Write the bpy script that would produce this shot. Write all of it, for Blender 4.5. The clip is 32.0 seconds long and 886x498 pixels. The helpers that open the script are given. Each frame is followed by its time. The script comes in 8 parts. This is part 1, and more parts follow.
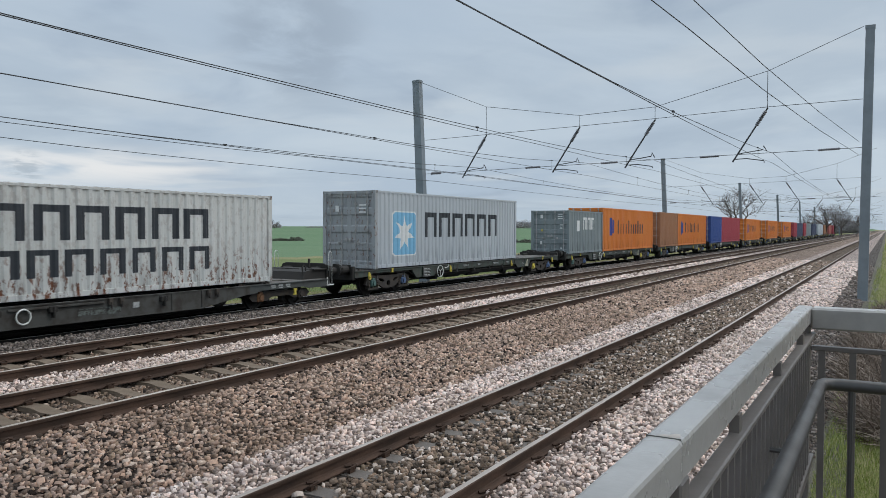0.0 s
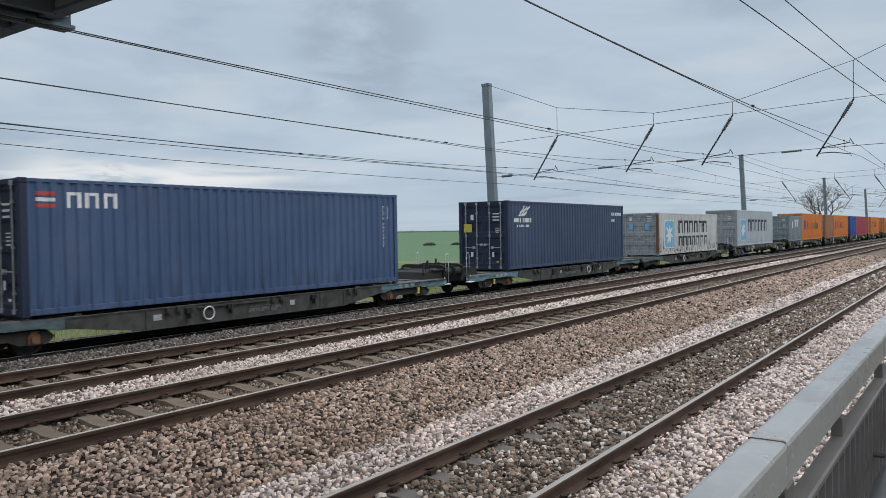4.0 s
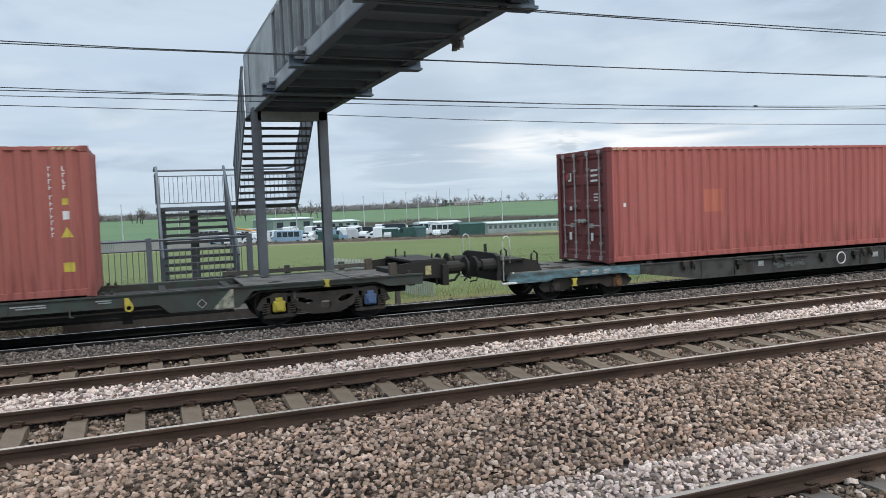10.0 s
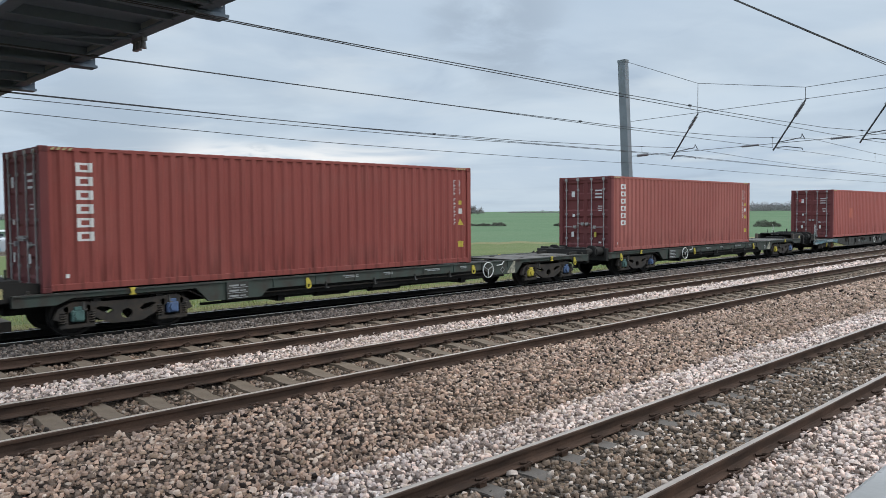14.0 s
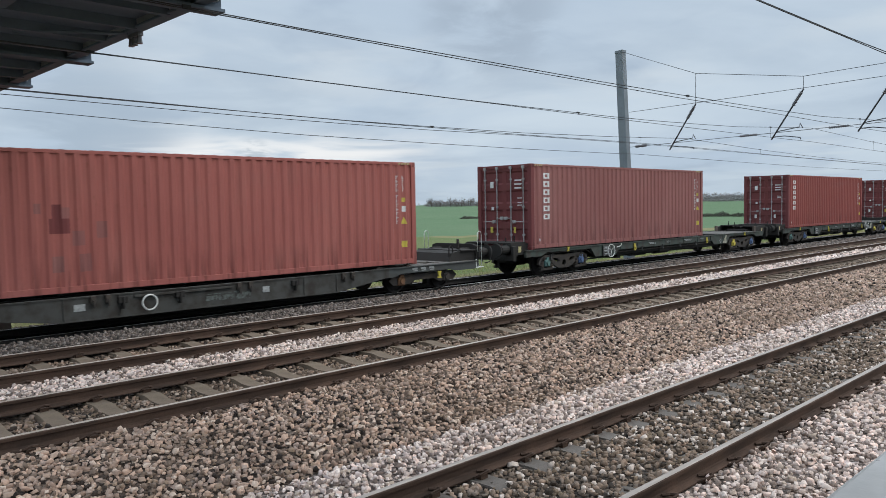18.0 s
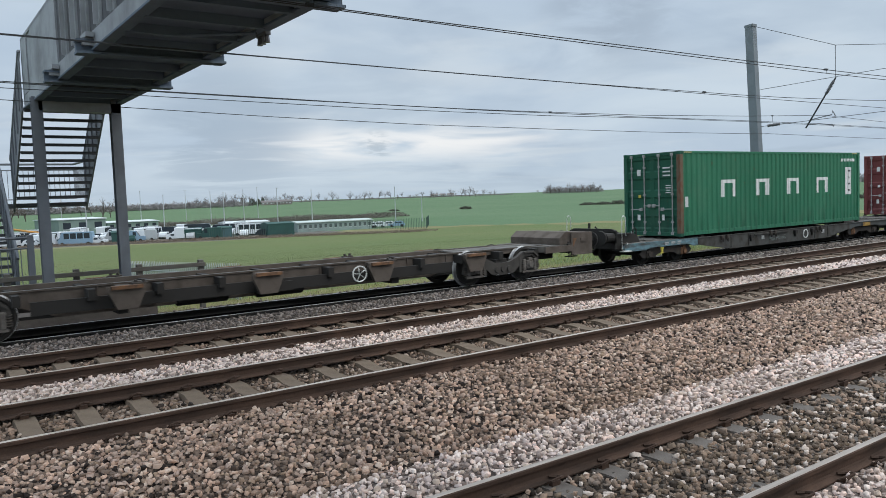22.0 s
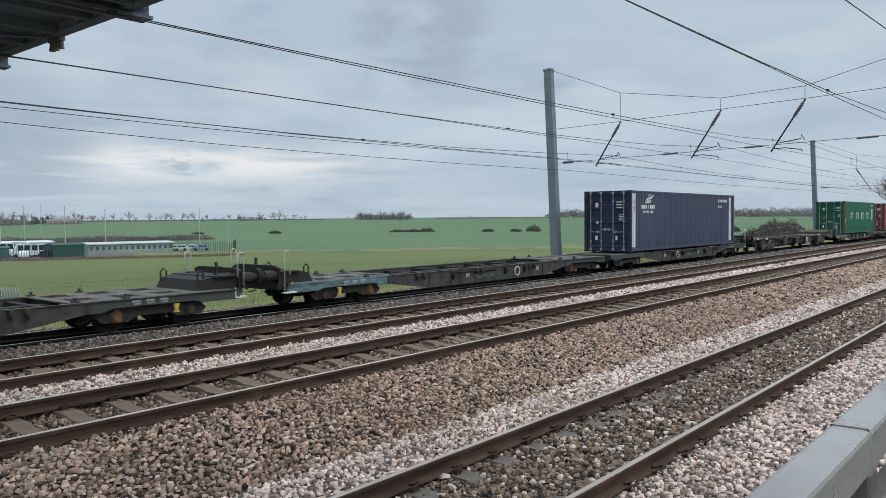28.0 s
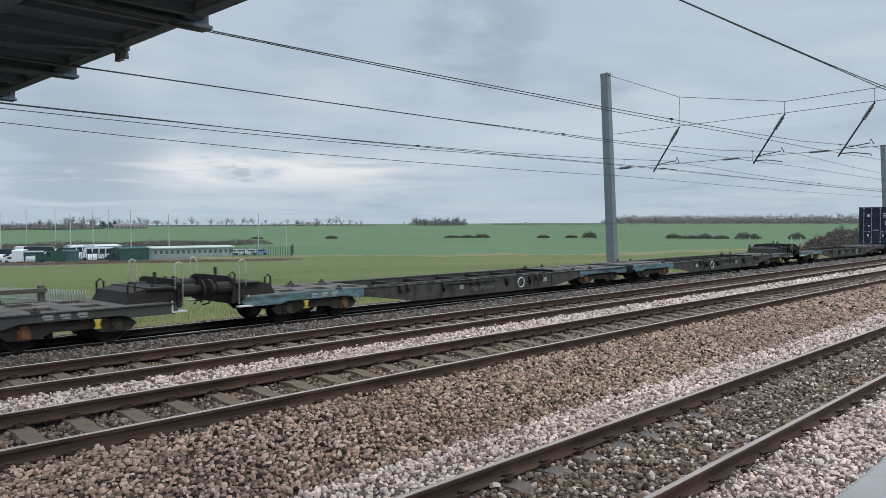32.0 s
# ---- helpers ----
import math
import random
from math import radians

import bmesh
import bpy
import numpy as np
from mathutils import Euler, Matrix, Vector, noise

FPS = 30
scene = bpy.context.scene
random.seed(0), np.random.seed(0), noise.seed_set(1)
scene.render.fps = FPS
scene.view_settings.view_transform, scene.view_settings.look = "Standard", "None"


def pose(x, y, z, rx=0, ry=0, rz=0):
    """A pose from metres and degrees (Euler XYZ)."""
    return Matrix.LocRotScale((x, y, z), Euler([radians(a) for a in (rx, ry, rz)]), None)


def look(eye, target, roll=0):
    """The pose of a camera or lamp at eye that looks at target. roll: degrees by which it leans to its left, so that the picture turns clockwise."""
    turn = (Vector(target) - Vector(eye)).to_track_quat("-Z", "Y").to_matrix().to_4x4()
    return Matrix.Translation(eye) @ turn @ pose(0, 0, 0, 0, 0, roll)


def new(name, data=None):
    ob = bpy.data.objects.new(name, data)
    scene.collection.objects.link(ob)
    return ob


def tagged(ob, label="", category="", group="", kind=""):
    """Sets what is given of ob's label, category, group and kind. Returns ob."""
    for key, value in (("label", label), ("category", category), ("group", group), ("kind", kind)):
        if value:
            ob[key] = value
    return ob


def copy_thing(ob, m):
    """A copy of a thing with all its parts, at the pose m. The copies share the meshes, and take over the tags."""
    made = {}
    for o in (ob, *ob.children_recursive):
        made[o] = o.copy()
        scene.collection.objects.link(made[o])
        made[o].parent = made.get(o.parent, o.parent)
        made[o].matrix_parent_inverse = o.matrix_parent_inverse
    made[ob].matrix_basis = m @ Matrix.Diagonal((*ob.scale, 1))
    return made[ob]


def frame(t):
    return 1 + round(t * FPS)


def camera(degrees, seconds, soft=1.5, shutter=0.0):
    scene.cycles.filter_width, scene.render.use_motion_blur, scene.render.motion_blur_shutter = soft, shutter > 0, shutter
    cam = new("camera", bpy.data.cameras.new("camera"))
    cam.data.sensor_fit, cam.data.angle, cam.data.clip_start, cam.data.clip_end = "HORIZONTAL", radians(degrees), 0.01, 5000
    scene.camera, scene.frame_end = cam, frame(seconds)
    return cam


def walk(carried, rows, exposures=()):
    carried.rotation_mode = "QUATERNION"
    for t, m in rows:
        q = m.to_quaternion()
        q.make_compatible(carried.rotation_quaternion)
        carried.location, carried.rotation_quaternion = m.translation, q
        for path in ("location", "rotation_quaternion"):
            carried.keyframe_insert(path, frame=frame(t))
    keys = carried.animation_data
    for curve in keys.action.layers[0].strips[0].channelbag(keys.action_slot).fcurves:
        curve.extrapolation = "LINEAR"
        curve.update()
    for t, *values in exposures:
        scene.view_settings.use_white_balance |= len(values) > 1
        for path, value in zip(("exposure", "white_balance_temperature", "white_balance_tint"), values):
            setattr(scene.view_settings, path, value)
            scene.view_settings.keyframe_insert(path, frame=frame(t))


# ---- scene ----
# World: x along the tracks (the train runs towards +x), y across them away from the viewer, z up from the rails of the fast lines.
cam = camera(60.6, 32.0, soft=0.6, shutter=0.12)
EYE_Z = 2.08
TURNS = [
    (0.0, -59.67, -1.56, -0.16), (0.5, -61.38, -1.29, -0.15), (1.0, -61.28, -1.13, -0.15), (1.5, -60.20, -1.01, 0.21),
    (2.0, -58.58, -0.99, 0.43), (2.5, -56.84, -0.96, 0.75), (3.0, -55.44, -1.06, 0.90), (3.5, -54.66, -1.20, 0.94),
    (5.5, -51.23, -1.58, 0.84), (6.0, -46.84, -1.74, 0.97), (6.5, -40.83, -1.97, 1.24), (7.0, -34.21, -2.21, 1.40),
    (7.5, -28.03, -2.41, 1.68), (8.0, -23.07, -2.64, 1.78), (8.5, -19.60, -2.91, 2.43), (9.0, -18.09, -3.13, 2.52),
    (9.5, -18.75, -3.33, 2.68), (10.0, -21.47, -3.33, 2.18), (10.5, -25.73, -3.12, 1.65), (11.0, -30.91, -2.81, 1.20),
    (11.5, -36.17, -2.47, 0.69), (12.0, -40.43, -2.24, 0.25), (12.5, -43.10, -2.13, 0.17), (13.0, -44.21, -2.25, 0.28),
    (13.5, -44.49, -2.45, 0.28), (14.0, -44.55, -2.66, 0.45), (14.5, -44.78, -2.84, 0.55), (16.5, -44.95, -3.17, 0.80),
    (17.0, -44.48, -3.27, 0.92), (17.5, -44.34, -3.25, 1.03), (18.0, -44.65, -3.20, 1.01), (18.5, -45.24, -3.06, 0.96),
    (19.0, -46.02, -2.90, 0.88), (19.5, -46.80, -2.75, 0.80), (20.0, -46.94, -2.60, 0.73), (20.5, -45.83, -2.59, 0.81),
    (21.0, -42.21, -2.85, 1.27), (21.5, -38.16, -3.33, 1.83), (22.0, -35.73, -3.91, 2.03), (22.5, -37.69, -4.21, 1.84),
    (23.0, -43.07, -4.18, 1.14), (23.5, -48.87, -3.78, 0.52), (24.0, -53.78, -3.29, 0.25), (24.5, -57.04, -2.74, 0.00),
    (26.5, -54.88, -2.11, 0.07), (27.0, -52.95, -2.17, 0.24), (27.5, -51.42, -2.18, 0.29), (28.0, -49.92, -2.26, 0.50),
    (28.5, -48.02, -2.36, 0.77), (29.0, -45.89, -2.50, 1.08), (29.5, -44.31, -2.52, 1.24), (30.0, -44.11, -2.46, 1.14),
    (30.5, -45.09, -2.31, 0.87), (31.0, -46.17, -2.12, 0.48), (31.5, -46.46, -1.93, 0.27), (32.0, -45.78, -1.79, 0.29),
]


LEAN = [(0, 0.10, -0.015), (2, 0.09, 0.01), (3, 0.067, 0.018), (6.5, 0, 0.02), (14, 0, 0.04), (21, 0, 0.035), (24, -0.015, -0.005), (24.5, -0.01, -0.015), (27, -0.055, 0.03), (28, -0.05, 0.03), (31, 0, 0.035), (32, 0, 0.035)]


def sway(t):
    """The small sidestep and leaning of the carried camera."""
    ts = [r[0] for r in LEAN]
    return [float(np.interp(t, ts, [r[k] for r in LEAN])) for k in (1, 2)]


walk(cam, [(t, pose(*sway(t), EYE_Z, 90 + pitch, roll, yaw)) for t, yaw, pitch, roll in TURNS],
     exposures=((0.0, -0.05), (3.0, -0.02), (6.0, 0.06), (9.0, 0.30), (10.5, 0.28), (14.0, 0.16), (18.0, 0.1), (21.0, 0.08), (23.0, 0.12), (25.0, 0.03), (28.0, 0.0), (32.0, 0.0)))

# ---- world and light: a high, broken overcast ----
SUN_DIR = Vector((0.28, -0.48, 0.83)).normalized()
world = bpy.data.worlds.new("overcast_sky")
scene.world = world
world.use_nodes = True
wn, wl = world.node_tree.nodes, world.node_tree.links
wn.clear()


def wnode(kind, **values):
    n = wn.new(kind)
    for key, value in values.items():
        n.inputs[key].default_value = value
    return n


out = wn.new("ShaderNodeOutputWorld")
sky = wn.new("ShaderNodeTexSky")
sky.sky_type, sky.sun_disc = "NISHITA", False
sky.sun_elevation = math.asin(SUN_DIR.z)
sky.sun_rotation = math.atan2(SUN_DIR.x, SUN_DIR.y)
sky.air_density, sky.dust_density, sky.ozone_density = 1.0, 3.0, 1.0
geo = wn.new("ShaderNodeTexCoord")
sep = wn.new("ShaderNodeSeparateXYZ")
wl.new(geo.outputs["Generated"], sep.inputs[0])
# a flat cloud deck: the direction divided by its height
up = wn.new("ShaderNodeMath")
up.operation = "MAXIMUM"
wl.new(sep.outputs["Z"], up.inputs[0])
up.inputs[1].default_value = 0.0
lift = wn.new("ShaderNodeMath")
lift.operation = "ADD"
wl.new(up.outputs[0], lift.inputs[0])
lift.inputs[1].default_value = 0.22
deck = wn.new("ShaderNodeVectorMath")
deck.operation = "DIVIDE"
wl.new(geo.outputs["Generated"], deck.inputs[0])
comb = wn.new("ShaderNodeCombineXYZ")
for k in range(3):
    wl.new(lift.outputs[0], comb.inputs[k])
wl.new(comb.outputs[0], deck.inputs[1])


def cloud(scale, detail, rough, dist, lo, hi):
    n = wnode("ShaderNodeTexNoise", Scale=scale, Detail=detail, Roughness=rough, Distortion=dist)
    wl.new(deck.outputs[0], n.inputs["Vector"])
    m = wn.new("ShaderNodeMapRange")
    m.interpolation_type = "SMOOTHSTEP"
    wl.new(n.outputs[0], m.inputs[0])
    m.inputs[1].default_value, m.inputs[2].default_value = lo, hi
    return m.outputs[0]


def wmix(fac, a, b):
    n = wn.new("ShaderNodeMix")
    n.data_type = "RGBA"
    wl.new(fac, n.inputs[0])
    for s, v in ((n.inputs[6], a), (n.inputs[7], b)):
        if isinstance(v, tuple):
            s.default_value = (*v, 1)
        else:
            wl.new(v, s)
    return n.outputs[2]


broad = cloud(0.9, 5, 0.5, 0.5, 0.28, 0.76)
fine = cloud(1.8, 5, 0.5, 0.4, 0.56, 0.80)
sheet = wmix(broad, (0.475, 0.585, 0.715), (0.64, 0.74, 0.83))
dark = wmix(fine, sheet, (0.36, 0.455, 0.585))
# the same deck seen flatter: long streaks that crowd together towards the horizon
flat_lift = wn.new("ShaderNodeMath")
flat_lift.operation = "ADD"
wl.new(up.outputs[0], flat_lift.inputs[0])
flat_lift.inputs[1].default_value = 0.07
flat_comb = wn.new("ShaderNodeCombineXYZ")
for k in range(3):
    wl.new(flat_lift.outputs[0], flat_comb.inputs[k])
flat_deck = wn.new("ShaderNodeVectorMath")
flat_deck.operation = "DIVIDE"
wl.new(geo.outputs["Generated"], flat_deck.inputs[0])
wl.new(flat_comb.outputs[0], flat_deck.inputs[1])


def streaks(scale, detail, rough, dist, lo, hi):
    n = wnode("ShaderNodeTexNoise", Scale=scale, Detail=detail, Roughness=rough, Distortion=dist)
    wl.new(flat_deck.outputs[0], n.inputs["Vector"])
    m = wn.new("ShaderNodeMapRange")
    m.interpolation_type = "SMOOTHSTEP"
    wl.new(n.outputs[0], m.inputs[0])
    m.inputs[1].default_value, m.inputs[2].default_value = lo, hi
    return m.outputs[0]


def share(src, k):
    m = wn.new("ShaderNodeMath")
    m.operation = "MULTIPLY"
    wl.new(src, m.inputs[0])
    m.inputs[1].default_value = k
    return m.outputs[0]


bright = wmix(share(streaks(0.62, 6, 0.55, 0.5, 0.42, 0.68), 0.55), dark, (0.40, 0.498, 0.615))
bright = wmix(share(streaks(0.95, 5, 0.5, 0.3, 0.50, 0.72), 0.55), bright, (0.66, 0.735, 0.80))


def around(x, y, z, inner, outer):
    """1 near a direction of the sky, falling to 0."""
    d = wn.new("ShaderNodeVectorMath")
    d.operation = "DOT_PRODUCT"
    wl.new(geo.outputs["Generated"], d.inputs[0])
    d.inputs[1].default_value = Vector((x, y, z)).normalized()
    m = wn.new("ShaderNodeMapRange")
    m.interpolation_type = "SMOOTHSTEP"
    wl.new(d.outputs["Value"], m.inputs[0])
    m.inputs[1].default_value, m.inputs[2].default_value = math.cos(radians(outer)), math.cos(radians(inner))
    return m.outputs[0]


def both_of(a, b):
    m = wn.new("ShaderNodeMath")
    m.operation = "MULTIPLY"
    wl.new(a, m.inputs[0])
    wl.new(b, m.inputs[1])
    return m.outputs[0]


def toward(az, el):
    a, e = radians(az), radians(el)
    return math.cos(e) * math.cos(a), math.cos(e) * math.sin(a), math.sin(e)


def layer(centre, half):
    """1 at a height of the sky, falling to 0 above and below it."""
    parts = []
    for sign in (1, -1):
        m = wn.new("ShaderNodeMapRange")
        m.interpolation_type = "SMOOTHSTEP"
        wl.new(sep.outputs["Z"], m.inputs[0])
        m.inputs[1].default_value, m.inputs[2].default_value = centre - sign * half, centre
        parts.append(m.outputs[0])
    return both_of(*parts)


# a bright break low over the fields, blue-grey banks beside and above it, and a ragged darker cloud overhead
rift = streaks(0.85, 5, 0.5, 0.5, 0.34, 0.58)
bright = wmix(share(both_of(both_of(around(*toward(57, 4.5), 2, 15), layer(0.072, 0.036)), rift), 0.92), bright, (0.93, 0.94, 0.945))
bright = wmix(share(both_of(around(*toward(70, 5.0), 1.5, 7), streaks(0.9, 5, 0.55, 0.6, 0.36, 0.56)), 0.8), bright, (0.40, 0.495, 0.605))
bright = wmix(share(both_of(around(*toward(59.2, 4.0), 0.3, 1.5), cloud(9, 6, 0.6, 0.2, 0.44, 0.60)), 0.6), bright, (0.42, 0.50, 0.58))
rag = cloud(4.2, 6, 0.55, 0.35, 0.38, 0.62)
bright = wmix(share(both_of(around(*toward(41.5, 14.3), 0.8, 6.5), rag), 0.7), bright, (0.36, 0.44, 0.54))
hazed = wn.new("ShaderNodeMapRange")
wl.new(sep.outputs["Z"], hazed.inputs[0])
hazed.inputs[1].default_value, hazed.inputs[2].default_value = 0.06, -0.01
hazed.inputs[4].default_value = 0.75
clouds = wmix(hazed.outputs[0], bright, (0.525, 0.630, 0.725))
bg_sky = wnode("ShaderNodeBackground", Strength=0.06)
wl.new(sky.outputs[0], bg_sky.inputs[0])
bg_cloud = wnode("ShaderNodeBackground", Strength=0.93)
wl.new(clouds, bg_cloud.inputs[0])
# an overcast sky is about three times as bright overhead as at the horizon
zenith = wn.new("ShaderNodeMapRange")
wl.new(sep.outputs["Z"], zenith.inputs[0])
for k, v in zip((1, 2, 3, 4), (0.30, 1.0, 0.95, 2.5)):
    zenith.inputs[k].default_value = v
wl.new(zenith.outputs[0], bg_cloud.inputs["Strength"])
both = wn.new("ShaderNodeMixShader")
both.inputs[0].default_value = 0.93
wl.new(bg_sky.outputs[0], both.inputs[1])
wl.new(bg_cloud.outputs[0], both.inputs[2])
wl.new(both.outputs[0], out.inputs[0])

sun = new("sun", bpy.data.lights.new("sun", "SUN"))
sun.data.energy, sun.data.angle, sun.data.color = 1.5, radians(62), (1.0, 0.95, 0.88)
sun.matrix_world = look((0, 0, 60), Vector((0, 0, 60)) - SUN_DIR)

# ---- materials ----


class Paint:
    """A node material in the making."""

    def __init__(self, name, rough=0.7, metal=0.0, spec=0.5):
        self.mat = bpy.data.materials.new(name)
        self.mat.use_nodes = True
        self.n, self.l = self.mat.node_tree.nodes, self.mat.node_tree.links
        self.bsdf = self.n["Principled BSDF"]
        self.bsdf.inputs["Roughness"].default_value = rough
        self.bsdf.inputs["Metallic"].default_value = metal
        self.bsdf.inputs["Specular IOR Level"].default_value = spec
        self.co = self.n.new("ShaderNodeTexCoord").outputs["Object"]

    def noise(self, scale, detail=4, lo=0.35, hi=0.65, stretch=None, rough=0.55, co=None):
        n = self.n.new("ShaderNodeTexNoise")
        n.inputs["Scale"].default_value, n.inputs["Detail"].default_value = scale, detail
        n.inputs["Roughness"].default_value = rough
        src = co or self.co
        if stretch:
            m = self.n.new("ShaderNodeMapping")
            m.inputs["Scale"].default_value = stretch
            self.l.new(src, m.inputs[0])
            src = m.outputs[0]
        self.l.new(src, n.inputs["Vector"])
        return self.span(n.outputs[0], lo, hi)

    def span(self, src, lo, hi, a=0.0, b=1.0):
        m = self.n.new("ShaderNodeMapRange")
        self.l.new(src, m.inputs[0])
        for k, v in zip((1, 2, 3, 4), (lo, hi, a, b)):
            m.inputs[k].default_value = v
        return m.outputs[0]

    def world_co(self):
        return self.n.new("ShaderNodeNewGeometry").outputs["Position"]

    def each(self):
        return self.n.new("ShaderNodeObjectInfo").outputs["Random"]

    def island(self):
        return self.n.new("ShaderNodeNewGeometry").outputs["Random Per Island"]

    def times(self, a, b):
        m = self.n.new("ShaderNodeMath")
        m.operation = "MULTIPLY"
        for s, v in zip(m.inputs, (a, b)):
            if isinstance(v, (int, float)):
                s.default_value = v
            else:
                self.l.new(v, s)
        return m.outputs[0]

    def mix(self, fac, a, b):
        n = self.n.new("ShaderNodeMix")
        n.data_type = "RGBA"
        if isinstance(fac, (int, float)):
            n.inputs[0].default_value = fac
        else:
            self.l.new(fac, n.inputs[0])
        for s, v in ((n.inputs[6], a), (n.inputs[7], b)):
            if isinstance(v, tuple):
                s.default_value = (*v, 1)
            else:
                self.l.new(v, s)
        return n.outputs[2]

    def ramp(self, fac, stops):
        n = self.n.new("ShaderNodeValToRGB")
        e = n.color_ramp.elements
        while len(e) < len(stops):
            e.new(0.5)
        for k, (p, c) in zip(e, stops):
            k.position, k.color = p, (*c, 1)
        self.l.new(fac, n.inputs[0])
        return n.outputs[0]

    def color(self, c):
        s = self.bsdf.inputs["Base Color"]
        if isinstance(c, tuple):
            s.default_value = (*c, 1)
        else:
            self.l.new(c, s)
        return self

    def rough(self, src, a, b):
        self.l.new(self.span(src, 0, 1, a, b), self.bsdf.inputs["Roughness"])
        return self

    def bump(self, src, strength, distance):
        b = self.n.new("ShaderNodeBump")
        b.inputs["Strength"].default_value, b.inputs["Distance"].default_value = strength, distance
        self.l.new(src, b.inputs["Height"])
        self.l.new(b.outputs[0], self.bsdf.inputs["Normal"])
        return self


def plain(name, c, rough=0.6, metal=0.0, wear=0.18, scale=6.0, dirt=(0.05, 0.045, 0.04)):
    """A painted or bare surface with grime and a fine grain."""
    p = Paint(name, rough, metal)
    g = p.noise(scale, 5, 0.42, 0.75)
    f = p.noise(scale * 9, 3, 0.3, 0.7)
    base = p.mix(p.times(f, 0.35), c, tuple(v * 0.82 for v in c))
    p.color(p.mix(p.times(g, wear * 2), base, dirt))
    p.rough(g, rough, min(1, rough + 0.2))
    p.bump(f, 0.12, 0.004)
    return p.mat


def container_paint(name, c, faded, rust=0.25, stain=0.4, rust_from=0.62, rust_low=False):
    """Weathered container paint: sun-faded patches, vertical streaks, rust specks and scuffs low down."""
    p = Paint(name, 0.6, spec=0.32)
    big = p.noise(0.55, 4, 0.3, 0.7, stretch=(1, 1, 0.6))
    col = p.mix(big, c, faded)
    streak = p.noise(3.2, 5, 0.52, 0.78, stretch=(3.0, 3.0, 0.22))
    col = p.mix(p.times(streak, stain), col, tuple(v * 0.55 for v in c))
    grain = p.noise(26, 4, 0.35, 0.7)
    col = p.mix(p.times(grain, 0.16), col, tuple(v * 0.7 for v in c))
    spots = p.noise(5.5, 8, rust_from, rust_from + 0.06, stretch=(1.6, 1.6, 0.7), rough=0.7)
    axes = p.n.new("ShaderNodeSeparateXYZ")
    p.l.new(p.co, axes.inputs[0])
    if rust_low:
        # rust eats upwards from the bottom rail
        spots = p.times(spots, p.span(axes.outputs[2], 1.15, 0.35, 0.22, 1.0))
    col = p.mix(p.times(spots, rust), col, (0.15, 0.055, 0.025))
    dust = p.noise(1.1, 6, 0.5, 0.8)
    col = p.mix(p.times(dust, 0.09), col, (0.26, 0.21, 0.17))
    # dark stains where dirty water dried along the foot of the wall
    foot = p.times(p.span(axes.outputs[2], 0.80, 0.18), p.noise(2.6, 3, 0.50, 0.60, stretch=(2.2, 1.0, 0.22)))
    col = p.mix(p.times(foot, 0.55), col, tuple(v * 0.35 for v in c))
    p.color(col).rough(big, 0.5, 0.72)
    p.bump(grain, 0.10, 0.004)
    return p.mat


def stones(name, dark_c, mid_c, pale_c, pale_share):
    """Crushed stone: each piece has its own tone, some pinkish, some grey, some olive; dirt lies in patches."""
    p = Paint(name, 0.85, spec=0.3)
    r = p.island()
    olive = (mid_c[0] * 0.80, mid_c[1] * 0.80, mid_c[2] * 0.74)
    ashen = (mid_c[0] * 0.94, mid_c[1] * 0.97, mid_c[2] * 1.03)
    warm = (mid_c[0] * 1.07, mid_c[1] * 1.02, mid_c[2] * 1.0)
    n = p.n.new("ShaderNodeValToRGB")
    n.color_ramp.interpolation = "CONSTANT"
    tones = [(0.0, dark_c), (0.10, olive), (0.20, tuple(0.42 * v for v in mid_c)), (0.38, ashen), (0.52, mid_c), (0.66, tuple(1.28 * v for v in warm)), (0.80, tuple(0.75 * v for v in warm)), (0.93 - 0.4 * pale_share, pale_c)]
    e = n.color_ramp.elements
    while len(e) < len(tones):
        e.new(0.5)
    for k, (at, c) in zip(e, tones):
        k.position, k.color = at, (*c, 1)
    p.l.new(r, n.inputs[0])
    grain = p.noise(60, 4, 0.3, 0.75)
    col = p.mix(p.times(grain, 0.22), n.outputs[0], dark_c)
    pos = p.world_co()
    area = p.noise(0.55, 4, 0.45, 0.66, co=pos)
    col = p.mix(p.times(area, 0.38), col, (mid_c[0] * 0.56, mid_c[1] * 0.545, mid_c[2] * 0.50))
    p.color(col)
    p.bump(grain, 0.25, 0.006)
    return p.mat


def stone_bed(name, dark_c, mid_c, pale_c, cell=17.0, spec=0.25, gap_shade=0.0):
    """Ballast bed in stone-sized cells; the last argument darkens it as shade between stones."""
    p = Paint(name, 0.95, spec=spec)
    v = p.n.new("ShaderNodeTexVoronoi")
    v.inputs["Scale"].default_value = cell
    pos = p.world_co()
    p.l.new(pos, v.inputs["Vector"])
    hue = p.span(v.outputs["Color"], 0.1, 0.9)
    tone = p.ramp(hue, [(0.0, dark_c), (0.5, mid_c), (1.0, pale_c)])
    # Cell edges go near black, like the shaded gaps between stones.
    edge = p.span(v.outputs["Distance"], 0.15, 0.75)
    tone = p.mix(0.1 + gap_shade, tone, tuple(0.3 * c for c in dark_c))
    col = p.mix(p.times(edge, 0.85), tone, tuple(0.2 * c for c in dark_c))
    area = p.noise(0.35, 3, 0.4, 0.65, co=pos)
    col = p.mix(p.times(area, 0.3 if not gap_shade else 0.06), col, tuple(0.62 * c for c in mid_c))
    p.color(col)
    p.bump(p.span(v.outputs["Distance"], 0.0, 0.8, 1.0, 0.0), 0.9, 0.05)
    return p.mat


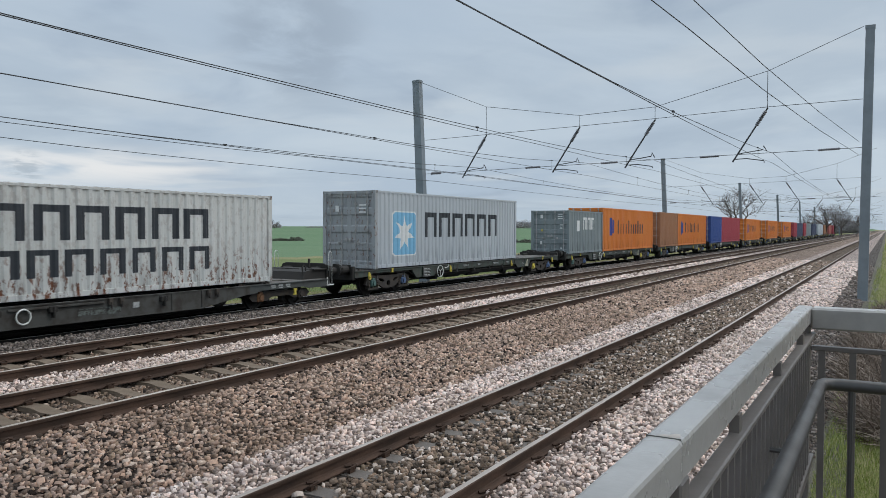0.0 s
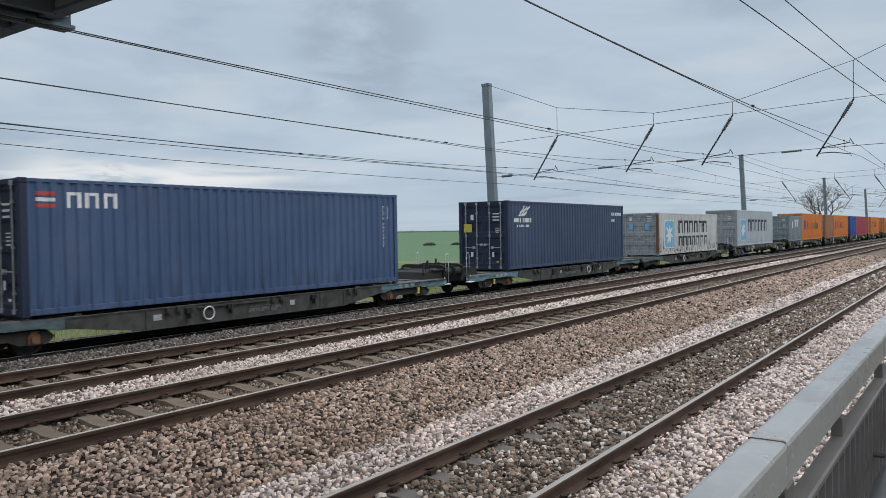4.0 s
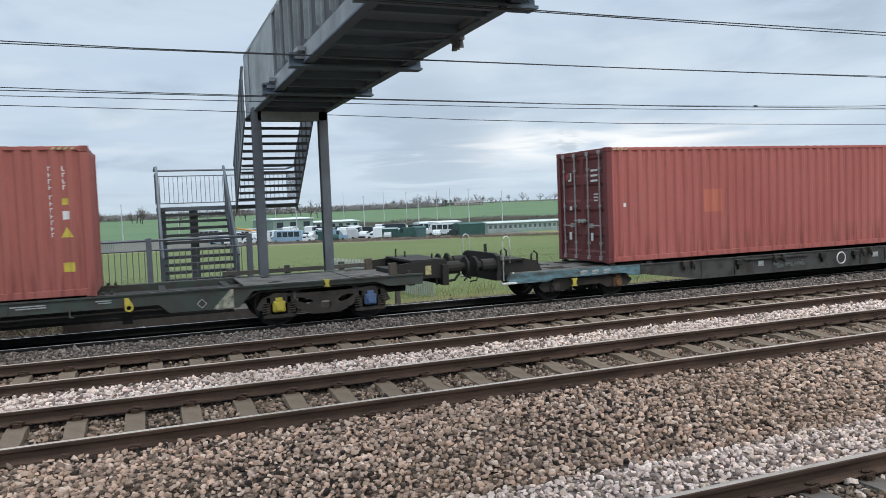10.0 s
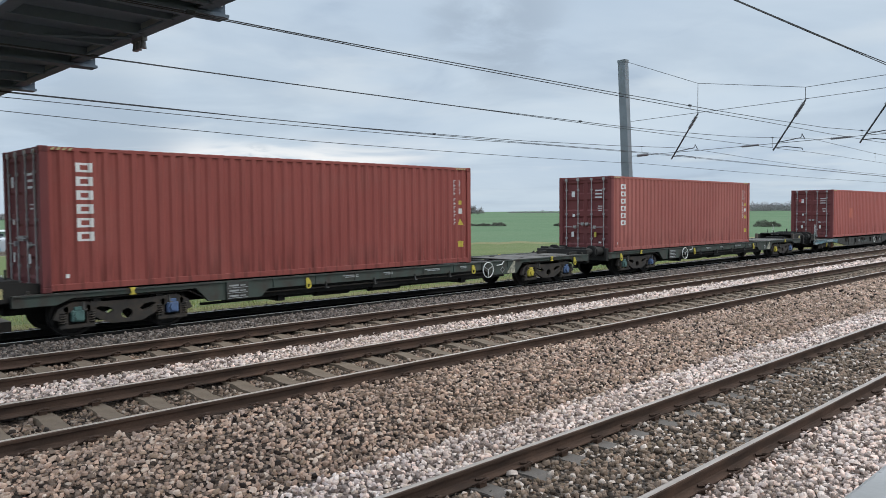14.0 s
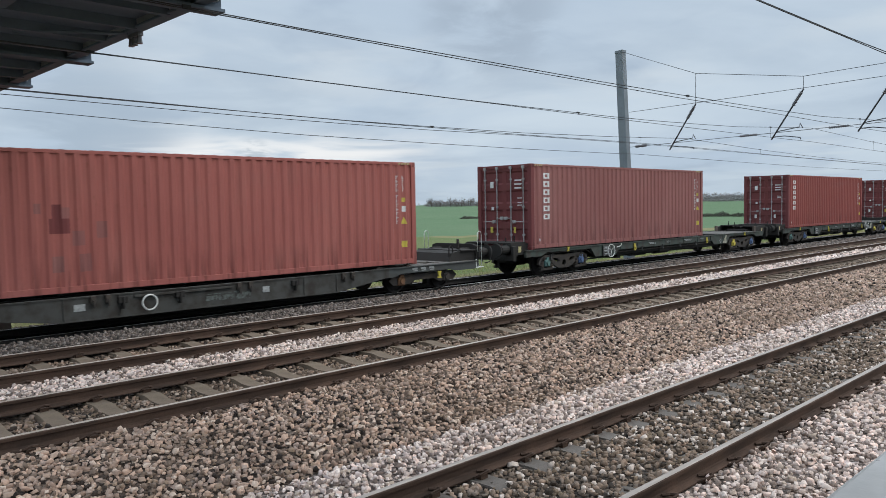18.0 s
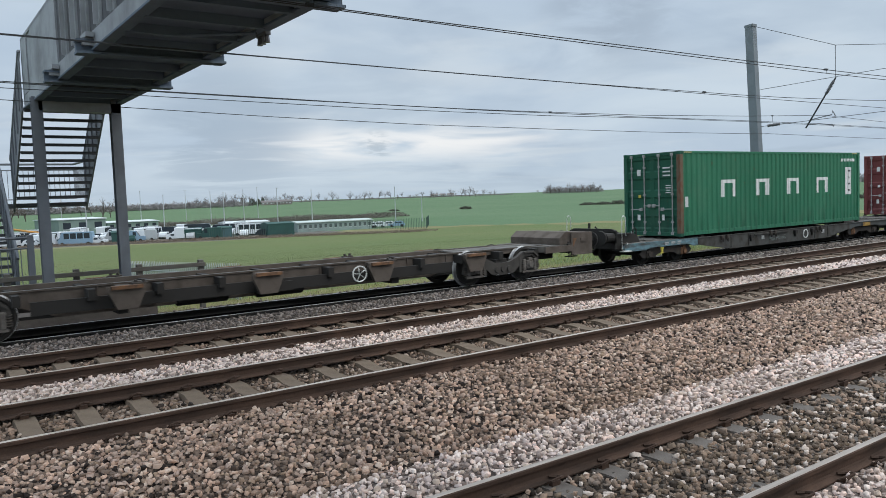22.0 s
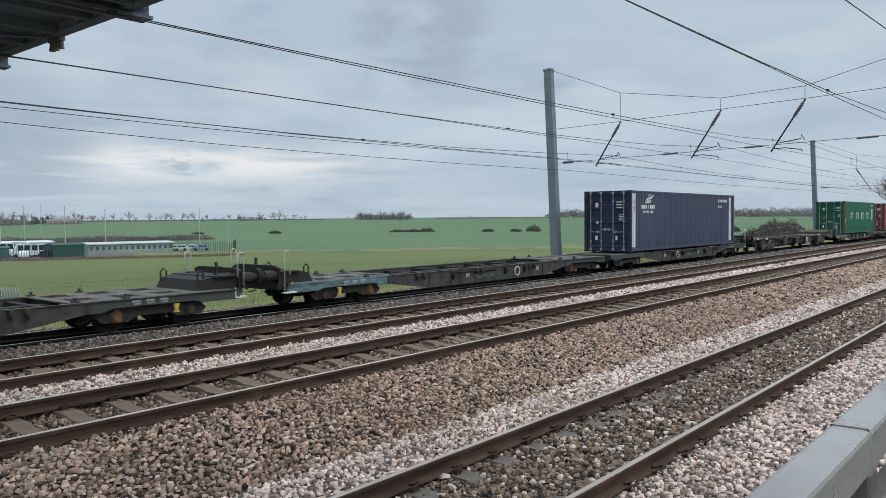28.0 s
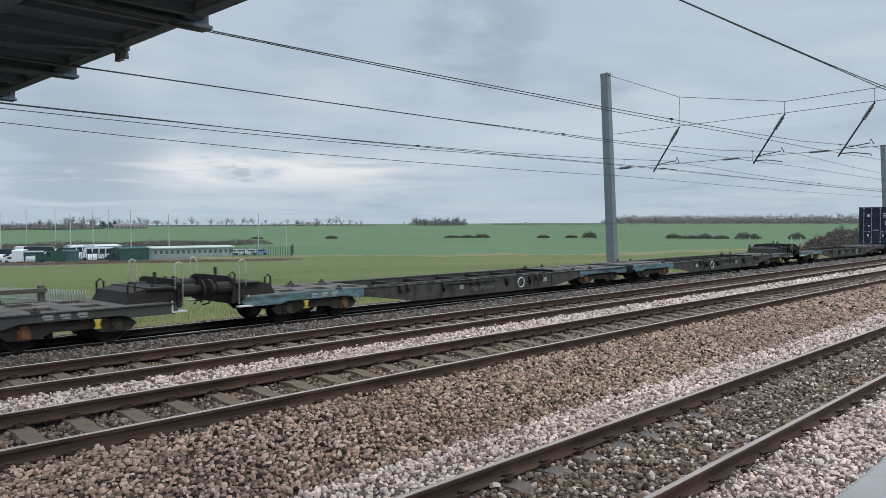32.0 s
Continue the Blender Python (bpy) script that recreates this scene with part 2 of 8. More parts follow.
BROWN = ((0.020, 0.013, 0.010), (0.455, 0.320, 0.243), (0.68, 0.52, 0.415))
SLEEPERED = ((0.030, 0.021, 0.016), (0.240, 0.168, 0.122), (0.42, 0.325, 0.255))
DARK = ((0.022, 0.016, 0.012), (0.275, 0.200, 0.148), (0.74, 0.62, 0.54))
PALE = ((0.17, 0.125, 0.105), (0.685, 0.540, 0.470), (0.85, 0.715, 0.64))
GREY = ((0.05, 0.041, 0.035), (0.150, 0.120, 0.102), (0.28, 0.24, 0.21))
BLACKISH = ((0.004, 0.004, 0.005), (0.009, 0.009, 0.010), (0.020, 0.019, 0.019))
MAT = {}
MAT["brown_stones"] = stones("brown_stones", *BROWN, 0.04)
MAT["pale_stones"] = stones("pale_stones", *PALE, 0.35)
MAT["sleepered_stones"] = stones("sleepered_stones", *SLEEPERED, 0.18)
MAT["sleepered_bed"] = stone_bed("sleepered_bed", *SLEEPERED)
MAT["dark_stones"] = stones("dark_stones", *DARK, 0.16)
MAT["dark_bed"] = stone_bed("dark_bed", *DARK)
MAT["grey_stones"] = stones("grey_stones", *GREY, 0.25)
MAT["brown_bed"] = stone_bed("brown_bed", *BROWN)
MAT["pale_bed"] = stone_bed("pale_bed", *PALE)
MAT["grey_bed"] = stone_bed("grey_bed", *GREY)
# Darker copies of the beds, with the shade between loose stones in their colour.
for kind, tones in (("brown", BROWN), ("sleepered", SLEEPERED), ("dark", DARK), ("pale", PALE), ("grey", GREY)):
    MAT[kind + "_shaded_bed"] = stone_bed(kind + "_shaded_bed", *tones, gap_shade=0.5)
MAT["oily_bed"] = stone_bed("oily_bed", *BLACKISH, 17.0, 0.0)


def rusty_rail():
    p = Paint("rusty_rail_steel", 0.85, 0.0, spec=0.15)
    a = p.noise(7, 5, 0.35, 0.7, stretch=(0.25, 1, 1))
    b = p.noise(60, 4, 0.3, 0.7)
    col = p.mix(a, (0.052, 0.035, 0.027), (0.115, 0.070, 0.050))
    p.color(p.mix(p.times(b, 0.4), col, (0.035, 0.025, 0.02)))
    p.bump(b, 0.2, 0.003)
    return p.mat


MAT["rail_side"] = rusty_rail()
p = Paint("polished_rail_head", 0.42, 0.25)
p.color(p.mix(p.noise(12, 4, 0.35, 0.7, stretch=(0.1, 3, 1)), (0.43, 0.365, 0.315), (0.29, 0.235, 0.195)))
MAT["rail_top"] = p.mat
p = Paint("worn_tan_rail_head", 0.36, 0.3)
p.color(p.mix(p.noise(12, 4, 0.35, 0.7, stretch=(0.1, 3, 1)), (0.56, 0.49, 0.415), (0.33, 0.26, 0.205)))
MAT["rail_tan"] = p.mat


def concrete(name, c, seed_scale=5.0):
    p = Paint(name, 0.9, spec=0.3)
    a = p.noise(seed_scale, 5, 0.3, 0.7)
    b = p.noise(70, 4, 0.3, 0.7)
    r = p.each()
    col = p.mix(a, c, tuple(v * 0.6 for v in c))
    col = p.mix(p.times(r, 0.45), col, tuple(v * 0.65 for v in c))
    p.color(p.mix(p.times(b, 0.35), col, (0.07, 0.055, 0.045)))
    p.bump(b, 0.3, 0.004)
    return p.mat


MAT["sleeper"] = concrete("brown_stained_concrete", (0.215, 0.158, 0.110))
MAT["sleeper_new"] = concrete("grey_concrete", (0.19, 0.165, 0.145))
MAT["mast"] = plain("galvanised_mast", (0.215, 0.245, 0.27), 0.55, 0.25, 0.10, 1.5)
MAT["wire"] = plain("weathered_wire", (0.055, 0.058, 0.062), 0.6, 0.5, 0.05)
MAT["insulator"] = plain("grey_insulator", (0.13, 0.13, 0.14), 0.35, 0.0, 0.05)
MAT["bridge"] = plain("grey_bridge_paint", (0.320, 0.342, 0.358), 0.55, 0.1, 0.22, 1.2)
# Bridge paint darkened for stairs and legs, their shade put into the colour.
MAT["shaded_paint"] = plain("shaded_grey_stair_paint", (0.148, 0.163, 0.182), 0.55, 0.1, 0.22, 1.2)
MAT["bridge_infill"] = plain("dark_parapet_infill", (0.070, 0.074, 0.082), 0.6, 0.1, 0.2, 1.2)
# Underside of the bridge: its shade is put into this darker, bluer paint.
MAT["bridge_under_shade"] = plain("shaded_bridge_underside", (0.115, 0.150, 0.195), 0.75, 0.0, 0.06, 1.5)
MAT["tread"] = plain("worn_tread", (0.16, 0.165, 0.165), 0.7, 0.2, 0.2, 3)
# Treads are seen from beneath; their underside shade is put into the colour.
MAT["shaded_tread"] = plain("shaded_stair_tread", (0.070, 0.073, 0.076), 0.7, 0.1, 0.2, 3)
# Worn rail paint, lightened: the sky light on the top is in the colour.
MAT["guard_top"] = plain("worn_sky_lit_rail_paint", (0.450, 0.424, 0.396), 0.24, 0.0, 0.20, 2.5)
# The same steel, darkened: the shade of its sides is in the colour.
MAT["guard"] = plain("shaded_guard_paint", (0.175, 0.153, 0.138), 0.42, 0.0, 0.16, 2.2)
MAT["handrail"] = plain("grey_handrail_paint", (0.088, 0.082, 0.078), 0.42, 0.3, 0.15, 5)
MAT["timber"] = plain("weathered_timber", (0.115, 0.105, 0.09), 0.85, 0.0, 0.2, 3)
MAT["white_steel"] = plain("dirty_white_paint", (0.72, 0.72, 0.68), 0.5, 0.0, 0.10, 8)
MAT["yellow"] = plain("dirty_yellow_paint", (0.62, 0.50, 0.07), 0.5, 0.0, 0.16, 8)
MAT["worn_yellow"] = plain("worn_pale_yellow_paint", (0.52, 0.45, 0.22), 0.6, 0.0, 0.3, 14)
MAT["orange_part"] = plain("rusty_orange", (0.20, 0.095, 0.042), 0.75, 0.0, 0.35, 9)
MAT["blue_part"] = plain("faded_blue_cap", (0.10, 0.16, 0.30), 0.6, 0.0, 0.25, 8)
MAT["green_part"] = plain("faded_green_cap", (0.10, 0.19, 0.17), 0.6, 0.0, 0.25, 8)
MAT["under"] = plain("brake_dust_black", (0.024, 0.021, 0.018), 0.8, 0.1, 0.2, 4)
MAT["bogie"] = plain("grimy_bogie", (0.044, 0.038, 0.033), 0.8, 0.1, 0.5, 5, (0.085, 0.066, 0.050))
MAT["worn_edge"] = plain("worn_steel_edge", (0.150, 0.148, 0.138), 0.6, 0.2, 0.6, 5, (0.05, 0.042, 0.035))
MAT["cast_bogie"] = plain("dusty_cast_steel", (0.066, 0.058, 0.050), 0.8, 0.1, 0.3, 4)
MAT["cast_box"] = plain("pale_dusty_axlebox", (0.150, 0.130, 0.112), 0.8, 0.0, 0.35, 6)
MAT["wheel"] = plain("wheel_steel", (0.040, 0.035, 0.031), 0.7, 0.3, 0.3, 5)
MAT["tread_steel"] = plain("bright_wheel_rim", (0.52, 0.51, 0.50), 0.35, 0.4, 0.1, 5)
MAT["frame_grey"] = plain("grimy_grey_frame", (0.066, 0.065, 0.058), 0.75, 0.0, 0.7, 3.2, (0.040, 0.033, 0.027))
p = Paint("worn_blue_frame", 0.72)
scuff = p.noise(2.4, 6, 0.38, 0.62, stretch=(0.7, 1, 2.2), rough=0.65)
which = p.span(p.each(), 0.35, 0.6)
col = p.mix(which, (0.070, 0.078, 0.074), (0.145, 0.275, 0.315))
p.color(p.mix(p.times(p.noise(9, 5, 0.3, 0.7), 0.3), p.mix(scuff, col, (0.062, 0.062, 0.056)), (0.03, 0.028, 0.026)))
MAT["frame_blue"] = p.mat
MAT["frame_green"] = plain("dull_green_frame", (0.056, 0.074, 0.060), 0.65, 0.0, 0.62, 2.6, (0.060, 0.048, 0.039))
MAT["frame_brown"] = plain("brown_skeletal_frame", (0.112, 0.088, 0.070), 0.8, 0.0, 0.5, 2.6, (0.060, 0.046, 0.036))
MAT["deck_grey"] = plain("dusty_deck_plate", (0.128, 0.117, 0.103), 0.85, 0.0, 0.55, 2.4)
MAT["mark_white"] = plain("white_marking", (0.75, 0.75, 0.73), 0.6, 0.0, 0.06, 9)
MAT["worn_mark"] = plain("worn_white_marking", (0.42, 0.43, 0.42), 0.7, 0.0, 0.3, 14)
MAT["faded_mark"] = plain("faded_stencil_paint", (0.135, 0.155, 0.140), 0.8, 0.0, 0.9, 12, (0.05, 0.045, 0.04))
MAT["chevron_paint"] = plain("worn_cream_paint", (0.44, 0.41, 0.31), 0.7, 0.0, 0.55, 9, (0.06, 0.08, 0.065))
MAT["amber"] = plain("dirty_amber_plate", (0.42, 0.24, 0.04), 0.6, 0.0, 0.25, 8)
MAT["mark_black"] = plain("black_marking", (0.022, 0.027, 0.034), 0.55, 0.0, 0.05, 9, (0.20, 0.19, 0.18))
MAT["mark_blue"] = plain("light_blue_marking", (0.20, 0.46, 0.66), 0.55, 0.0, 0.06, 6)
MAT["mark_deep_blue"] = plain("deep_blue_marking", (0.03, 0.06, 0.28), 0.55, 0.0, 0.05, 6)
MAT["mark_red"] = plain("red_marking", (0.50, 0.06, 0.05), 0.55, 0.0, 0.06, 6)
MAT["rod"] = plain("galvanised_rod", (0.42, 0.41, 0.40), 0.5, 0.3, 0.2, 6)
MAT["roof_green"] = plain("green_cladding", (0.20, 0.27, 0.235), 0.7, 0.0, 0.10, 0.4)
MAT["dark_green"] = plain("dark_green_cladding", (0.02, 0.075, 0.065), 0.65, 0.0, 0.10, 0.4)
MAT["white_body"] = plain("white_body_paint", (0.70, 0.73, 0.75), 0.4, 0.0, 0.05, 0.5)
MAT["shed_white"] = plain("pale_cladding", (0.62, 0.66, 0.66), 0.6, 0.0, 0.08, 0.3)
MAT["shed_blue"] = plain("blue_cladding", (0.24, 0.36, 0.47), 0.6, 0.0, 0.08, 0.3)
MAT["cabin_green"] = plain("pale_green_cabin", (0.30, 0.37, 0.345), 0.7, 0.0, 0.12, 0.6)
MAT["cabin_roof"] = plain("pale_green_roof", (0.46, 0.52, 0.49), 0.6, 0.0, 0.1, 0.4)
MAT["cabin_glass"] = plain("grey_green_pane", (0.10, 0.125, 0.125), 0.25, 0.0, 0.05, 1)
MAT["shed_teal"] = plain("dull_teal_cladding", (0.07, 0.14, 0.155), 0.65, 0.0, 0.10, 0.4)
MAT["dark_glass"] = plain("dark_window_glass", (0.03, 0.04, 0.05), 0.12, 0.0, 0.02, 1)
MAT["lamp_post"] = plain("pale_lamp_post", (0.50, 0.52, 0.53), 0.5, 0.3, 0.05, 1)
MAT["wire_fence"] = plain("green_mesh_fence", (0.07, 0.12, 0.10), 0.7, 0.0, 0.1, 1)
MAT["palisade"] = plain("galvanised_palisade", (0.40, 0.43, 0.42), 0.5, 0.4, 0.1, 2)
MAT["tyre"] = plain("black_tyre", (0.02, 0.02, 0.02), 0.85)
MAT["farm_wall"] = plain("far_brick", (0.25, 0.22, 0.20), 0.85, 0.0, 0.1, 0.3)
MAT["farm_roof"] = plain("far_tiles", (0.17, 0.155, 0.145), 0.85, 0.0, 0.1, 0.3)
MAT["earth_heap"] = plain("orange_machine", (0.55, 0.28, 0.07), 0.8, 0.0, 0.1, 0.3)


def meadow(name, a, b, c, fine=1.6, grain=(0.5, 1.4, 1)):
    p = Paint(name, 0.95, spec=0.15)
    pos = p.world_co()
    big = p.noise(0.02, 4, 0.35, 0.65, co=pos)
    mid = p.noise(0.22, 5, 0.35, 0.7, co=pos, stretch=grain)
    small = p.noise(fine, 6, 0.3, 0.75, co=pos, rough=0.7)
    col = p.mix(big, a, b)
    col = p.mix(p.times(mid, 0.6), col, c)
    col = p.mix(p.times(small, 0.45), col, tuple(v * 0.5 for v in a))
    tuft = p.noise(fine * 5, 4, 0.35, 0.7, co=pos, rough=0.7)
    p.color(p.mix(p.times(tuft, 0.4), col, (c[0] * 1.35, c[1] * 1.15, c[2] * 1.1)))
    p.bump(tuft, 0.6, 0.06)
    return p.mat


MAT["near_field"] = meadow("olive_pasture", (0.122, 0.152, 0.062), (0.172, 0.178, 0.082), (0.112, 0.166, 0.060), 1.6, (0.10, 1.1, 1))
# Crop greens greyed somewhat: distance haze is put into the colour.
MAT["far_field"] = meadow("young_green_crop", (0.096, 0.162, 0.086), (0.130, 0.188, 0.108), (0.104, 0.176, 0.090), 0.5, (0.06, 1.0, 1))
MAT["verge"] = meadow("rough_verge", (0.165, 0.19, 0.062), (0.215, 0.20, 0.095), (0.24, 0.205, 0.12), 4)
MAT["dirt_strip"] = meadow("dry_field_margin", (0.22, 0.20, 0.105), (0.25, 0.225, 0.125), (0.17, 0.18, 0.08), 2)
MAT["yard"] = meadow("depot_yard", (0.135, 0.135, 0.120), (0.165, 0.165, 0.15), (0.11, 0.115, 0.09), 2)
MAT["cess"] = meadow("cess_soil", (0.135, 0.120, 0.098), (0.18, 0.165, 0.145), (0.12, 0.125, 0.075), 6)


def leafy(name, stops, rough=0.8):
    p = Paint(name, rough, spec=0.2)
    p.color(p.ramp(p.island(), stops))
    return p.mat


MAT["dead_wood"] = plain("bleached_dead_wood", (0.42, 0.38, 0.30), 0.85, 0.0, 0.2, 6)
MAT["bark"] = plain("grey_brown_bark", (0.085, 0.070, 0.058), 0.9, 0.0, 0.2, 3)
MAT["twigs"] = leafy("bare_twigs", [(0, (0.085, 0.070, 0.062)), (1, (0.15, 0.125, 0.11))])
MAT["scrub"] = leafy("brown_scrub", [(0, (0.105, 0.088, 0.076)), (0.6, (0.135, 0.114, 0.099)), (1, (0.165, 0.142, 0.122))])
MAT["brush"] = leafy("grey_brown_brush", [(0, (0.125, 0.118, 0.098)), (0.6, (0.165, 0.152, 0.128)), (1, (0.205, 0.190, 0.160))])
MAT["bramble"] = leafy("bramble_stems", [(0, (0.115, 0.085, 0.068)), (0.6, (0.21, 0.160, 0.125)), (1, (0.34, 0.28, 0.22))])
# Greyed and paled scrub: the haze of distance is put into the colour.
MAT["hazed_scrub"] = leafy("hazed_grey_brown_wood", [(0, (0.20, 0.193, 0.190)), (0.6, (0.24, 0.228, 0.222)), (1, (0.285, 0.268, 0.258))])
MAT["field_bush"] = leafy("grey_green_bushes", [(0, (0.085, 0.092, 0.068)), (0.7, (0.115, 0.120, 0.090)), (1, (0.15, 0.145, 0.115))])
MAT["evergreen"] = leafy("dark_evergreen", [(0, (0.060, 0.075, 0.058)), (1, (0.095, 0.112, 0.085))])
MAT["grass"] = leafy("grass_blades", [(0, (0.16, 0.205, 0.05)), (0.55, (0.29, 0.34, 0.09)), (0.8, (0.40, 0.40, 0.15)), (1, (0.54, 0.47, 0.28))])
MAT["pasture_grass"] = leafy("short_pasture_grass", [(0, (0.095, 0.122, 0.050)), (0.5, (0.128, 0.154, 0.066)), (0.85, (0.155, 0.170, 0.080)), (1, (0.23, 0.21, 0.12))])
MAT["dry_grass"] = leafy("dry_grass_blades", [(0, (0.10, 0.11, 0.035)), (0.5, (0.20, 0.18, 0.08)), (1, (0.36, 0.30, 0.17))])

# ---- building helpers ----


def link(name, mesh, parent=None, at=None, label=""):
    ob = new(name, mesh)
    if parent is not None:
        ob.parent = parent
    if at is not None:
        ob.matrix_local = at
    if label:
        ob["label"] = label
    return ob


def mesh_of(name, bm, mats, smooth=False):
    bmesh.ops.recalc_face_normals(bm, faces=bm.faces)
    if smooth:
        for f in bm.faces:
            f.smooth = True
    me = bpy.data.meshes.new(name)
    bm.to_mesh(me)
    bm.free()
    for m in mats if isinstance(mats, (list, tuple)) else [mats]:
        me.materials.append(m)
    return me


def part(name, bm, material, parent=None, label="", at=None, smooth=False):
    """Links a bmesh as one mesh object under a thing or a part."""
    return link(name, mesh_of(name, bm, material, smooth), parent, at, label)


def thing(name, label, category, at=None, group="", kind=""):
    ob = new(name)
    ob.empty_display_size = 0.2
    if at is not None:
        ob.matrix_world = at
    return tagged(ob, label, category, group, kind)


def box(bm, x0, x1, y0, y1, z0, z1, bevel=0.0):
    v = [bm.verts.new((x, y, z)) for x in (x0, x1) for y in (y0, y1) for z in (z0, z1)]
    fs = [bm.faces.new([v[i] for i in q]) for q in ((0, 1, 3, 2), (4, 6, 7, 5), (0, 4, 5, 1), (2, 3, 7, 6), (0, 2, 6, 4), (1, 5, 7, 3))]
    if bevel:
        es = list({e for f in fs for e in f.edges})
        bmesh.ops.bevel(bm, geom=es, offset=bevel, segments=1, affect="EDGES")
    return bm


def boxes(*dims, bevel=0.0):
    bm = bmesh.new()
    for d in dims:
        box(bm, *d, bevel=bevel)
    return bm


def tube(bm, pts, r, seg=6, caps=True):
    """A round bar along the points; r is one radius or one a point."""
    pts = [Vector(q) for q in pts]
    rings = []
    for i, q in enumerate(pts):
        d = (pts[min(i + 1, len(pts) - 1)] - pts[max(i - 1, 0)]).normalized()
        a = d.orthogonal().normalized() if abs(d.z) > 0.95 else Vector((-d.y, d.x, 0)).normalized()
        b = d.cross(a)
        rr = r[i] if isinstance(r, (list, tuple)) else r
        rings.append([bm.verts.new(q + rr * (math.cos(2 * math.pi * k / seg) * a + math.sin(2 * math.pi * k / seg) * b)) for k in range(seg)])
    for u, w in zip(rings, rings[1:]):
        for k in range(seg):
            bm.faces.new((u[k], u[(k + 1) % seg], w[(k + 1) % seg], w[k]))
    if caps:
        bm.faces.new(rings[0][::-1])
        bm.faces.new(rings[-1])
    return bm


def disc_y(bm, x, y0, y1, z, r, seg=20, r1=None):
    """A round plate or cone whose axis runs along y."""
    r1 = r if r1 is None else r1
    a = [bm.verts.new((x + r * math.cos(2 * math.pi * k / seg), y0, z + r * math.sin(2 * math.pi * k / seg))) for k in range(seg)]
    b = [bm.verts.new((x + r1 * math.cos(2 * math.pi * k / seg), y1, z + r1 * math.sin(2 * math.pi * k / seg))) for k in range(seg)]
    for k in range(seg):
        bm.faces.new((a[k], a[(k + 1) % seg], b[(k + 1) % seg], b[k]))
    bm.faces.new(a[::-1])
    bm.faces.new(b)
    return bm


def ring_y(bm, x, y, z, r, thick, seg=24, tube_seg=6):
    rings = []
    for k in range(seg):
        a = 2 * math.pi * k / seg
        c = Vector((math.cos(a), 0, math.sin(a)))
        rings.append([bm.verts.new(Vector((x, y, z)) + c * (r + thick * math.cos(2 * math.pi * j / tube_seg)) + Vector((0, thick * math.sin(2 * math.pi * j / tube_seg), 0))) for j in range(tube_seg)])
    for k in range(seg):
        u, w = rings[k], rings[(k + 1) % seg]
        for j in range(tube_seg):
            bm.faces.new((u[j], u[(j + 1) % tube_seg], w[(j + 1) % tube_seg], w[j]))
    return bm


def prism_y(bm, outline, y0, y1):
    """A plate cut to an outline of (x, z) points, from y0 to y1."""
    a = [bm.verts.new((x, y0, z)) for x, z in outline]
    b = [bm.verts.new((x, y1, z)) for x, z in outline]
    n = len(outline)
    for k in range(n):
        bm.faces.new((a[k], a[(k + 1) % n], b[(k + 1) % n], b[k]))
    bm.faces.new(a[::-1])
    bm.faces.new(b)
    return bm


def plate_y(outline, holes, y0, y1):
    """A plate with openings, cut to outlines of (x, z) points, from y0 to y1."""
    bm = bmesh.new()
    edges = []
    for loop in (outline, *holes):
        vs = [bm.verts.new((x, y0, z)) for x, z in loop]
        edges += [bm.edges.new((vs[k], vs[(k + 1) % len(vs)])) for k in range(len(vs))]
    bmesh.ops.triangle_fill(bm, use_beauty=True, edges=edges)
    back = bmesh.ops.extrude_face_region(bm, geom=list(bm.faces))
    bmesh.ops.translate(bm, vec=(0, y1 - y0, 0), verts=[g for g in back["geom"] if isinstance(g, bmesh.types.BMVert)])
    return bm


def prism_x(bm, outline, x0, x1):
    """A bar of a constant section of (y, z) points, from x0 to x1."""
    a = [bm.verts.new((x0, y, z)) for y, z in outline]
    b = [bm.verts.new((x1, y, z)) for y, z in outline]
    n = len(outline)
    for k in range(n):
        bm.faces.new((a[k], b[k], b[(k + 1) % n], a[(k + 1) % n]))
    bm.faces.new(a)
    bm.faces.new(b[::-1])
    return bm


def quads_mesh(name, verts, quads, mats, index=None):
    """A mesh from arrays of corners and of four-cornered faces."""
    me = bpy.data.meshes.new(name)
    nq = len(quads)
    me.vertices.add(len(verts))
    me.vertices.foreach_set("co", np.asarray(verts, np.float32).ravel())
    me.loops.add(nq * 4)
    me.loops.foreach_set("vertex_index", np.asarray(quads, np.int32).ravel())
    me.polygons.add(nq)
    me.polygons.foreach_set("loop_start", np.arange(0, nq * 4, 4, dtype=np.int32))
    for m in mats if isinstance(mats, (list, tuple)) else [mats]:
        me.materials.append(m)
    if index is not None:
        me.polygons.foreach_set("material_index", np.asarray(index, np.int32))
    me.update(calc_edges=True)
    return me


rng = np.random.default_rng(7)

# ---- the ground: one sheet to the horizon ----
SLOPE_Q = [20, 60, 110, 150, 185, 300, 600, 900, 1500, 4000]
SLOPE_Z = [-0.8, -2.4, -4.1, -5.0, -4.9, -3.5, 1.2, 4.2, 5.0, 5.0]


def ground_z(x, y):
    x, y = np.asarray(x, float), np.asarray(y, float)
    q = 0.8 * y + 0.5 * np.clip(x, 0, None)
    far = np.interp(q, SLOPE_Q, SLOPE_Z)
    w = np.clip((y - 19.5) / 40, 0, 1)
    w = w * w * (3 - 2 * w)
    side = np.interp(y, [-60, -6, -1.5, 0.6, 0.9, 19.4, 20.9, 21.6, 24], [-1.2, -0.9, -0.7, -0.62, -0.75, -0.95, -0.95, -0.80, -0.85])
    return side * (1 - w) + far * w


